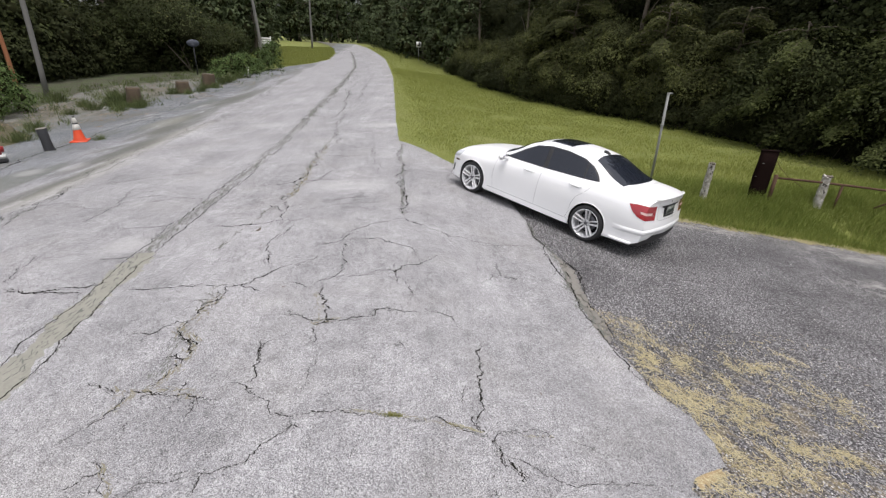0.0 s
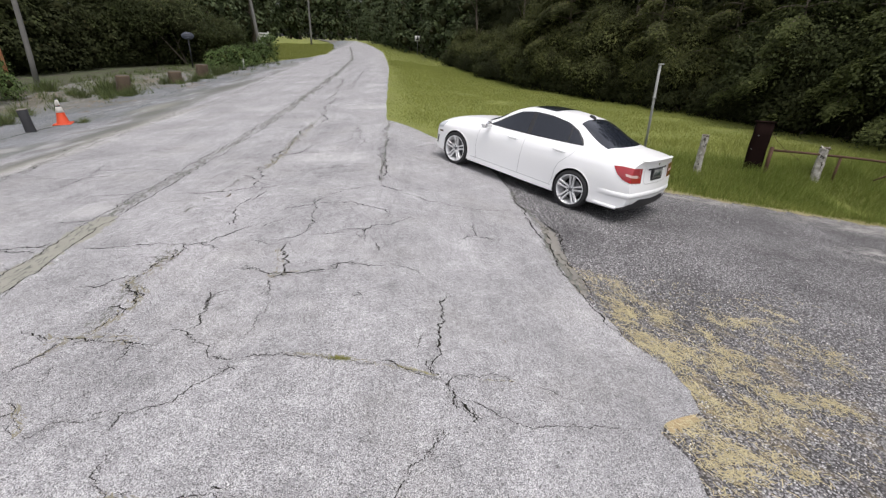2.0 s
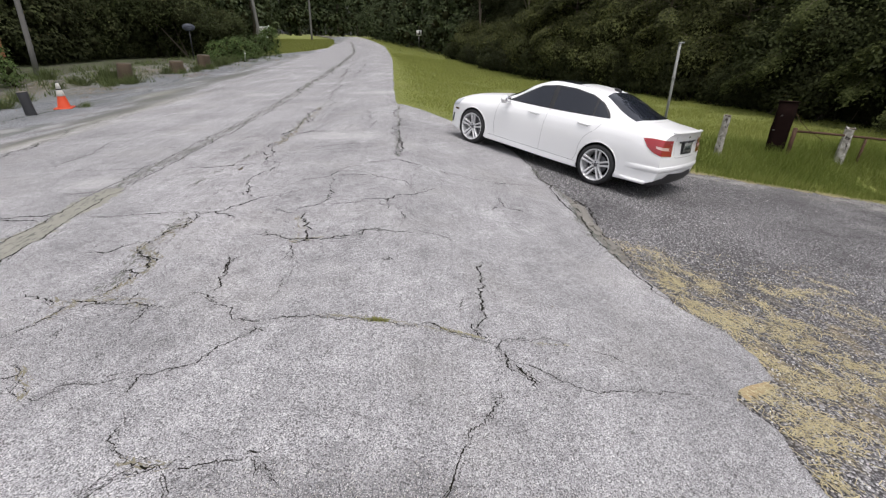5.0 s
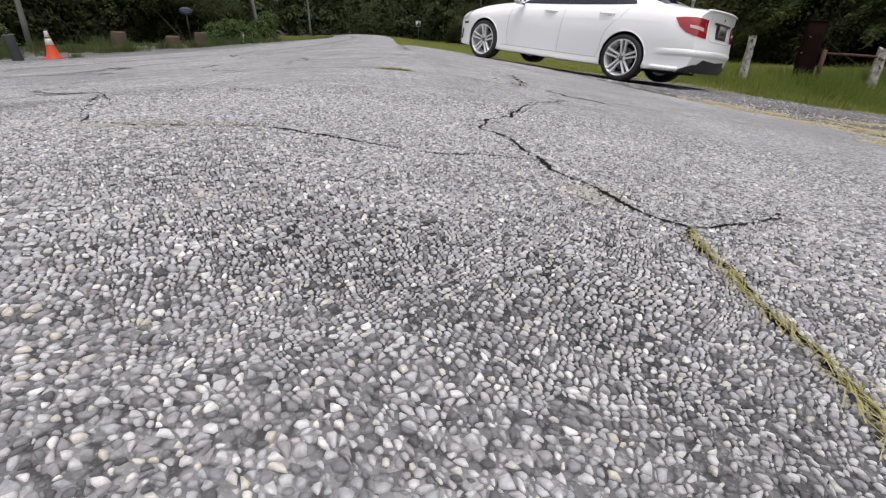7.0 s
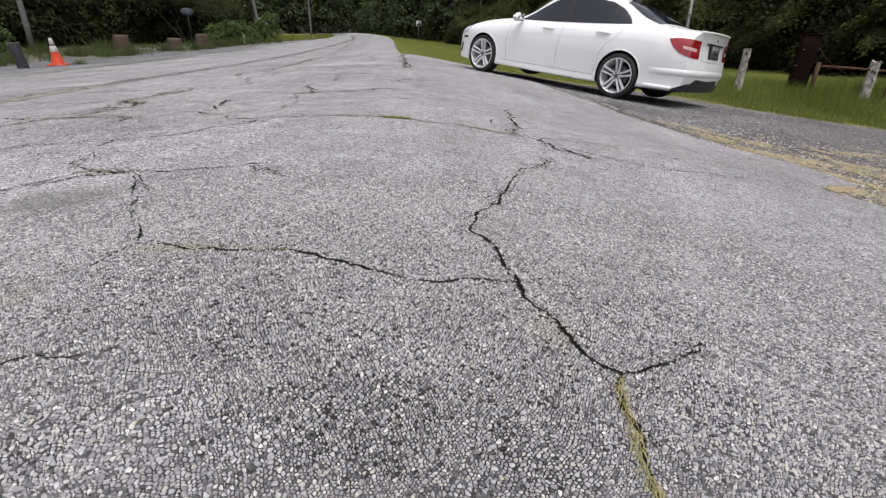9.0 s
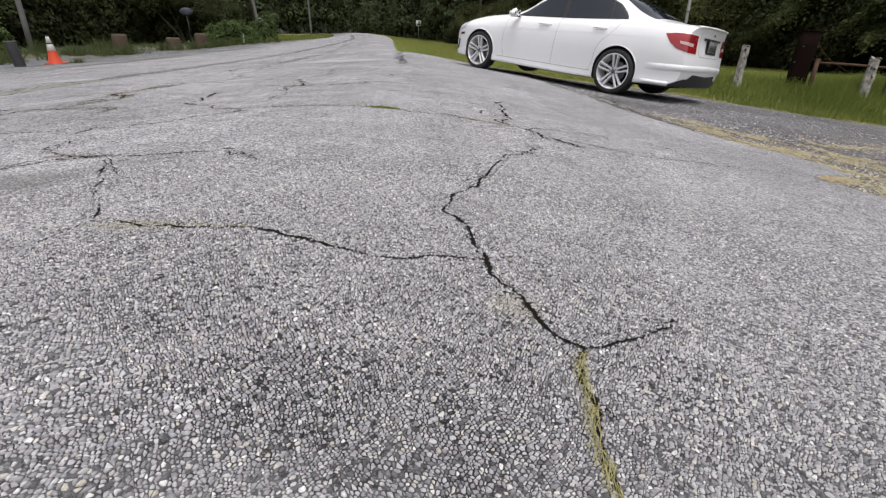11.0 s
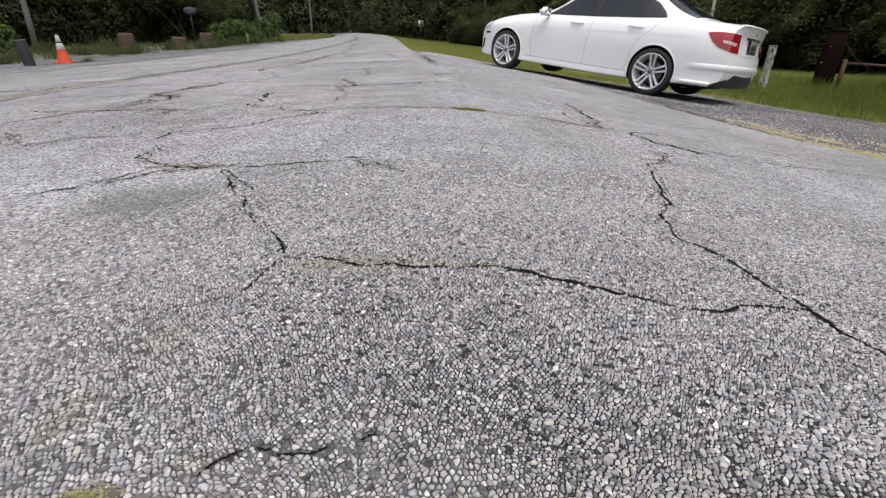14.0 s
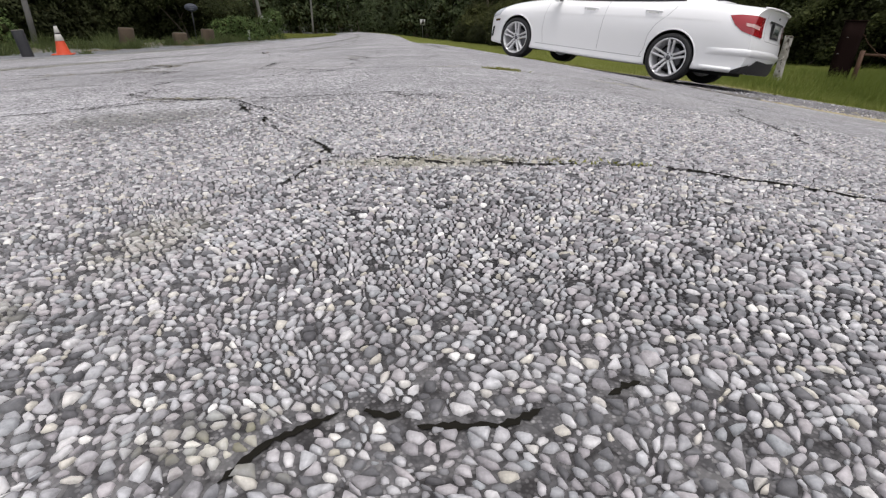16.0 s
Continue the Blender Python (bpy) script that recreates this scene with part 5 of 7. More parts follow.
    patch("rear_diffuser", [(-0.62, 0.25), (0, 0.245), (0.62, 0.25)], [(-0.63, 0.345), (-0.56, 0.36), (-0.46, 0.425), (0, 0.405), (0.46, 0.425), (0.56, 0.36), (0.63, 0.345)], "rear", BLACK, car, "black lower bumper insert", off=0.010, nu=40, nv=7)
    for corner in ("corner_left", "corner_right"):
        patch("diffuser_end", [(0.97, 0.245), (1.2, 0.245)], [(0.975, 0.27), (1.08, 0.33), (1.2, 0.36)], corner, BLACK, car, off=0.011, nu=16, nv=5)
    for x in (-0.46, 0.46):
        pipe = lathe([(0.030, -0.06), (0.042, -0.06), (0.046, 0.0), (0.046, 0.08), (0.038, 0.08), (0.036, -0.02)], 20)
        bmesh.ops.transform(pipe, matrix=Matrix.Translation((x, -2.24, 0.275)) @ Matrix.Rotation(math.pi / 2, 4, "X") @ Matrix.Diagonal((1.5, 0.8, 1, 1)), verts=pipe.verts[:])
        part("exhaust_tip", pipe, BLACK, car, "dark oval exhaust tip")
    fin = bmesh.new()
    bmesh.ops.create_uvsphere(fin, u_segments=14, v_segments=8, radius=1, matrix=Matrix.Translation((0, -0.99, 1.425)) @ Matrix.Rotation(0.25, 4, "X") @ Matrix.Diagonal((0.018, 0.075, 0.035, 1)))
    part("aerial_fin", fin, BLACK, car, "dark shark-fin aerial")
    # underbody and axle
    part("underbody", box_bm(1.3, 3.9, 0.14, 0.05, (0, -0.05, 0.25)), SHADE, car)
    # wheels
    first = {}
    for s, y in WHEELS:
        m = Matrix.Translation((s * 0.775, y, 0.322)) @ (Matrix.Identity(4) if s < 0 else Matrix.Rotation(math.pi, 4, "Z"))
        names = ("wheel", "tyre", "brake_disc", "hub_cap")
        if not first:
            rim_bm = lathe([(0.205, 0.11), (0.222, 0.10), (0.246, -0.098), (0.256, -0.106), (0.256, -0.113), (0.247, -0.117), (0.236, -0.104), (0.222, -0.06), (0.200, 0.05), (0.205, 0.11)], 48, "x")
            spokes = []
            for k in range(5):
                for da in (-1, 1):
                    sp = bmesh.new()
                    a = 2 * math.pi * k / 5 + math.pi / 2
                    ca, sa = math.cos(a), math.sin(a)
                    pts = []
                    t = Vector((0, -sa, ca))
                    for r, wd, xx, dd in ((0.040, 0.021, -0.066, 0.022), (0.13, 0.0185, -0.086, 0.028), (0.240, 0.023, -0.108, 0.037)):
                        cen = Vector((xx, r * ca, r * sa)) + t * (da * dd)
                        pts.append([sp.verts.new(cen + t * wd * 0.8), sp.verts.new(cen + t * wd * 0.45 + Vector((-0.012, 0, 0))), sp.verts.new(cen - t * wd * 0.45 + Vector((-0.012, 0, 0))),
                                    sp.verts.new(cen - t * wd * 0.8), sp.verts.new(cen - t * wd * 0.6 + Vector((0.04, 0, 0))), sp.verts.new(cen + t * wd * 0.6 + Vector((0.04, 0, 0)))])
                    for p, q in zip(pts, pts[1:]):
                        for i in range(6):
                            sp.faces.new((p[i], p[(i + 1) % 6], q[(i + 1) % 6], q[i]))
                    bmesh.ops.recalc_face_normals(sp, faces=sp.faces[:])
                    spokes.append(sp)
            hub = lathe([(0.0, -0.05), (0.062, -0.05), (0.070, -0.062), (0.062, -0.074), (0.0, -0.078)], 24, "x")
            bmesh.ops.recalc_face_normals(rim_bm, faces=rim_bm.faces[:])
            wheel = part("wheel", rim_bm, ALLOY, car, "silver five-twin-spoke alloy wheel", smooth=False)
            wheel.matrix_basis = m
            for sp in spokes:
                part("spoke", sp, ALLOY, wheel, smooth=False)
            part("hub", hub, ALLOY, wheel)
            prof = [(0.222, 0.105), (0.25, 0.112), (0.295, 0.112), (0.312, 0.102), (0.322, 0.082)]
            for k in range(5):
                x = 0.07 - 0.035 * k
                prof += [(0.322, x + 0.013), (0.322, x - 0.013), (0.316, x - 0.015), (0.316, x - 0.019)]
            prof += [(0.322, -0.09), (0.312, -0.104), (0.298, -0.116), (0.268, -0.118), (0.256, -0.112), (0.242, -0.098), (0.222, 0.0), (0.222, 0.105)]
            part("tyre", lathe(prof, 56, "x"), RUBBER, wheel, "black low-profile tyre")
            part("brake_disc", lathe([(0.05, -0.005), (0.15, -0.005), (0.155, 0.0), (0.15, 0.02), (0.05, 0.02)], 36, "x"), STEEL, wheel)
            # Added dark disc stands in for the shade between the spokes.
            part("spoke_gap_shade", lathe([(0.0, 0.045), (0.198, 0.045), (0.198, 0.055), (0.0, 0.055)], 24, "x"), SHADE, wheel)
            cap = part("hub_cap", lathe([(0.0, -0.084), (0.026, -0.083), (0.032, -0.078), (0.032, -0.07), (0.0, -0.07)], 20, "x"), STEEL, wheel)
            for k in range(5):
                a = 2 * math.pi * k / 5
                bolt = lathe([(0.0, -0.082), (0.009, -0.082), (0.010, -0.07), (0.0, -0.07)], 8, "x")
                bmesh.ops.translate(bolt, vec=(0, 0.05 * math.cos(a), 0.05 * math.sin(a)), verts=bolt.verts[:])
                part("wheel_bolt", bolt, SHADE, wheel)
            first["w"] = wheel
        else:
            copy = copy_thing(first["w"], m)
            copy.parent = car
    return car


build_car(pose(2.245, 9.15, -0.335, 5.14, 3.74, 43.7))


# ---- things along the road ----
def traffic_cone(x, y):
    cone = thing("traffic_cone", pose(x, y, on_land(x, y), 2, -1.5, 20) @ Matrix.Diagonal((1.12, 1.12, 1.06, 1)), "orange traffic cone with pale collars and a dirty base", "traffic cone")
    part("base", box_bm(0.40, 0.40, 0.035, 0.012, (0, 0, 0.018)), ORANGE, cone)
    shell = part("shell", lathe([(0.15, 0.035), (0.142, 0.05), (0.10, 0.26), (0.055, 0.5), (0.03, 0.67), (0.022, 0.69), (0.0, 0.69)], 28), ORANGE, cone)
    part("collar", lathe([(0.0905, 0.33), (0.0925, 0.332), (0.0625, 0.483), (0.0605, 0.485)], 28), COLLAR, cone, "dirty white reflective collar")
    part("stripe", lathe([(0.0605, 0.485), (0.0625, 0.487), (0.0575, 0.513), (0.0555, 0.515)], 28), BLACK, cone, "black stripe between the collars")
    part("collar", lathe([(0.0545, 0.517), (0.0565, 0.519), (0.0335, 0.664), (0.0315, 0.666)], 28), COLLAR, cone, "dirty white reflective collar")
    part("tip", lathe([(0.031, 0.665), (0.033, 0.667), (0.025, 0.695), (0.0, 0.698)], 20), BLACK, cone)


def bollard(x, y):
    b = thing("bollard", pose(x, y, on_land(x, y, -0.02), 3, -5, 0), "short dark grey post with a worn pale rim, leaning", "bollard")
    part("post", lathe([(0.135, 0.0), (0.13, 0.03), (0.118, 0.3), (0.122, 0.60), (0.112, 0.62), (0.105, 0.58), (0.0, 0.56)], 26, wobble=0.03, seed=3), DARKPOST, b)
    part("rim", lathe([(0.112, 0.612), (0.124, 0.61), (0.125, 0.622), (0.118, 0.628), (0.110, 0.622)], 26, wobble=0.03, seed=3), WOOD, b, "worn pale rim")


def stump(x, y, r, h, seed, label):
    s = thing("stump", pose(x, y, on_land(x, y, -0.03), 2 * math.sin(seed), 3 * math.cos(seed), 40 * seed), label, "stump", "stumps along the lot")
    part("trunk", lathe([(r * 1.16, 0), (r * 1.06, h * 0.2), (r * 0.98, h * 0.6), (r * 1.0, h * 0.93), (r * 0.93, h)], 26, wobble=0.16, seed=seed), STUMP, s)
    part("cut_top", lathe([(r * 0.9, h - 0.01), (r * 0.88, h + 0.012), (r * 0.4, h + 0.004), (0.0, h + 0.012)], 22, wobble=0.10, seed=seed), STUMPTOP, s, "pale weathered cut face")


def worn_post(x, y, w, h, lean, seed):
    p = thing("fence_post", pose(x, y, on_land(x, y, -0.08), lean[0], lean[1], 25 * seed), "weathered grey wooden fence post in long grass", "post", "old fence posts")
    rng = np.random.default_rng(seed)
    bm = bmesh.new()
    rings = []
    for k in range(9):
        f = k / 8
        ring = []
        for i in range(12):
            a = 2 * math.pi * i / 12
            sq = 1 / max(abs(math.cos(a)), abs(math.sin(a))) * 0.86
            r = w / 2 * sq * (1 + 0.06 * rng.normal()) * (1 - 0.12 * f)
            ring.append(bm.verts.new((r * math.cos(a), r * 0.8 * math.sin(a), h * f + (0.02 * rng.normal() if k == 8 else 0))))
        rings.append(ring)
    for a, b in zip(rings, rings[1:]):
        for i in range(12):
            bm.faces.new((a[i], a[(i + 1) % 12], b[(i + 1) % 12], b[i]))
    bm.faces.new(rings[-1])
    bmesh.ops.recalc_face_normals(bm, faces=bm.faces[:])
    part("shaft", bm, POSTWOOD, p, smooth=False)
    part("cap", lathe([(w * 0.36, h - 0.03), (w * 0.40, h), (w * 0.26, h + 0.012), (0, h + 0.016)], 12, wobble=0.15, seed=seed + 2), BARK, p, "dark weathered cap")


def rusty_barrier():
    """A rusted steel slab, its strut and the pipe rail that leads off it."""
    gate = thing("barrier", pose(8.22, 11.38, on_land(8.22, 11.38, -0.05), 0, 1, -4), "rust-dark steel slab with a rusty pipe rail in long grass", "barrier")
    slab = box_bm(0.42, 0.09, 1.26, 0.012, (0, 0, 0.63))
    bmesh.ops.subdivide_edges(slab, edges=slab.edges[:], cuts=3, use_grid_fill=True)
    for v in slab.verts:
        v.co.y += 0.012 * math.sin(5 * v.co.z + 3 * v.co.x)
        v.co.x += 0.01 * math.sin(7 * v.co.z)
    part("slab", slab, RUST, gate)
    part("cap_plate", box_bm(0.46, 0.13, 0.025, 0.006, (0, 0, 1.27)), RUST, gate)
    for z, dx in ((0.95, -0.1), (0.62, -0.19)):
        part("scrape", box_bm(0.045, 0.004, 0.009, 0.001, (dx, -0.056, z)), GALV, gate, "pale paint scrape")
    part("strut", box_bm(0.085, 0.05, 0.80, 0.006, (0.28, -0.1, 0.30)), RUSTPIPE, gate, "orange-brown angle iron")
    part("rail", tube_bm([(0.34, -0.1, 0.62), (1.0, -0.1, 0.60), (2.2, -0.12, 0.54), (3.6, -0.15, 0.45), (6.0, -0.2, 0.42)], 0.028, 10), RUSTPIPE, gate, "rusty pipe rail")
    for x, y in ((1.95, -0.12), (3.5, -0.15), (5.2, -0.18)):
        part("rail_leg", tube_bm([(x - 0.03, y, -0.35), (x, y, 0.53)], 0.03, 8), RUSTPIPE, gate)
    part("brace", tube_bm([(2.9, -0.14, 0.02), (3.5, -0.15, 0.32)], 0.02, 8), RUSTPIPE, gate)
    part("wire", tube_bm([(0.22, 0, 1.05), (0.36, -0.05, 0.85), (0.55, -0.1, 0.68), (0.9, -0.25, 0.45)], 0.006, 6), RUSTPIPE, gate)


def thin_post(x, y):
    p = thing("sign_post", pose(x, y, on_land(x, y, -0.1), 1.0, -1.0, 15), "bare galvanised metal post standing in the grass", "post")
    part("pole", tube_bm([(0, 0, 0), (0.005, 0, 1.2), (0, 0.01, 2.42)], 0.032, 12), GALV, p)
    part("bracket", box_bm(0.16, 0.05, 0.035, 0.008, (0.03, 0, 2.42)), GALV, p)
    part("clamp", lathe([(0.034, 1.62), (0.046, 1.625), (0.046, 1.66), (0.034, 1.665)], 12), GALV, p)


def utility_pole(x, y, r, h, mat, label, lean=0.6):
    p = thing("utility_pole", pose(x, y, on_land(x, y, -0.1), 0.5, lean, 0), label, "pole", "poles")
    n = 9
    part("pole", tube_bm([(0.02 * math.sin(i), 0.02 * math.cos(i), h * i / (n - 1)) for i in range(n)], [r * (1 - 0.25 * i / (n - 1)) for i in range(n)], 14, 0.02, 7), mat, p)
    part("bracket", box_bm(0.12, 0.35, 0.05, 0.01, (r * 0.9, 0, h * 0.55)), GALV, p)
    return p


def oval_sign(x, y):
    s = thing("oval_sign", pose(x, y, on_land(x, y, -0.1), 0, 0, 24), "grey-blue oval sign on a dark post before the trees", "sign")
    part("post", tube_bm([(0, 0.06, 0), (0, 0.06, 2.5)], 0.045, 10), DARKPOST, s)
    disc = lathe([(0.0, -0.03), (0.46, -0.03), (0.5, 0.0), (0.46, 0.03), (0.0, 0.03)], 36)
    bmesh.ops.transform(disc, matrix=Matrix.Translation((0, 0, 2.3)) @ Matrix.Rotation(math.pi / 2, 4, "X") @ Matrix.Diagonal((0.88, 0.52, 1, 1)), verts=disc.verts[:])
    board = part("board", disc, DISH, s)
    for k in range(3):
        part("text_bar", box_bm(0.44 - 0.12 * abs(k - 1), 0.008, 0.05, 0.002, (0, -0.034, 2.42 - 0.12 * k)), DISHBAR, board)


def slatted_board(x, y):
    s = thing("sign_board", pose(x, y, on_land(x, y, -0.1), 0, 0, 12), "white slatted board half hidden by leaves", "sign")
    for k in range(5):
        part("slat", box_bm(1.5, 0.04, 0.24, 0.01, (0, 0, 1.2 + 0.28 * k)), WHITE, s)
    for dx in (-0.6, 0.75):
        part("post", box_bm(0.12, 0.1, 2.6, 0.01, (dx, 0.08, 1.3)), WHITE, s)


def road_sign(x, y):
    s = thing("road_sign", pose(x, y, on_land(x, y, -0.1), 0, 0, 5), "small black and white road sign by the trees", "sign")
    part("post", tube_bm([(0, 0.03, 0), (0, 0.03, 2.2)], 0.04, 8), GALV, s)
    part("board", box_bm(0.75, 0.02, 0.75, 0.01, (0, 0, 2.2)), WHITE, s)
    part("arrow_bar", box_bm(0.2, 0.01, 0.5, 0.005, (0.05, -0.016, 2.25)), BLACK, s)
    part("arrow_bar", box_bm(0.4, 0.01, 0.16, 0.005, (0.0, -0.016, 2.05)), BLACK, s)


traffic_cone(-10.75, 14.45)
bollard(-10.75, 13.2)
stump(-13.6, 22.4, 0.29, 0.82, 1, "weathered brown stump with a pale cut top on the lot")
stump(-13.95, 27.7, 0.36, 0.62, 2, "brown weathered stump beside weeds on the lot")
stump(-13.75, 30.6, 0.30, 0.80, 3, "greyish stump among weeds at the lot's edge")
worn_post(6.74, 11.2, 0.20, 0.98, (1, 1), 1)
worn_post(9.74, 11.2, 0.30, 0.86, (1, 2), 2)
rusty_barrier()
thin_post(5.8, 12.2)
utility_pole(-19.0, 24.44, 0.12, 11, POLEWOOD, "grey weathered wooden utility pole at the wood's edge", 2.0)
utility_pole(-21.2, 25.5, 0.10, 9, ORANGEWOOD, "rust-orange weathered pole before the trees", -0.3)
utility_pole(-21.0, 63.0, 0.20, 12, POLEWOOD, "grey wooden utility pole beside the trees", -4.5)
utility_pole(-24.6, 104.5, 0.20, 12, POLEWOOD, "far grey utility pole on the grass")
oval_sign(-18.3, 39.2)
slatted_board(-21.6, 66.0)
road_sign(-2.3, 76.0)
post_white = thing("marker_post", pose(-14.0, 38.0, on_land(-14.0, 38.0, -0.05), 0, 2, 0), "small white marker post among the weeds", "post")
part("post", box_bm(0.12, 0.12, 0.75, 0.02, (0, 0, 0.375)), WHITE, post_white)
part("cap", box_bm(0.14, 0.14, 0.04, 0.01, (0, 0, 0.76)), LICHEN, post_white)
# Simple block put in place of what is most likely a car's tail.
block = thing("kerb_block", pose(-11.14, 11.55, on_land(-11.14, 11.55), 0, 0, 35), "low red and white block in place of a likely car tail", "kerb block")
part("foot", box_bm(0.92, 0.32, 0.12, 0.03, (0, 0, 0.06)), BLACK, block, "dark foot")
part("band", box_bm(0.9, 0.3, 0.10, 0.02, (0, 0, 0.17)), WHITE, block, "white painted band")
part("body", box_bm(0.88, 0.28, 0.24, 0.06, (0, 0, 0.34)), REDPAINT, block, "red painted upper half")


# ---- trees, bushes, weeds ----
def leaf_cloud(centres, radii, count, size, rng, up=0.45, shell=(0.82, 1.10)):
    """Pointed leaves scattered over the skins of clumps; returns points and quads."""
    w = radii ** 2 / (radii ** 2).sum()
    pick = rng.choice(len(centres), count, p=w)
    d = rng.normal(size=(count, 3))
    d[:, 2] = np.where(rng.random(count) < 0.5, np.abs(d[:, 2]), d[:, 2])
    d /= np.linalg.norm(d, axis=1)[:, None]
    p = centres[pick] + d * (radii[pick] * rng.uniform(*shell, count))[:, None]
    nrm = d + rng.normal(size=(count, 3)) * 0.28 + np.array([0, 0, up])
    nrm /= np.linalg.norm(nrm, axis=1)[:, None]
    t = np.cross(nrm, rng.normal(size=(count, 3)))
    t /= np.linalg.norm(t, axis=1)[:, None] + 1e-9
    b = np.cross(nrm, t)
    s = (size * rng.uniform(0.6, 1.4, count))[:, None]
    co = np.stack([p + t * s - nrm * s * 0.2, p - t * s * 0.8 + b * s * 0.62, p - t * s * 0.8 - b * s * 0.62], 1).reshape(-1, 3)
    return co, np.arange(count * 3).reshape(-1, 3)


# Solid dark cores added inside crowns: painted shade that also blocks sky.
def clump_cores(centres, radii, rng, k=0.44):
    v = np.array([(1, 0, 0), (-1, 0, 0), (0, 1, 0), (0, -1, 0), (0, 0, 1), (0, 0, -1)], float)
    f = np.array([(0, 2, 4), (2, 1, 4), (1, 3, 4), (3, 0, 4), (2, 0, 5), (1, 2, 5), (3, 1, 5), (0, 3, 5)])
    n = len(centres)
    co = centres[:, None] + v[None] * (radii * k)[:, None, None] * rng.uniform(0.75, 1.3, (n, 6, 1))
    fc = f[None] + (np.arange(n) * 6)[:, None, None]
    return co.reshape(-1, 3), fc.reshape(-1, 3)


def crown_clumps(kind, h, r, n, rng):
    out = []
    while len(out) < n:
        a, f = rng.uniform(0, 2 * math.pi), rng.random()
        if kind == "bush":
            z = h * f
            rim = r * math.sqrt(max(0.05, 1 - (f * 0.95) ** 2.2)) * (0.82 + 0.18 * math.sin(3 * a + h))
            d = rim * math.sqrt(rng.uniform(0.25, 1.0))
        else:
            z = h * (0.16 + 0.84 * f)
            rim = r * (0.45 + 0.55 * math.sin(math.pi * min(1, 0.12 + f * 0.86))) * (0.85 + 0.2 * math.sin(4 * a + 5 * f))
            d = rim * math.sqrt(rng.uniform(0.15, 1.0))
        out.append((d * math.cos(a), d * math.sin(a), z))
    return np.array(out)


def plant_model(name, kind, h, r, clumps, leaves, size, mat, seed, label, category, trunk=True, girth=0.022):
    rng = np.random.default_rng(seed)
    t = thing(name, Matrix.Identity(4), label, category, "woodland edge")
    c = crown_clumps(kind, h, r, clumps, rng)
    rad = (0.34 + 0.9 * rng.random(clumps) ** 2.2) * r * (0.46 if kind == "bush" else 0.42)
    c[:, 2] = np.maximum(c[:, 2], rad * 0.55)
    co, fc = leaf_cloud(c, rad, leaves, size, rng)
    co[:, 2] = np.maximum(co[:, 2], 0.02)
    part("crown", quick_mesh("crown", co, fc, mat, False), None, t)
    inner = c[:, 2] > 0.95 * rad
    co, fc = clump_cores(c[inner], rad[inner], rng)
    part("inner_crown", quick_mesh("inner_crown", co, fc, SHADE_CORE, False), None, t)
    if trunk:
        pts = [(0.12 * r * 0.3 * math.sin(k * 1.3 + seed), 0.1 * r * 0.3 * math.cos(k * 1.7 + seed), h * 0.8 * k / 7) for k in range(8)]
        w = girth * h
        part("trunk", tube_bm([(p[0], p[1], p[2] - 0.2) for p in pts], [w * (1.25 - k / 7) + 0.02 for k in range(8)], 10, 0.06, seed), BARK, t)
        for k in range(5):
            b = Vector(pts[2 + k % 5])
            a = 2.4 * k + seed
            e = b + Vector((math.cos(a) * r * 0.7, math.sin(a) * r * 0.7, h * 0.12))
            part("limb", tube_bm([b, b.lerp(e, 0.5) + Vector((0, 0, 0.15)), e], [w * 0.45, w * 0.3, w * 0.12], 6, 0.05, k), BARK, t)
    return t


def planted(models, spots, seed, spread=0.0):
    """Copies of the models at (x, y, scale) spots; the models' own first place is used too."""
    rng = np.random.default_rng(seed)
    for k, (x, y, s) in enumerate(spots):
        m = models[int(rng.integers(len(models)))]
        x, y = x + rng.normal() * spread, y + rng.normal() * spread
        s *= rng.uniform(0.65, 1.35)
        place = pose(x, y, on_land(np.clip(x, -60, 60), y, -0.06), rng.normal() * 2, rng.normal() * 2, rng.uniform(0, 360)) @ Matrix.Diagonal((s, s, s * rng.uniform(0.9, 1.15), 1))
        c = copy_thing(m, Matrix.Identity(4))
        c.matrix_basis = place


def along(points, gap, off=0.0):
    """Evenly spaced spots along a line, moved to its right by off."""
    p = np.array(points, float)
    d = np.concatenate([[0], np.cumsum(np.linalg.norm(np.diff(p, axis=0), axis=1))])
    t = np.arange(0, d[-1], gap)
    q = np.stack([np.interp(t, d, p[:, 0]), np.interp(t, d, p[:, 1])], 1)
    tan = np.stack([np.interp(t, d, np.gradient(p[:, 0], d)), np.interp(t, d, np.gradient(p[:, 1], d))], 1)
    tan /= np.linalg.norm(tan, axis=1)[:, None]
    return q + np.stack([tan[:, 1], -tan[:, 0]], 1) * off


EDGE_RIGHT = [(17.5, 9), (14.6, 13), (13.6, 16.8), (12.4, 20), (11.6, 23), (10.0, 26.5), (8.2, 30), (5.8, 36), (3.8, 44), (2.0, 52)]
EDGE_RIGHT_FAR = [(2.0, 52), (-2, 68), (-7, 96), (-12.5, 124), (-19, 148), (-28, 166)]
EDGE_LEFT = [(-24.4, 17), (-24.0, 20), (-23.8, 26), (-23.6, 31), (-21.8, 38), (-20.0, 43), (-19.0, 46)]
EDGE_LEFT_FAR = [(-23.5, 56), (-23.0, 66), (-26, 82), (-32, 100), (-40, 122), (-50, 146)]
EDGE_END = [(-70, 168), (-45, 178), (-25, 180), (-8, 176)]


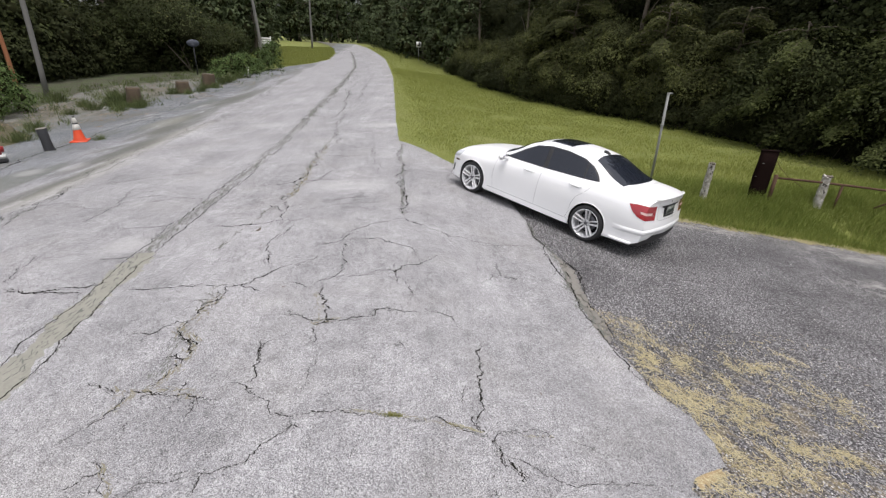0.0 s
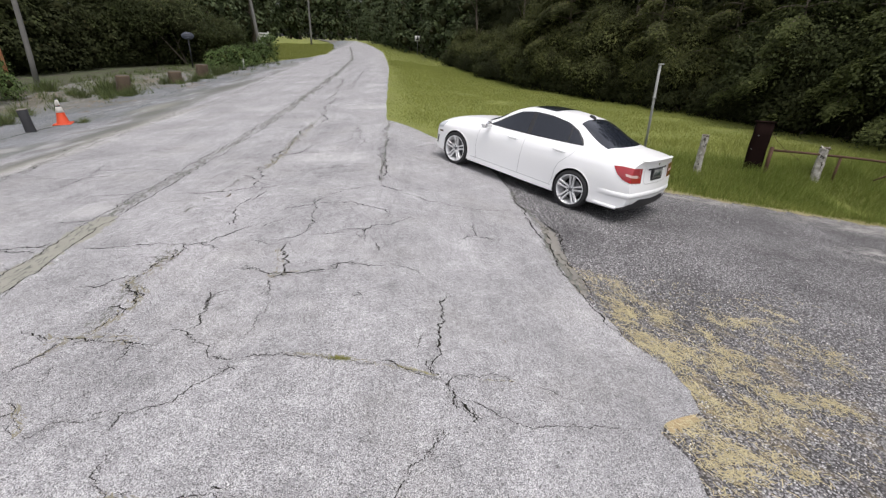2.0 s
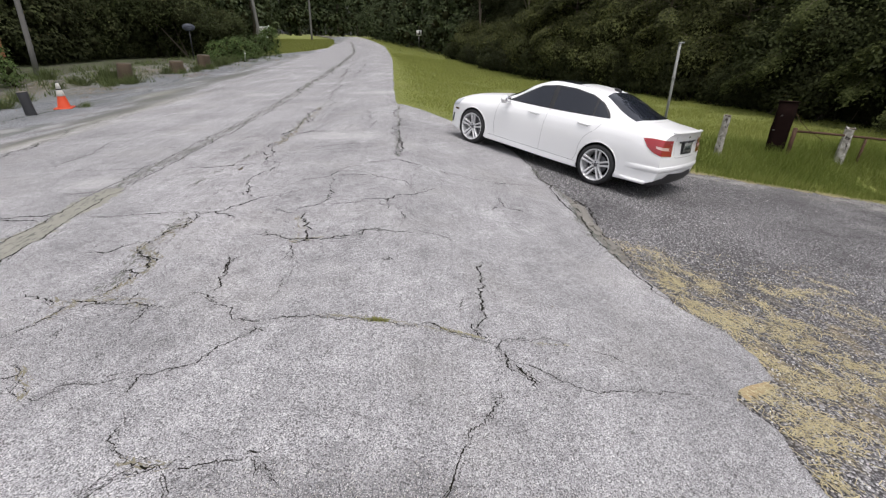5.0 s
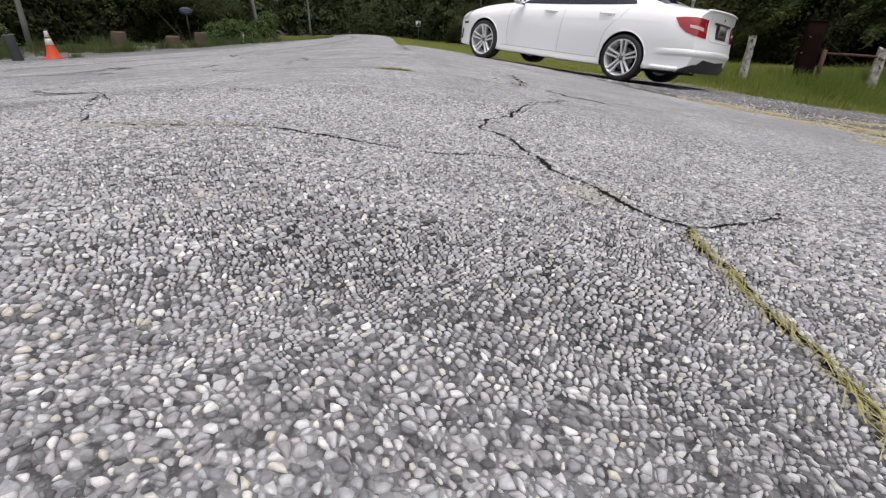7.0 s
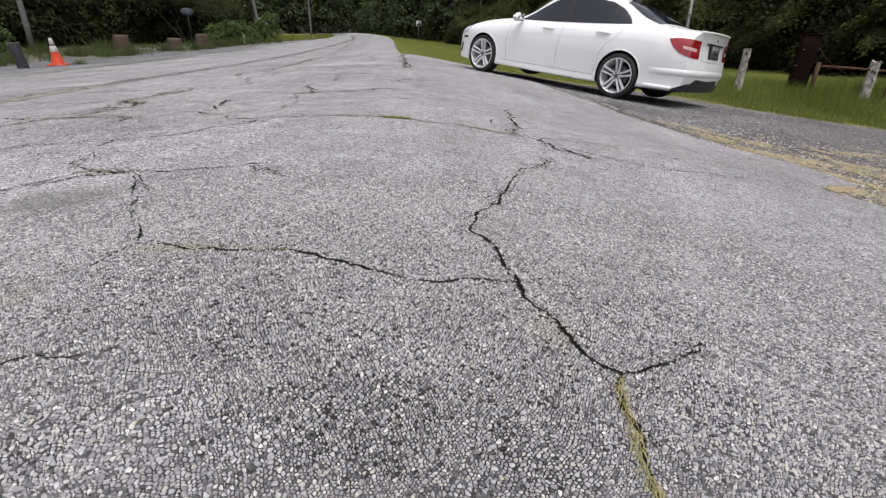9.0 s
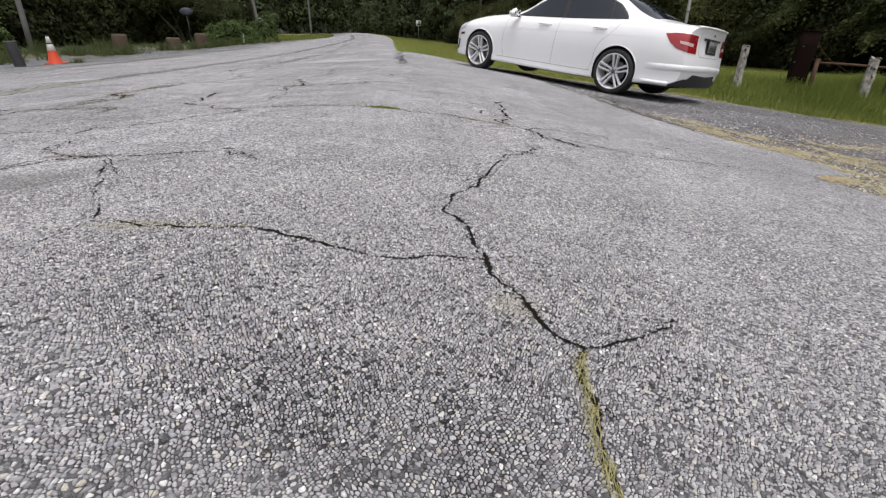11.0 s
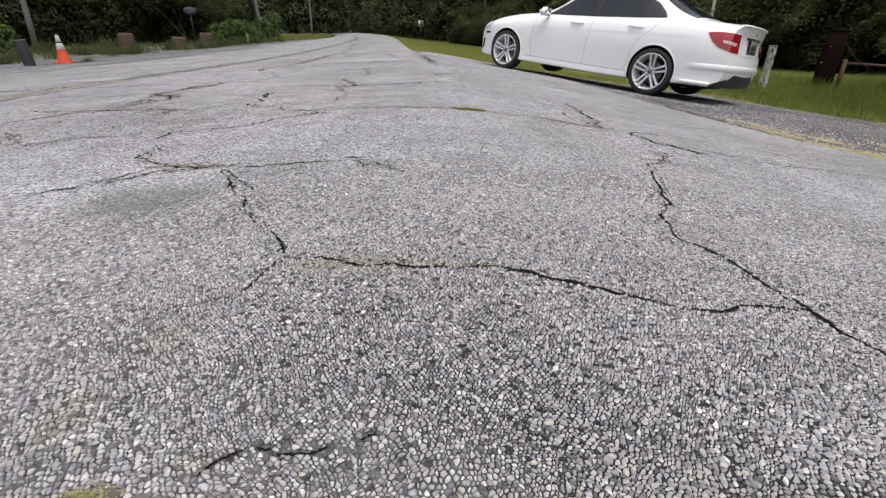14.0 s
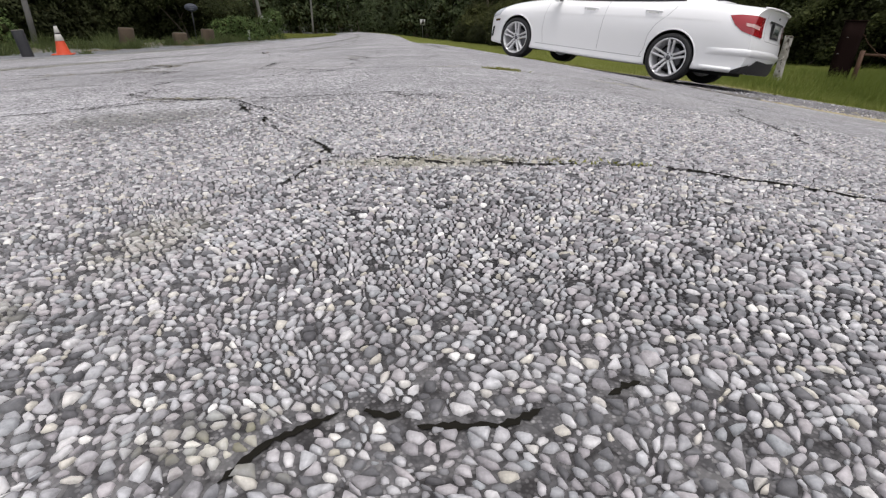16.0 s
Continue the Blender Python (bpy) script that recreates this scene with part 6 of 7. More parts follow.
def mound_model(seed, h, r, lobes, leaves, size, mat, label, low=0.0):
    """A thicket heaped with vines: rounded lobes with hanging leaves and dark gaps between them."""
    rng = np.random.default_rng(seed)
    t = thing("bush", Matrix.Identity(4), label, "bush", "woodland edge")
    a, f = rng.uniform(0, 2 * math.pi, lobes), low + (1 - low) * rng.random(lobes) ** 0.8
    rim = np.sqrt(np.clip(1 - f ** 2.4, 0.02, 1)) * r * rng.uniform(0.62, 0.92, lobes)
    c = np.stack([rim * np.cos(a), rim * np.sin(a), h * (0.10 + 0.78 * f)], 1)
    rad = r * rng.uniform(0.20, 0.46, lobes)
    pick = rng.choice(lobes, leaves, p=rad ** 2 / (rad ** 2).sum())
    d = rng.normal(size=(leaves, 3))
    d[:, 2] = np.where(rng.random(leaves) < 0.55, np.abs(d[:, 2]), d[:, 2])
    d /= np.linalg.norm(d, axis=1)[:, None]
    lump = 0.16 * np.sin(5 * d[:, 0] + 3 * pick) * np.sin(6 * d[:, 1] + pick) + 0.12 * np.sin(11 * d[:, 2] + 7 * d[:, 0])
    p = c[pick] + d * (rad[pick] * (0.92 + lump + 0.12 * rng.normal(size=leaves)))[:, None] * np.array([1.0, 1.0, 0.85])
    hang = rng.random(leaves) < 0.25
    p[hang, 2] -= rng.random(hang.sum()) ** 2 * 0.5
    p[:, 2] = np.maximum(p[:, 2], 0.03)
    nrm = d * 0.8 + rng.normal(size=(leaves, 3)) * 0.45 + np.array([0, 0, 0.35])
    nrm /= np.linalg.norm(nrm, axis=1)[:, None]
    down = rng.normal(size=(leaves, 3)) * 0.6 + d * 0.5 - np.array([0, 0, 0.6])
    along_leaf = down - nrm * (down * nrm).sum(1)[:, None]
    along_leaf /= np.linalg.norm(along_leaf, axis=1)[:, None] + 1e-9
    b = np.cross(nrm, along_leaf)
    s = (size * rng.uniform(0.5, 1.5, leaves))[:, None]
    co = np.stack([p + along_leaf * s * 1.1, p + b * s * 0.55, p - along_leaf * s * 0.8, p - b * s * 0.55], 1).reshape(-1, 3)
    part("crown", quick_mesh("crown", co, np.arange(leaves * 4).reshape(-1, 4), mat, False), None, t)
    # Dark cores fill the lobes as painted shade.
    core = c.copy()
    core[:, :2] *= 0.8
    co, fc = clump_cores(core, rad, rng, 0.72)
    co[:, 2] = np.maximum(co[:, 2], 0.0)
    part("inner_crown", quick_mesh("inner_crown", co, fc, SHADE_CORE, False), None, t)
    for k in range(7):
        base = Vector((rng.normal() * r * 0.25, rng.normal() * r * 0.25, 0))
        e = Vector(tuple(c[int(rng.integers(lobes))]))
        part("stem", tube_bm([base, base.lerp(e, 0.5) + Vector((0, 0, 0.2)), e], [0.04, 0.025, 0.012], 6, 0.05, k), BARK, t)
    return t


def bough_model(seed, h, r, boughs, leaves, size, mat, label):
    """A small tree whose arching boughs carry flat sprays of leaves, one above the other, with dark hollows between."""
    rng = np.random.default_rng(seed)
    t = thing("tree", Matrix.Identity(4), label, "tree", "woodland edge")
    f = (np.arange(boughs) + rng.random(boughs)) / boughs
    a = 2.4 * np.arange(boughs) + rng.normal(size=boughs) * 0.3
    length = r * (0.45 + 0.55 * np.sin(math.pi * np.clip(0.25 + 0.72 * f, 0, 1))) * rng.uniform(0.75, 1.15, boughs)
    root = h * (0.16 + 0.80 * f)

    def spine(i, q):
        return np.stack([length[i] * q * np.cos(a[i]), length[i] * q * np.sin(a[i]), root[i] + length[i] * (0.42 * q - 0.62 * q * q)], -1)

    i = rng.choice(boughs, leaves, p=length ** 2 / (length ** 2).sum())
    q = rng.random(leaves) ** 0.65
    twig = np.floor(q * 9 + 2 * rng.random(leaves))
    wide = 0.34 * length[i] * np.sin(math.pi * np.clip(0.12 + 0.80 * q, 0, 1)) * (0.7 + 0.3 * np.sin(7 * twig + i))
    lat = np.clip(rng.normal(size=leaves) * 0.5, -1.1, 1.1)
    p = spine(i, q)
    p[:, 0] += -np.sin(a[i]) * lat * wide
    p[:, 1] += np.cos(a[i]) * lat * wide
    p[:, 2] += -0.5 * lat * lat * wide + 0.05 * rng.normal(size=leaves) - 0.35 * rng.random(leaves) ** 5
    p[:, 2] = np.maximum(p[:, 2], 0.05)
    nrm = rng.normal(size=(leaves, 3)) * 0.38 + np.array([0, 0, 1.0])
    nrm[:, 0] += 0.5 * np.cos(a[i])
    nrm[:, 1] += 0.5 * np.sin(a[i])
    nrm /= np.linalg.norm(nrm, axis=1)[:, None]
    out = np.stack([np.cos(a[i]), np.sin(a[i]), -0.5 + 0 * q], 1) + rng.normal(size=(leaves, 3)) * 0.6
    out -= nrm * (out * nrm).sum(1)[:, None]
    out /= np.linalg.norm(out, axis=1)[:, None] + 1e-9
    b = np.cross(nrm, out)
    w = (size * rng.uniform(0.5, 1.5, leaves))[:, None]
    co = np.stack([p + out * w * 1.2, p + b * w * 0.5, p - out * w * 0.8, p - b * w * 0.5], 1).reshape(-1, 3)
    part("crown", quick_mesh("crown", co, np.arange(leaves * 4).reshape(-1, 4), mat, False), None, t)
    part("trunk", tube_bm([(0.1 * math.sin(k + seed), 0.1 * math.cos(1.4 * k), h * 0.97 * k / 6 - 0.1) for k in range(7)], [0.11 - 0.014 * k for k in range(7)], 8, 0.06, seed), BARK, t)
    for k in range(boughs):
        part("limb", tube_bm([tuple(v) for v in spine(np.full(5, k), np.linspace(0, 0.9, 5))], [0.04, 0.032, 0.024, 0.016, 0.008], 5), BARK, t)
    return t


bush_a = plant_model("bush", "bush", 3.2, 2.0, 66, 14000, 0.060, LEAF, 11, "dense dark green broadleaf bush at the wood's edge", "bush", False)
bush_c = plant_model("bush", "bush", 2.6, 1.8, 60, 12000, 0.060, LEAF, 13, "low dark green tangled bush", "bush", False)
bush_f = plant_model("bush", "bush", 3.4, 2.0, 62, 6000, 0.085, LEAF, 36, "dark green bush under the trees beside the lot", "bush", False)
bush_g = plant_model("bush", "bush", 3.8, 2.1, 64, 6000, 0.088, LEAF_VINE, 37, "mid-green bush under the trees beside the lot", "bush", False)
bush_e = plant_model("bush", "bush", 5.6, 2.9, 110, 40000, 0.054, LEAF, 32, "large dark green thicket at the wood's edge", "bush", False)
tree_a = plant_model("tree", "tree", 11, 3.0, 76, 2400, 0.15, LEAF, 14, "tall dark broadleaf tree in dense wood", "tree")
tree_b = plant_model("tree", "tree", 9, 2.7, 70, 2400, 0.14, LEAF_LIGHT, 15, "mid-green broadleaf tree draped with vines", "tree")
far_a = plant_model("tree", "bush", 12, 4.2, 80, 2100, 0.27, LEAF_FAR, 16, "distant full-leaved green tree", "tree")
far_b = plant_model("tree", "bush", 10, 3.6, 70, 2000, 0.25, LEAF_FAR, 17, "distant dark green tree", "tree")
weed_b = plant_model("shrub", "bush", 1.3, 1.0, 34, 2600, 0.045, LEAF_WEED, 19, "low green shrub at the lot's edge", "shrub", False)


def weed_model(seed):
    """A tuft of thin upright stalks with narrow leaves."""
    rng = np.random.default_rng(seed)
    t = thing("weed_clump", Matrix.Identity(4), "scrubby green weeds in the broken paving", "weeds", "weeds on the lot")
    n = 420
    b = rng.normal(size=(n, 2)) * 0.14
    h = rng.uniform(0.15, 0.6, n) * np.exp(-(b ** 2).sum(1) * 12)
    tip = np.column_stack([b + rng.normal(size=(n, 2)) * 0.42 * h[:, None] + b * 0.6, h])
    base = np.column_stack([b, np.zeros(n)])
    a = rng.uniform(0, 6.28, n)
    side = np.stack([np.cos(a), np.sin(a), 0 * a], 1) * rng.uniform(0.003, 0.008, n)[:, None]
    mid = base * 0.45 + tip * 0.55
    co = np.stack([base, mid - side, tip, mid + side], 1).reshape(-1, 3)
    part("foliage", quick_mesh("foliage", co, np.arange(n * 4).reshape(-1, 4), MOSS_DARK), None, t)
    return t


MOSS_DARK = foliage("weed_dark_green", (0.06, 0.085, 0.03), (0.16, 0.195, 0.075), (0.26, 0.22, 0.09), 0.7)
weed_a = weed_model(18)

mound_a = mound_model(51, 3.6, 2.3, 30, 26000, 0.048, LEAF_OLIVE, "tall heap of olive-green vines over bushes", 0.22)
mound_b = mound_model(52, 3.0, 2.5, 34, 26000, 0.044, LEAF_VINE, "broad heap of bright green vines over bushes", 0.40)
# Dark leaves of this low skirt stand in for shade under the heaps.
mound_c = mound_model(53, 1.7, 1.5, 40, 15000, 0.05, LEAF, "low thicket along the meadow's edge, its leaves darkened for shade")
EDGE_MEADOW = [(15.6, 12.3), (14.6, 14.5), (13.8, 16.3), (13.0, 17.7), (12.3, 19.2), (11.5, 21.6), (10.4, 23.2), (9.0, 24.8), (7.7, 27.4), (6.4, 29.6), (4.95, 32.6), (2.95, 42.4), (1.3, 53)]
planted([mound_c], [(x, y, 0.9) for x, y in along(EDGE_MEADOW, 1.9, 1.1)], 1, 0.2)
planted([mound_a], [(7.4, 33.6, 1.0), (8.3, 30.2, 0.95), (9.8, 27.9, 1.0), (11.2, 26.2, 1.02), (12.4, 24.6, 0.85)], 33, 0.1)
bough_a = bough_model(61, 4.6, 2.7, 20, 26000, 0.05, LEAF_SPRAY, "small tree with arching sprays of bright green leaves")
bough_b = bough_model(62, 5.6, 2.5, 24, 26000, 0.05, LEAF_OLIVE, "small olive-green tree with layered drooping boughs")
planted([bough_a], [(14.2, 19.2, 0.8), (15.1, 17.0, 0.95), (16.0, 15.0, 0.95), (17.4, 13.0, 1.0), (17.8, 17.6, 1.4), (20.0, 14.6, 1.4), (16.4, 20.6, 1.35)], 40, 0.1)
planted([bough_b], [(10.2, 27.4, 0.95), (11.6, 25.4, 0.95), (8.6, 31.0, 0.9), (12.6, 27.6, 1.3), (9.6, 32.8, 1.3)], 41, 0.1)
planted([mound_b], [(14.0, 21.2, 0.85), (14.9, 19.4, 1.05), (15.8, 17.6, 1.2), (16.8, 15.4, 1.3), (18.2, 13.0, 1.4), (18.6, 18.6, 1.5), (19.6, 15.6, 1.5)], 34, 0.1)
planted([mound_a, mound_c], [(6.6, 36.8, 1.0), (5.6, 40.5, 1.1), (5.0, 44.5, 1.1), (4.0, 49.5, 1.2)], 36, 0.1)
planted([mound_b], [(-19.8, 47.5, 1.7), (-22.3, 42.5, 1.6)], 39, 0.2)
planted([bush_a, bush_c], [(x, y, 1.0) for x, y in along(EDGE_RIGHT, 3.1, 3.6)], 37, 0.5)
planted([bush_e], [(x, y, 0.95) for x, y in along(EDGE_RIGHT, 2.8, 5.0)], 2, 0.5)
planted([bush_e], [(x, y, 1.35) for x, y in along(EDGE_RIGHT, 3.2, 8.0)], 38, 0.5)
planted([tree_a, tree_b], [(x, y, 1.0) for x, y in along(EDGE_RIGHT, 4.0, 9.5)], 3, 0.6)
planted([tree_a], [(x, y, 1.25) for x, y in along(EDGE_RIGHT, 7.0, 12.5)], 4, 0.8)
planted([far_a, far_b], [(x, y, 0.8) for x, y in along(EDGE_RIGHT_FAR, 4.0, 3.0)], 5, 0.5)
planted([far_a, far_b], [(x, y, 1.4) for x, y in along(EDGE_RIGHT_FAR, 6.0, 9.0)], 6, 0.8)
planted([bush_f, bush_g], [(x, y, 1.0) for x, y in along(EDGE_LEFT, 2.3, -2.0)], 7, 0.4)
planted([bush_f, bush_g], [(x, y, 1.5) for x, y in along(EDGE_LEFT, 3.2, -3.8)], 16, 0.4)
planted([tree_a, tree_b], [(x, y, 0.95) for x, y in along(EDGE_LEFT, 3.6, -4.2)], 8, 0.6)
planted([tree_a], [(x, y, 1.2) for x, y in along(EDGE_LEFT, 7.0, -9.0)], 9, 0.8)
planted([far_a, far_b], [(x, y, 0.8) for x, y in along(EDGE_LEFT_FAR, 4.5, -2.8)], 10, 0.6)
planted([far_a, far_b], [(x, y, 1.4) for x, y in along(EDGE_LEFT_FAR, 7.0, -9.0)], 11, 0.8)
planted([far_a, far_b], [(x, y, 1.5) for x, y in along(EDGE_END, 4.5, -3.0)], 12, 1.0)
planted([far_a, far_b], [(x, y, 2.0) for x, y in along(EDGE_END, 6.5, -14.0)], 15, 1.5)
planted([weed_a], [(-13.15, 21.9, 0.7), (-13.5, 21.85, 0.6), (-13.45, 27.1, 0.7), (-13.3, 30.0, 0.8), (-13.6, 29.8, 0.7), (-13.2, 22.0, 0.9), (-14.2, 22.9, 1.3), (-14.15, 21.7, 1.3), (-14.5, 22.2, 1.5), (-14.4, 20.9, 1.1), (-14.0, 27.0, 1.0), (-13.2, 28.2, 0.8), (-14.3, 31.3, 1.2), (-13.9, 32.3, 1.5), (-13.8, 33.6, 1.4), (-14.2, 35.2, 1.5), (-14.4, 36.6, 1.2),
                   (-12.6, 14.4, 0.8), (-13.3, 16.0, 0.9), (-14.6, 19.5, 1.2), (-15.2, 21.5, 1.3), (-15.9, 24.5, 1.2), (-16.5, 27.5, 1.1), (-17.2, 23.0, 1.3), (-10.4, 14.8, 0.4)], 13, 0.1)
planted([weed_b], [(-14.6, 37.4, 0.9), (-14.9, 39.6, 1.0), (-14.8, 41.5, 1.1), (-15.0, 44.5, 1.2), (-14.9, 46.8, 1.1), (-17.6, 19.0, 0.32), (-15.6, 15.6, 0.4), (-16.4, 18.5, 0.95), (-17.0, 19.6, 0.85),
                   (-14.6, 14.0, 0.55), (-15.2, 12.2, 0.65), (-17.6, 15.4, 0.7), (-19.8, 18.6, 0.7)], 14, 0.15)
slim = plant_model("tree", "tree", 13, 1.7, 26, 900, 0.15, LEAF, 21, "slender bare-trunked tree at the wood's edge", "tree", girth=0.008)
for child in slim.children:
    if child.name.startswith(("crown", "inner_crown")):
        for v in child.data.vertices:
            v.co.z = v.co.z * 0.55 + 5.6
planted([slim], [(3.2, 53.6, 0.9), (4.2, 49.0, 0.8), (6.6, 38.2, 0.9)], 22, 0.1)
# Crowns added above the view to keep sky light off the thicket.
tall = plant_model("tree", "tree", 15, 3.4, 60, 2400, 0.26, LEAF, 34, "tall dark tree added to shade the thicket from above the view", "tree", girth=0.012)
for child in tall.children:
    if child.name.startswith(("crown", "inner_crown")):
        for v in child.data.vertices:
            v.co.z = v.co.z * 0.5 + 5.2
planted([tall], [(x, y, 0.95) for x, y in along(EDGE_RIGHT, 3.2, 4.8) if y < 36], 35, 0.3)
for model, (x, y) in ((tall, (21.0, 22.0)), (bush_a, (15.6, 14.6)), (mound_a, (13.2, 23.4)), (mound_b, (19.4, 11.0)), (mound_c, (16.8, 11.2)), (bough_a, (18.6, 11.4)), (bough_b, (13.6, 22.6)), (bush_c, (-25.5, 20.4)), (bush_f, (-26.0, 24.4)), (bush_g, (-26.0, 30.0)), (bush_e, (19.5, 20.5)), (tree_a, (25, 16)), (tree_b, (22, 24)), (far_a, (4, 70)), (far_b, (-24, 70)), (weed_a, (-13.4, 20.9)), (weed_b, (-15.2, 36.2)), (slim, (10.8, 27.2))):
    model.matrix_basis = pose(x, y, on_land(x, y, -0.06), 0, 0, 30)


# ---- grass, straw, loose stones ----
def blades(name, x, y, h, w, mat, label, category, seed, lean=0.35, parent=None, lift=-0.02):
    """Upright, bent blades at the given spots, as one piece of growth."""
    rng = np.random.default_rng(seed)
    n = len(x)
    z = land(x, y) + lift
    a, l = rng.uniform(0, 2 * math.pi, n), rng.normal(size=(n, 2)) * lean
    sx, sy = np.cos(a) * w / 2, np.sin(a) * w / 2
    base = np.stack([x, y, z], 1)
    tip = base + np.stack([l[:, 0] * h, l[:, 1] * h, h], 1)
    side = np.stack([sx, sy, np.zeros(n)], 1)
    co = np.stack([base - side, base + side, tip], 1).reshape(-1, 3)
    ob = part(name, quick_mesh(name, co, np.arange(n * 3).reshape(-1, 3), mat), None, parent)
    return tagged(ob, label, category, kind="stuff")


def field(n, x0, x1, y0, y1, seed, near=True):
    rng = np.random.default_rng(seed)
    x = rng.uniform(x0, x1, n)
    y = y0 + (y1 - y0) * (rng.random(n) ** 1.6 if near else rng.random(n))
    return x, y


def right_verge():
    x, y = field(340000, -5.5, 15, 6.5, 48, 1)
    left = np.where(y < 12, gravel_right(np.minimum(y, 12)), paved_right(y))
    keep = (x > left + 0.05) & (x < np.interp(y, [p[1] for p in EDGE_RIGHT], [p[0] for p in EDGE_RIGHT]) + 1.5)
    x, y, left = x[keep], y[keep], left[keep]
    rng = np.random.default_rng(2)
    deep = np.clip((x - left) / 1.2, 0.25, 1)
    tall = np.where((x > 5.0) & (y < 15), 0.14, 0.06)
    patchy = 0.75 + 0.5 * (np.sin(x * 1.7 + 2) * np.sin(y * 1.3) + 1) / 2
    h = tall * deep * patchy * rng.uniform(0.5, 1.4, len(x))
    w = 0.006 + 0.0009 * np.hypot(x, y) * rng.uniform(0.6, 1.3, len(x))
    blades("meadow_grass", x, y, h, w, GRASS, "long green meadow grass beside the shoulder", "grass", 3)
    rng = np.random.default_rng(12)
    n = 72000
    x, y = rng.uniform(4.6, 15, n), 9.3 + 3.4 * rng.random(n) ** 1.2
    thick = np.sin(x * 1.9 + 1) * np.sin(y * 2.3 + 0.6 * x) + 0.4 * np.sin(6.1 * x + 3.7 * y)
    edge = np.interp(x, [p[1] for p in GRAVEL_RIGHT[::-1]], [p[0] for p in GRAVEL_RIGHT[::-1]])
    keep = (y > edge - 0.06 + 0.08 * rng.normal(size=n)) & (thick > -1.1) & (rng.random(n) < np.clip((x - 4.4) / 2, 0, 1) * np.clip((12.9 - y) / 1.6, 0, 1))
    x, y, edge, thick = x[keep], y[keep], edge[keep], thick[keep]
    h = (0.06 + 0.17 * np.clip((y - edge) / 0.9, 0, 1)) * (1 + 0.35 * thick) * rng.uniform(0.6, 1.5, len(x))
    blades("long_grass", x, y, h, rng.uniform(0.005, 0.011, len(x)), LUSH, "long fresh green grass round the old fence", "grass", 14, lean=0.5)


def left_verge():
    x, y = field(52000, -32, -12, 52, 112, 4)
    keep = (x < paved_left(y) - 0.2) & (x > np.interp(y, [p[1] for p in EDGE_LEFT_FAR], [p[0] for p in EDGE_LEFT_FAR]) - 2)
    x, y = x[keep], y[keep]
    blades("verge_grass", x, y, np.random.default_rng(5).uniform(0.08, 0.2, len(x)), np.full(len(x), 0.08), GRASS, "short green grass inside the bend", "grass", 6)
    rng = np.random.default_rng(7)
    x, y = rng.uniform(-20, -12.3, 15000), rng.uniform(12, 46, 15000)
    clump = np.sin(x * 2.3 + 1) * np.sin(y * 1.9) + 0.5 * np.sin(x * 5.1 + y * 4.3)
    keep = (clump > 0.55 - 0.09 * np.maximum(0, -13.0 - x)) & (x < -12.4)
    x, y = x[keep], y[keep]
    blades("lot_weeds", x, y, rng.uniform(0.08, 0.34, len(x)), rng.uniform(0.015, 0.035, len(x)), MOSS_DARK, "sparse weeds and grass in the broken lot", "weeds", 8)


def far_verge():
    x, y = field(60000, -14, 6, 40, 125, 9)
    keep = (x > paved_right(y) + 0.1) & (x < np.interp(y, [p[1] for p in EDGE_RIGHT_FAR], [p[0] for p in EDGE_RIGHT_FAR]) + 2.5)
    x, y = x[keep], y[keep]
    blades("far_verge_grass", x, y, np.random.default_rng(10).uniform(0.03, 0.09, len(x)), np.full(len(x), 0.05), GRASS, "distant mown green verge along the road", "grass", 11)


right_verge()
far_verge()
left_verge()


def strands(name, x, y, ang, length, width, mat, label, seed, lift=0.004, rise=0.012, category="straw"):
    """Dry stalks lying about."""
    rng = np.random.default_rng(seed)
    n = len(x)
    d = np.stack([np.cos(ang), np.sin(ang)], 1)
    s = np.stack([-d[:, 1], d[:, 0]], 1) * (width / 2)[:, None]
    c = np.stack([x, y], 1)
    a, b = c - d * (length / 2)[:, None], c + d * (length / 2)[:, None]
    mid = c + s * rng.normal(size=(n, 1)) * 4
    pts = []
    for p, k in ((a, 0), (mid, 1), (b, 2)):
        z = land(p[:, 0], p[:, 1]) + lift + (rise * rng.random(n) if k == 1 else rise * 0.6 * rng.random(n) * (rng.random(n) < 0.4))
        pts += [np.column_stack([p - s, z]), np.column_stack([p + s, z])]
    co = np.stack(pts, 1).reshape(-1, 3)
    o = np.arange(n)[:, None] * 6
    fc = np.concatenate([o + np.array([[0, 1, 3, 2]]), o + np.array([[2, 3, 5, 4]])])
    ob = new(name, quick_mesh(name, co, fc, mat))
    return tagged(ob, label, category, kind="stuff")


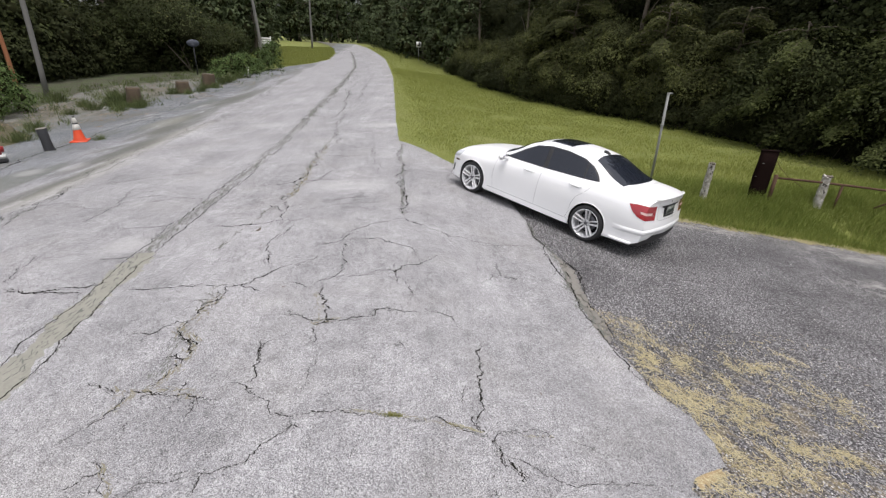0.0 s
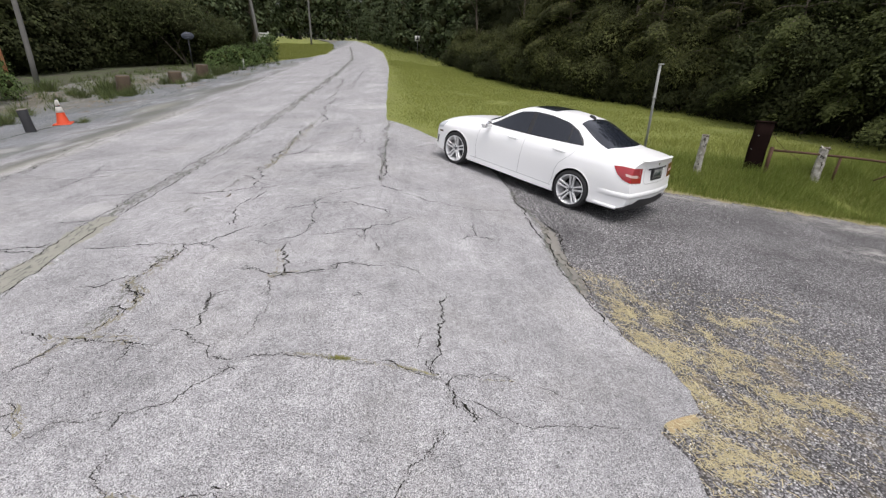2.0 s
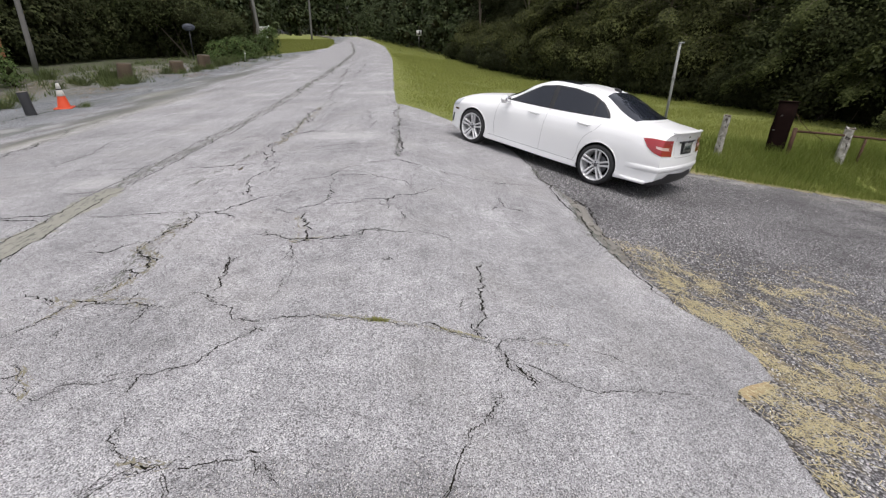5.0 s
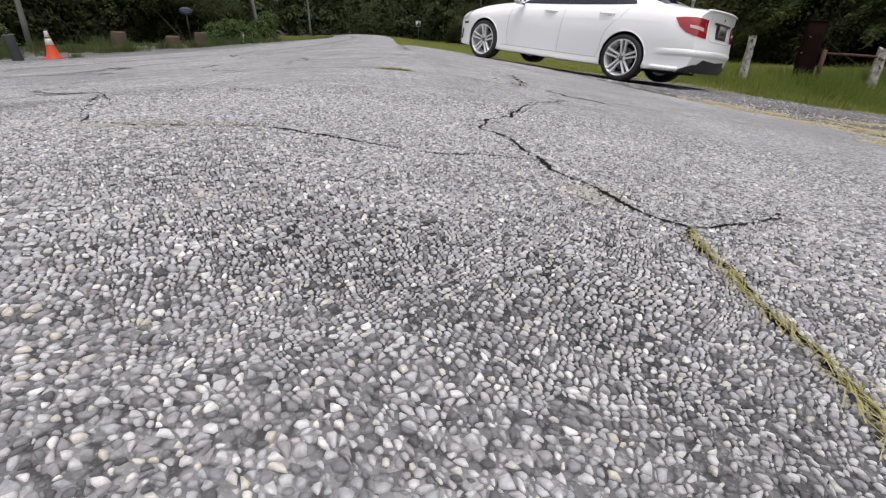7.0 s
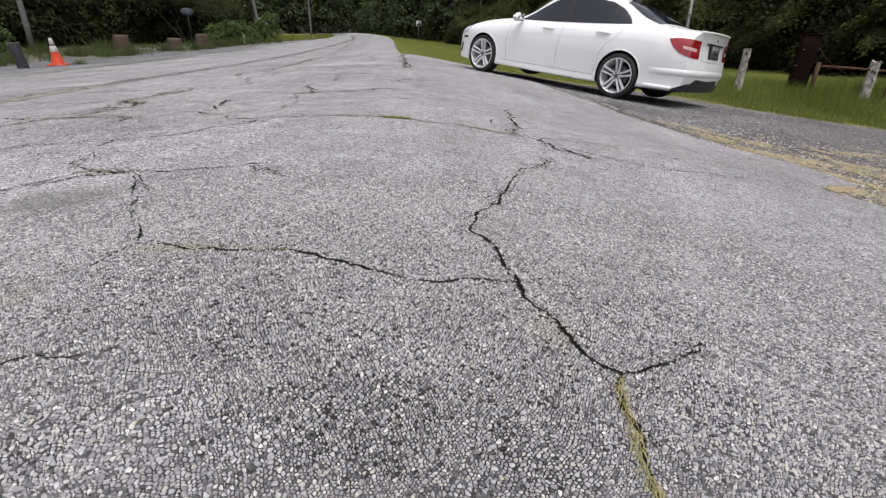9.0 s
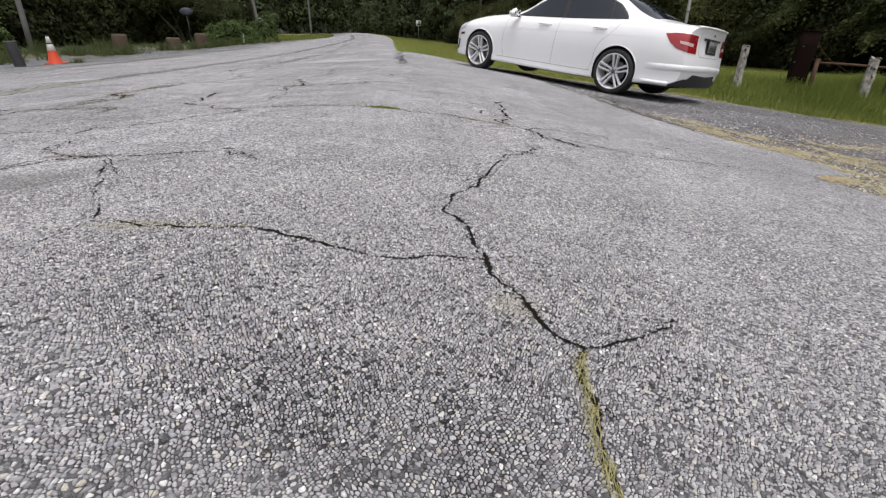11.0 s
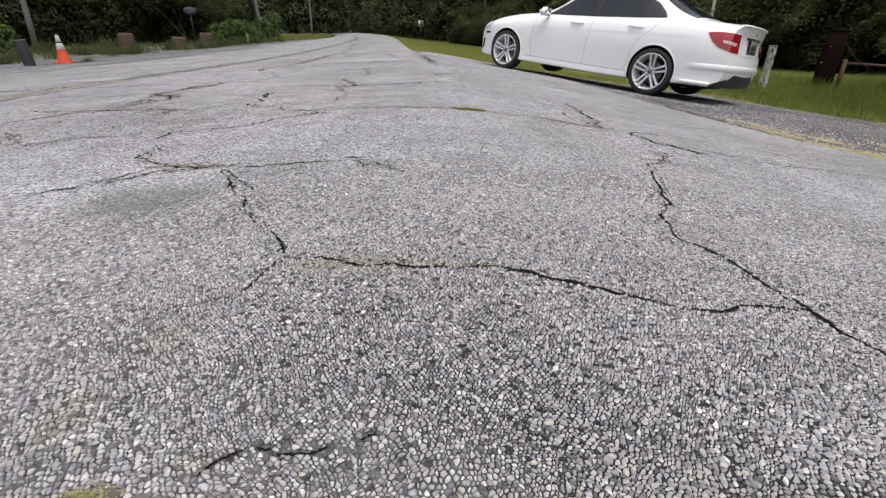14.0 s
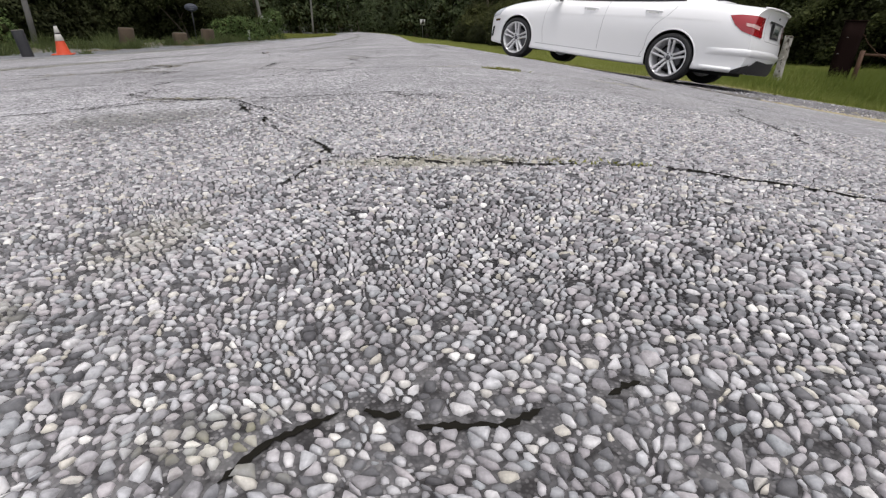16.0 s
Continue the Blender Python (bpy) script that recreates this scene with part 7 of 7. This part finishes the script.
def straw_on_shoulder():
    rng = np.random.default_rng(21)
    xs, ys, an = [], [], []
    mats = ((2.40, 4.44), (2.27, 3.98), (2.66, 4.10), (2.33, 4.75), (2.27, 3.70), (3.48, 4.06), (4.0, 4.32), (2.98, 3.62), (3.07, 3.40), (4.0, 3.73), (4.1, 3.5), (2.58, 3.25), (2.9, 3.09), (3.24, 2.92),
            (2.49, 2.84), (2.5, 3.48), (2.43, 2.47), (2.9, 2.6), (2.10, 2.45), (2.02, 2.56), (3.5, 2.88), (2.3, 2.9), (2.35, 2.15), (2.2, 1.85), (2.65, 2.2), (2.4, 3.2), (2.2, 3.4))
    for k in range(112):
        cx, cy = mats[k % len(mats)]
        x, y = cx + rng.normal() * 0.13, cy + rng.normal() * 0.10
        th = -0.75 + 0.35 * rng.normal()
        m = int(rng.uniform(12, 80))
        u, v = rng.normal(size=m) * rng.uniform(0.06, 0.17), rng.normal(size=m) * rng.uniform(0.025, 0.075)
        xs.append(x + u * math.cos(th) - v * math.sin(th))
        ys.append(y + u * math.sin(th) + v * math.cos(th))
        an.append(th + rng.normal(size=m) * 0.8)
    sx, sy = rng.uniform(1.9, 5.4, 1500), rng.uniform(1.8, 5.0, 1500)
    some = rng.random(1500) < np.clip(1.2 - 0.55 * np.abs(sx - 2.3 - 0.15 * sy), 0.05, 1) * (0.35 + 0.65 * (np.sin(3.1 * sx - 2 * sy) * np.sin(2.3 * sx + 4.1 * sy) > 0))
    xs.append(sx[some])
    ys.append(sy[some])
    an.append(-0.6 + 0.9 * rng.normal(size=some.sum()))
    x, y, a = np.concatenate(xs), np.concatenate(ys), np.concatenate(an)
    keep = x > paved_right(y) - 0.015
    x, y, a = x[keep], y[keep], a[keep]
    n = len(x)
    strands("dry_straw", x, y, a, rng.uniform(0.025, 0.09, n), rng.uniform(0.0025, 0.0065, n), STRAW, "dry tan pine straw matted on the dark shoulder", 22, lift=-0.010)


def straw_in_cracks():
    rng = np.random.default_rng(23)
    runs = [([(0.09, 0.50), (0.07, 0.45), (0.065, 0.39), (0.05, 0.33), (0.05, 0.25), (0.03, 0.17), (0.02, 0.06)], 280, 0.009, 0.02),
            ([(-0.93, 0.405), (-0.90, 0.43), (-0.88, 0.436), (-0.855, 0.424)], 150, 0.009, 0.014),
            ([(-0.775, 0.875), (-0.59, 0.85)], 22, 0.008, 0.012),
            ([(0.12, 2.71), (0.30, 2.65)], 60, 0.012, 0.03), ([(0.02, 2.72), (0.20, 2.68)], 90, 0.016, 0.022), ([(0.6, 2.66), (0.9, 2.69)], 30, 0.012, 0.03), ([(-0.75, 2.79), (-0.5, 2.75)], 40, 0.01, 0.02)]
    xs, ys, an, ln = [], [], [], []
    for pts, m, spread, size in runs:
        p = np.array(pts)
        d = np.concatenate([[0], np.cumsum(np.linalg.norm(np.diff(p, axis=0), axis=1))])
        t = rng.uniform(0, d[-1], m)
        x, y = np.interp(t, d, p[:, 0]), np.interp(t, d, p[:, 1])
        tx, ty = np.interp(t, d, np.gradient(p[:, 0], d)), np.interp(t, d, np.gradient(p[:, 1], d))
        xs.append(x + rng.normal(size=m) * spread * 0.5)
        ys.append(y + rng.normal(size=m) * spread * 0.5)
        an.append(np.arctan2(ty, tx) + rng.normal(size=m) * 0.45)
        ln.append(size * rng.uniform(0.6, 1.9, m))
    x, y, a, l = (np.concatenate(v) for v in (xs, ys, an, ln))
    strands("crack_straw", x, y, a, l, rng.uniform(0.0004, 0.0011, len(x)), OLDSTRAW, "dry straw caught in a pavement crack", 24, lift=0.0025, rise=0.007)
    m = 420
    x, y = -0.41 + rng.normal(size=m) * 0.042, 2.745 + rng.normal(size=m) * 0.013
    blades("crack_weed", x, y, rng.uniform(0.004, 0.016, m), rng.uniform(0.003, 0.006, m), MOSS, "small green tuft growing in a crack", "weeds", 25, 0.8, lift=0.0)
    m = 50
    x, y = rng.uniform(-0.62, -0.50, m), 0.853 + rng.normal(size=m) * 0.004
    blades("crack_moss", x, y, rng.uniform(0.002, 0.006, m), rng.uniform(0.002, 0.004, m), MOSS, "thin moss in a pavement crack", "moss", 26, 0.8, lift=0.001)


def clay_pocket():
    rng = np.random.default_rng(27)
    bm = bmesh.new()
    ring, mid = [], (2.06, 2.51)
    for i in range(36):
        a = 2 * math.pi * i / 36
        r = 0.135 * (1 + 0.26 * math.sin(3 * a + 1) + 0.18 * rng.normal())
        x, y = mid[0] + r * 1.1 * math.cos(a), mid[1] + r * math.sin(a)
        ring.append(bm.verts.new((x, y, on_land(x, y, -0.009))))
    c = bm.verts.new((mid[0], mid[1], on_land(*mid, -0.002)))
    for i in range(36):
        bm.faces.new((c, ring[i], ring[(i + 1) % 36]))
    tagged(part("clay_patch", bm, plain("ochre_clay", (0.33, 0.25, 0.14), 0.95, vary=0.9, scale=26, relief=0.9)), "bare ochre clay at the broken paving edge", "clay", kind="stuff")


def dead_leaf(x, y, size, seed):
    rng = np.random.default_rng(seed)
    bm = bmesh.new()
    t = rng.uniform(0, 6.28)
    low, high = [], []
    for k in range(7):
        u = k / 6 * 2 - 1
        w = 0.32 * (1 - u * u) + 0.02
        for s, store in ((-1, low), (1, high)):
            px, py = u * size, s * w * size
            qx, qy = x + px * math.cos(t) - py * math.sin(t), y + px * math.sin(t) + py * math.cos(t)
            store.append(bm.verts.new((qx, qy, on_land(qx, qy, 0.006 + size * 0.2 * (abs(u) ** 2 + 0.3 * rng.random())))))
    for k in range(6):
        bm.faces.new((low[k], low[k + 1], high[k + 1], high[k]))
    tagged(part("dead_leaf", bm, BARK), "curled dead brown leaf on the asphalt", "leaf", "dead leaves on the road")


def aggregate():
    """The chips that stand out of the worn asphalt round the camera, packed like broken paving: fine close by, simpler further out."""
    x0, x1, y0, y1, cell = -1.75, 1.15, 0.04, 1.75, 0.0012
    taken = np.zeros((int((x1 - x0) / cell) + 40, int((y1 - y0) / cell) + 40), bool)
    for q, w in CRACK_RUNS:
        near = (q[:, 0] > x0) & (q[:, 0] < x1) & (q[:, 1] > y0) & (q[:, 1] < y1)
        for (cx, cy), cw in zip(q[near], w[near]):
            r = 0.36 * cw + 0.0004
            i0, i1 = int((cx - r - x0) / cell) + 20, int((cx + r - x0) / cell) + 21
            j0, j1 = int((cy - r - y0) / cell) + 20, int((cy + r - y0) / cell) + 21
            taken[max(0, i0):i1, max(0, j0):j1] = True

    def is_close(x, y):
        return (((x + 0.74) / 0.32) ** 2 + ((y - 0.58) / 0.23) ** 2 < 1) | (((x + 0.2) / 0.36) ** 2 + ((y - 0.25) / 0.21) ** 2 < 1)

    pitch = 0.0051
    for fine in (True, False):
        rng = np.random.default_rng(31)
        cols, rows = int((x1 - x0) / pitch), int((y1 - y0) / (pitch * 0.87))
        odd = (np.arange(rows) % 2)[:, None]
        P = np.stack(np.broadcast_arrays(x0 + (np.arange(cols)[None] + 0.5 * odd) * pitch, y0 + np.arange(rows)[:, None] * pitch * 0.87), 2)
        for swing, wave, k in ((3.2, 21.0, 0.3), (1.1, 57.0, 1.9), (0.32, 160.0, 4.1)):
            u, v = P[..., 0] * wave, P[..., 1] * wave
            P = P + np.stack([np.sin(v + 1.7 * np.sin(u * 0.6 + k)), np.sin(u + 1.7 * np.sin(v * 0.7 - k))], 2) * pitch * swing * 0.45
        P = P + rng.normal(size=P.shape) * pitch * 0.29
        W = np.exp(rng.normal(size=(rows, cols)) * 0.80)
        I, J = (v.ravel() for v in np.meshgrid(np.arange(1, rows - 1), np.arange(1, cols - 1), indexing="ij"))
        o = I % 2
        around = [(I, J + 1), (I + 1, J + o), (I + 1, J - 1 + o), (I, J - 1), (I - 1, J - 1 + o), (I - 1, J + o)]
        c, cw = P[I, J], W[I, J][:, None]
        ring = []
        for k in range(6):
            a, b = around[k], around[(k + 1) % 6]
            wa, wb = W[a][:, None], W[b][:, None]
            ring.append((c * cw + P[a] * wa + P[b] * wb) / (cw + wa + wb))
        ring = np.stack(ring, 1)
        mid = ring.mean(1)
        x, y = mid[:, 0], mid[:, 1]
        far = np.hypot((x + 0.25) / 1.35, (y - 0.72) / 0.92)
        worn = np.sin(x * 61 + 3 * np.sin(y * 37)) * np.sin(y * 83 + 2 * np.sin(x * 47)) + 0.6 * np.sin(x * 190 + y * 70) * np.sin(y * 210)
        keep = (rng.random(len(x)) < np.clip((1.04 - far) / 0.46, 0, 1)) & (rng.random(len(x)) > 0.035 + 0.15 * np.clip(worn - 0.25, 0, 1)) & (is_close(x, y) == fine)
        size = np.linalg.norm(ring - mid[:, None], axis=2).mean(1)
        for f, turn in ((0.0, 0), (0.25, 0), (0.25, 1), (0.25, 2), (0.25, 3), (0.25, 4), (0.25, 5)):
            at = mid + f * (ring[:, turn] - mid)
            keep &= ~taken[np.clip(((at[:, 0] - x0) / cell).astype(int) + 20, 0, taken.shape[0] - 1), np.clip(((at[:, 1] - y0) / cell).astype(int) + 20, 0, taken.shape[1] - 1)]
        stone_field(mid[keep], (ring - mid[:, None])[keep], size[keep], fine, rng)


def stone_field(mid, ring, size, fine, rng):
    """Chips with six uneven sides and worn, tilted tops, as one piece."""
    n = len(mid)
    ring = ring * rng.uniform(0.67, 0.98, (n, 1, 1)) * (0.91 if fine else 1.0) * rng.uniform(0.74, 1.08, (n, 6, 1))
    z = land(mid[:, 0], mid[:, 1])[:, None]
    high = size[:, None] * rng.uniform(0.22, 0.50, (n, 1)) + 0.0003
    tilt = rng.normal(size=(n, 2)) * 0.15
    slope = lambda q: (q * tilt[:, None]).sum(2)
    layer = lambda f, lift: np.concatenate([mid[:, None] + ring * f, (z + lift + slope(ring * f))[:, :, None]], 2)
    base = np.arange(n)[:, None]
    if fine:
        co = np.concatenate([layer(1.0, -0.0012), layer(0.98, high * 0.30), layer(0.70, high * rng.uniform(0.82, 1.08, (n, 6)))], 1)
        faces = [base * 18 + np.array([[6 * r + i, 6 * r + (i + 1) % 6, 6 * r + 6 + (i + 1) % 6, 6 * r + 6 + i]]) for r in range(2) for i in range(6)]
        faces += [base * 18 + np.array([[12, 13, 14, 15]]), base * 18 + np.array([[12, 15, 16, 17]])]
    else:
        co = np.concatenate([layer(1.0, -0.0010), layer(0.76, high * rng.uniform(0.82, 1.08, (n, 6)))], 1)
        faces = [base * 12 + np.array([[i, (i + 1) % 6, 6 + (i + 1) % 6, 6 + i]]) for i in range(6)]
        faces += [base * 12 + np.array([[6, 7, 8, 9]]), base * 12 + np.array([[6, 9, 10, 11]])]
    if fine:
        # the chips that lie closest to the camera's lowest stretches are pieces of their own
        near = np.minimum(np.hypot((mid[:, 0] + 0.74) / 3.0, mid[:, 1] - 0.47), np.hypot((mid[:, 0] + 0.20) / 3.0, mid[:, 1] - 0.135))
        own = np.argsort(near)[:300]
        shape = np.concatenate([f - base * 18 for f in faces], 0).reshape(14, n, 4)[:, 0]
        for i in own:
            chip = part("stone_chip", quick_mesh("stone_chip", co[i] - co[i].mean(0), shape, CHIP), None, ROAD)
            chip.location = co[i].mean(0)
        rest = np.setdiff1d(np.arange(n), own)
        co, base = co[rest], np.arange(len(rest))[:, None]
        faces = [base * 18 + f[None] for f in shape]
    ob = new("aggregate", quick_mesh("aggregate", co.reshape(-1, 3), np.concatenate(faces), CHIPS))
    tagged(ob, "pale grey stone chips bedded in worn asphalt", "stones", kind="stuff")


def earth_edge():
    """Dry earth and thatch where the shoulder meets the grass."""
    ys, xs = zip(*GRAVEL_RIGHT[2:])
    x = np.arange(1.6, 13.0, 0.03)
    mid = np.interp(x, xs[::-1], ys[::-1])
    near = mid - 0.05 - 0.16 * np.abs(np.sin(2.1 * x) * np.sin(5.3 * x + 1)) - 0.06 * np.abs(np.sin(17 * x))
    rows = []
    for f in np.linspace(0, 1, 6):
        y = near + (mid + 0.12 - near) * f
        rows.append(np.stack([x, y, land(x, y) - 0.010], 1))
    ob = new("earth_edge", quick_mesh("earth_edge", np.concatenate(rows), grid_faces(6, len(x)), EARTH))
    tagged(ob, "strip of dry earth between shoulder and grass", "ground", kind="structure")
    rng = np.random.default_rng(28)
    n = 4200
    x = rng.uniform(1.6, 12.5, n)
    x = x[rng.random(n) < 0.15 + 0.85 * (np.sin(2.7 * x) * np.sin(1.3 * x + 1) > 0.1)]
    n = len(x)
    y = np.interp(x, xs[::-1], ys[::-1]) + rng.normal(size=n) * (0.07 + 0.13 * np.abs(np.sin(1.9 * x) * np.sin(4.7 * x)))
    strands("dry_thatch", x, y, rng.uniform(0, math.pi, n), rng.uniform(0.03, 0.12, n), rng.uniform(0.004, 0.009, n), OLDSTRAW, "dry tan thatch along the grass edge", 29, lift=-0.004, rise=0.03)


def loose_gravel():
    """Chips of stone lying loose on the dark shoulder."""
    rng = np.random.default_rng(81)
    n = 9000
    y = 1.6 + 8.0 * rng.random(n) ** 1.3
    x = paved_right(y) + 0.03 + (0.3 + 6.0 * rng.random(n)) * rng.random(n)
    keep = (x < gravel_right(y) - 0.1) & (np.sin(x * 2.1 + y) * np.sin(1.7 * y - x) + rng.normal(size=n) * 0.5 > -0.2)
    x, y = x[keep], y[keep]
    n = len(x)
    r = rng.uniform(0.004, 0.011, n)
    turn = rng.uniform(0, 2 * math.pi, n)
    z = land(x, y) - 0.014
    co = np.zeros((n, 8, 3))
    for i in range(4):
        a = turn + i * math.pi / 2 + rng.normal(size=n) * 0.25
        q = r * rng.uniform(0.7, 1.3, n)
        co[:, i] = np.stack([x + q * np.cos(a), y + q * np.sin(a), z - 0.002], 1)
        co[:, 4 + i] = np.stack([x + 0.6 * q * np.cos(a), y + 0.6 * q * np.sin(a), z + r * rng.uniform(0.35, 0.9, n)], 1)
    base = np.arange(n)[:, None] * 8
    faces = [base + np.array([[i, (i + 1) % 4, 4 + (i + 1) % 4, 4 + i]]) for i in range(4)] + [base + np.array([[4, 5, 6, 7]])]
    ob = new("loose_gravel", quick_mesh("loose_gravel", co.reshape(-1, 3), np.concatenate(faces), CHIPS))
    tagged(ob, "loose grey stone chips on the dark shoulder", "gravel", kind="stuff")


def lot_litter():
    """Dry stalks and crumbs of paving blown together on the old lot round the stumps."""
    rng = np.random.default_rng(71)
    n = 5200
    x, y = rng.uniform(-17.5, -11.6, n), rng.uniform(13.5, 40, n)
    heap = np.sin(1.7 * x + 0.8) * np.sin(0.9 * y + 0.5 * x) + 0.5 * np.sin(4.3 * x - 2.1 * y)
    keep = heap > 0.35
    x, y = x[keep], y[keep]
    n = len(x)
    strands("lot_straw", x, y, rng.uniform(0, math.pi, n), rng.uniform(0.06, 0.25, n), rng.uniform(0.01, 0.025, n), LITTER, "dry brown stalks and leaves on the old lot", 72, lift=0.003, rise=0.04)


def broken_shelf():
    """Dusty trough between the broken paving edge and the dark shoulder."""
    ys = np.arange(4.25, 6.75, 0.02)
    right = lambda y: float(np.interp(y, (4.25, 4.33, 4.76, 5.17, 5.53, 6.14, 6.41, 6.75), (1.91, 1.97, 1.98, 1.95, 1.97, 2.04, 1.95, 1.85))) + 0.012 * math.sin(37 * y) + 0.01 * math.sin(83 * y)
    ob = strip("broken_shelf", ys, lambda y: float(paved_right(y)) - 0.03, right, 5, -0.0075, SHELF, 0.02)
    tagged(ob, "dusty pale trough along the broken paving edge", "ground", kind="structure")
    rng = np.random.default_rng(61)
    for _ in range(16):
        y = rng.uniform(4.2, 6.9)
        x = float(paved_right(y)) + rng.uniform(0.0, 0.16)
        r = rng.uniform(0.02, 0.06)
        bm = bmesh.new()
        top, low = [], []
        for i in range(7):
            a = 2 * math.pi * i / 7 + rng.normal() * 0.2
            q = r * rng.uniform(0.6, 1.3)
            top.append(bm.verts.new((x + 0.85 * q * math.cos(a), y + 1.2 * q * math.sin(a), on_land(x, y, 0.010 + 0.004 * rng.normal()))))
            low.append(bm.verts.new((x + q * math.cos(a), y + 1.4 * q * math.sin(a), on_land(x, y, -0.014))))
        bm.faces.new(top)
        for i in range(7):
            bm.faces.new((low[i], low[(i + 1) % 7], top[(i + 1) % 7], top[i]))
        bmesh.ops.recalc_face_normals(bm, faces=bm.faces[:])
        tagged(part("asphalt_chunk", bm, SHELF, smooth=False), "broken chunk of pale asphalt at the paving edge", "rubble", "broken paving chunks")



earth_edge()
loose_gravel()
lot_litter()
broken_shelf()
straw_on_shoulder()
straw_in_cracks()
clay_pocket()
for k, (x, y, s) in enumerate(((-2.84, 6.8, 0.09), (-1.9, 4.9, 0.03), (0.9, 3.2, 0.02), (3.1, 3.9, 0.03), (-2.2, 7.4, 0.03), (-3.0, 8.6, 0.035), (-0.9, 9.9, 0.04), (-2.6, 6.2, 0.03), (-1.2, 6.9, 0.025), (-0.862, 0.432, 0.009))):
    dead_leaf(x, y, s, 40 + k)
aggregate()
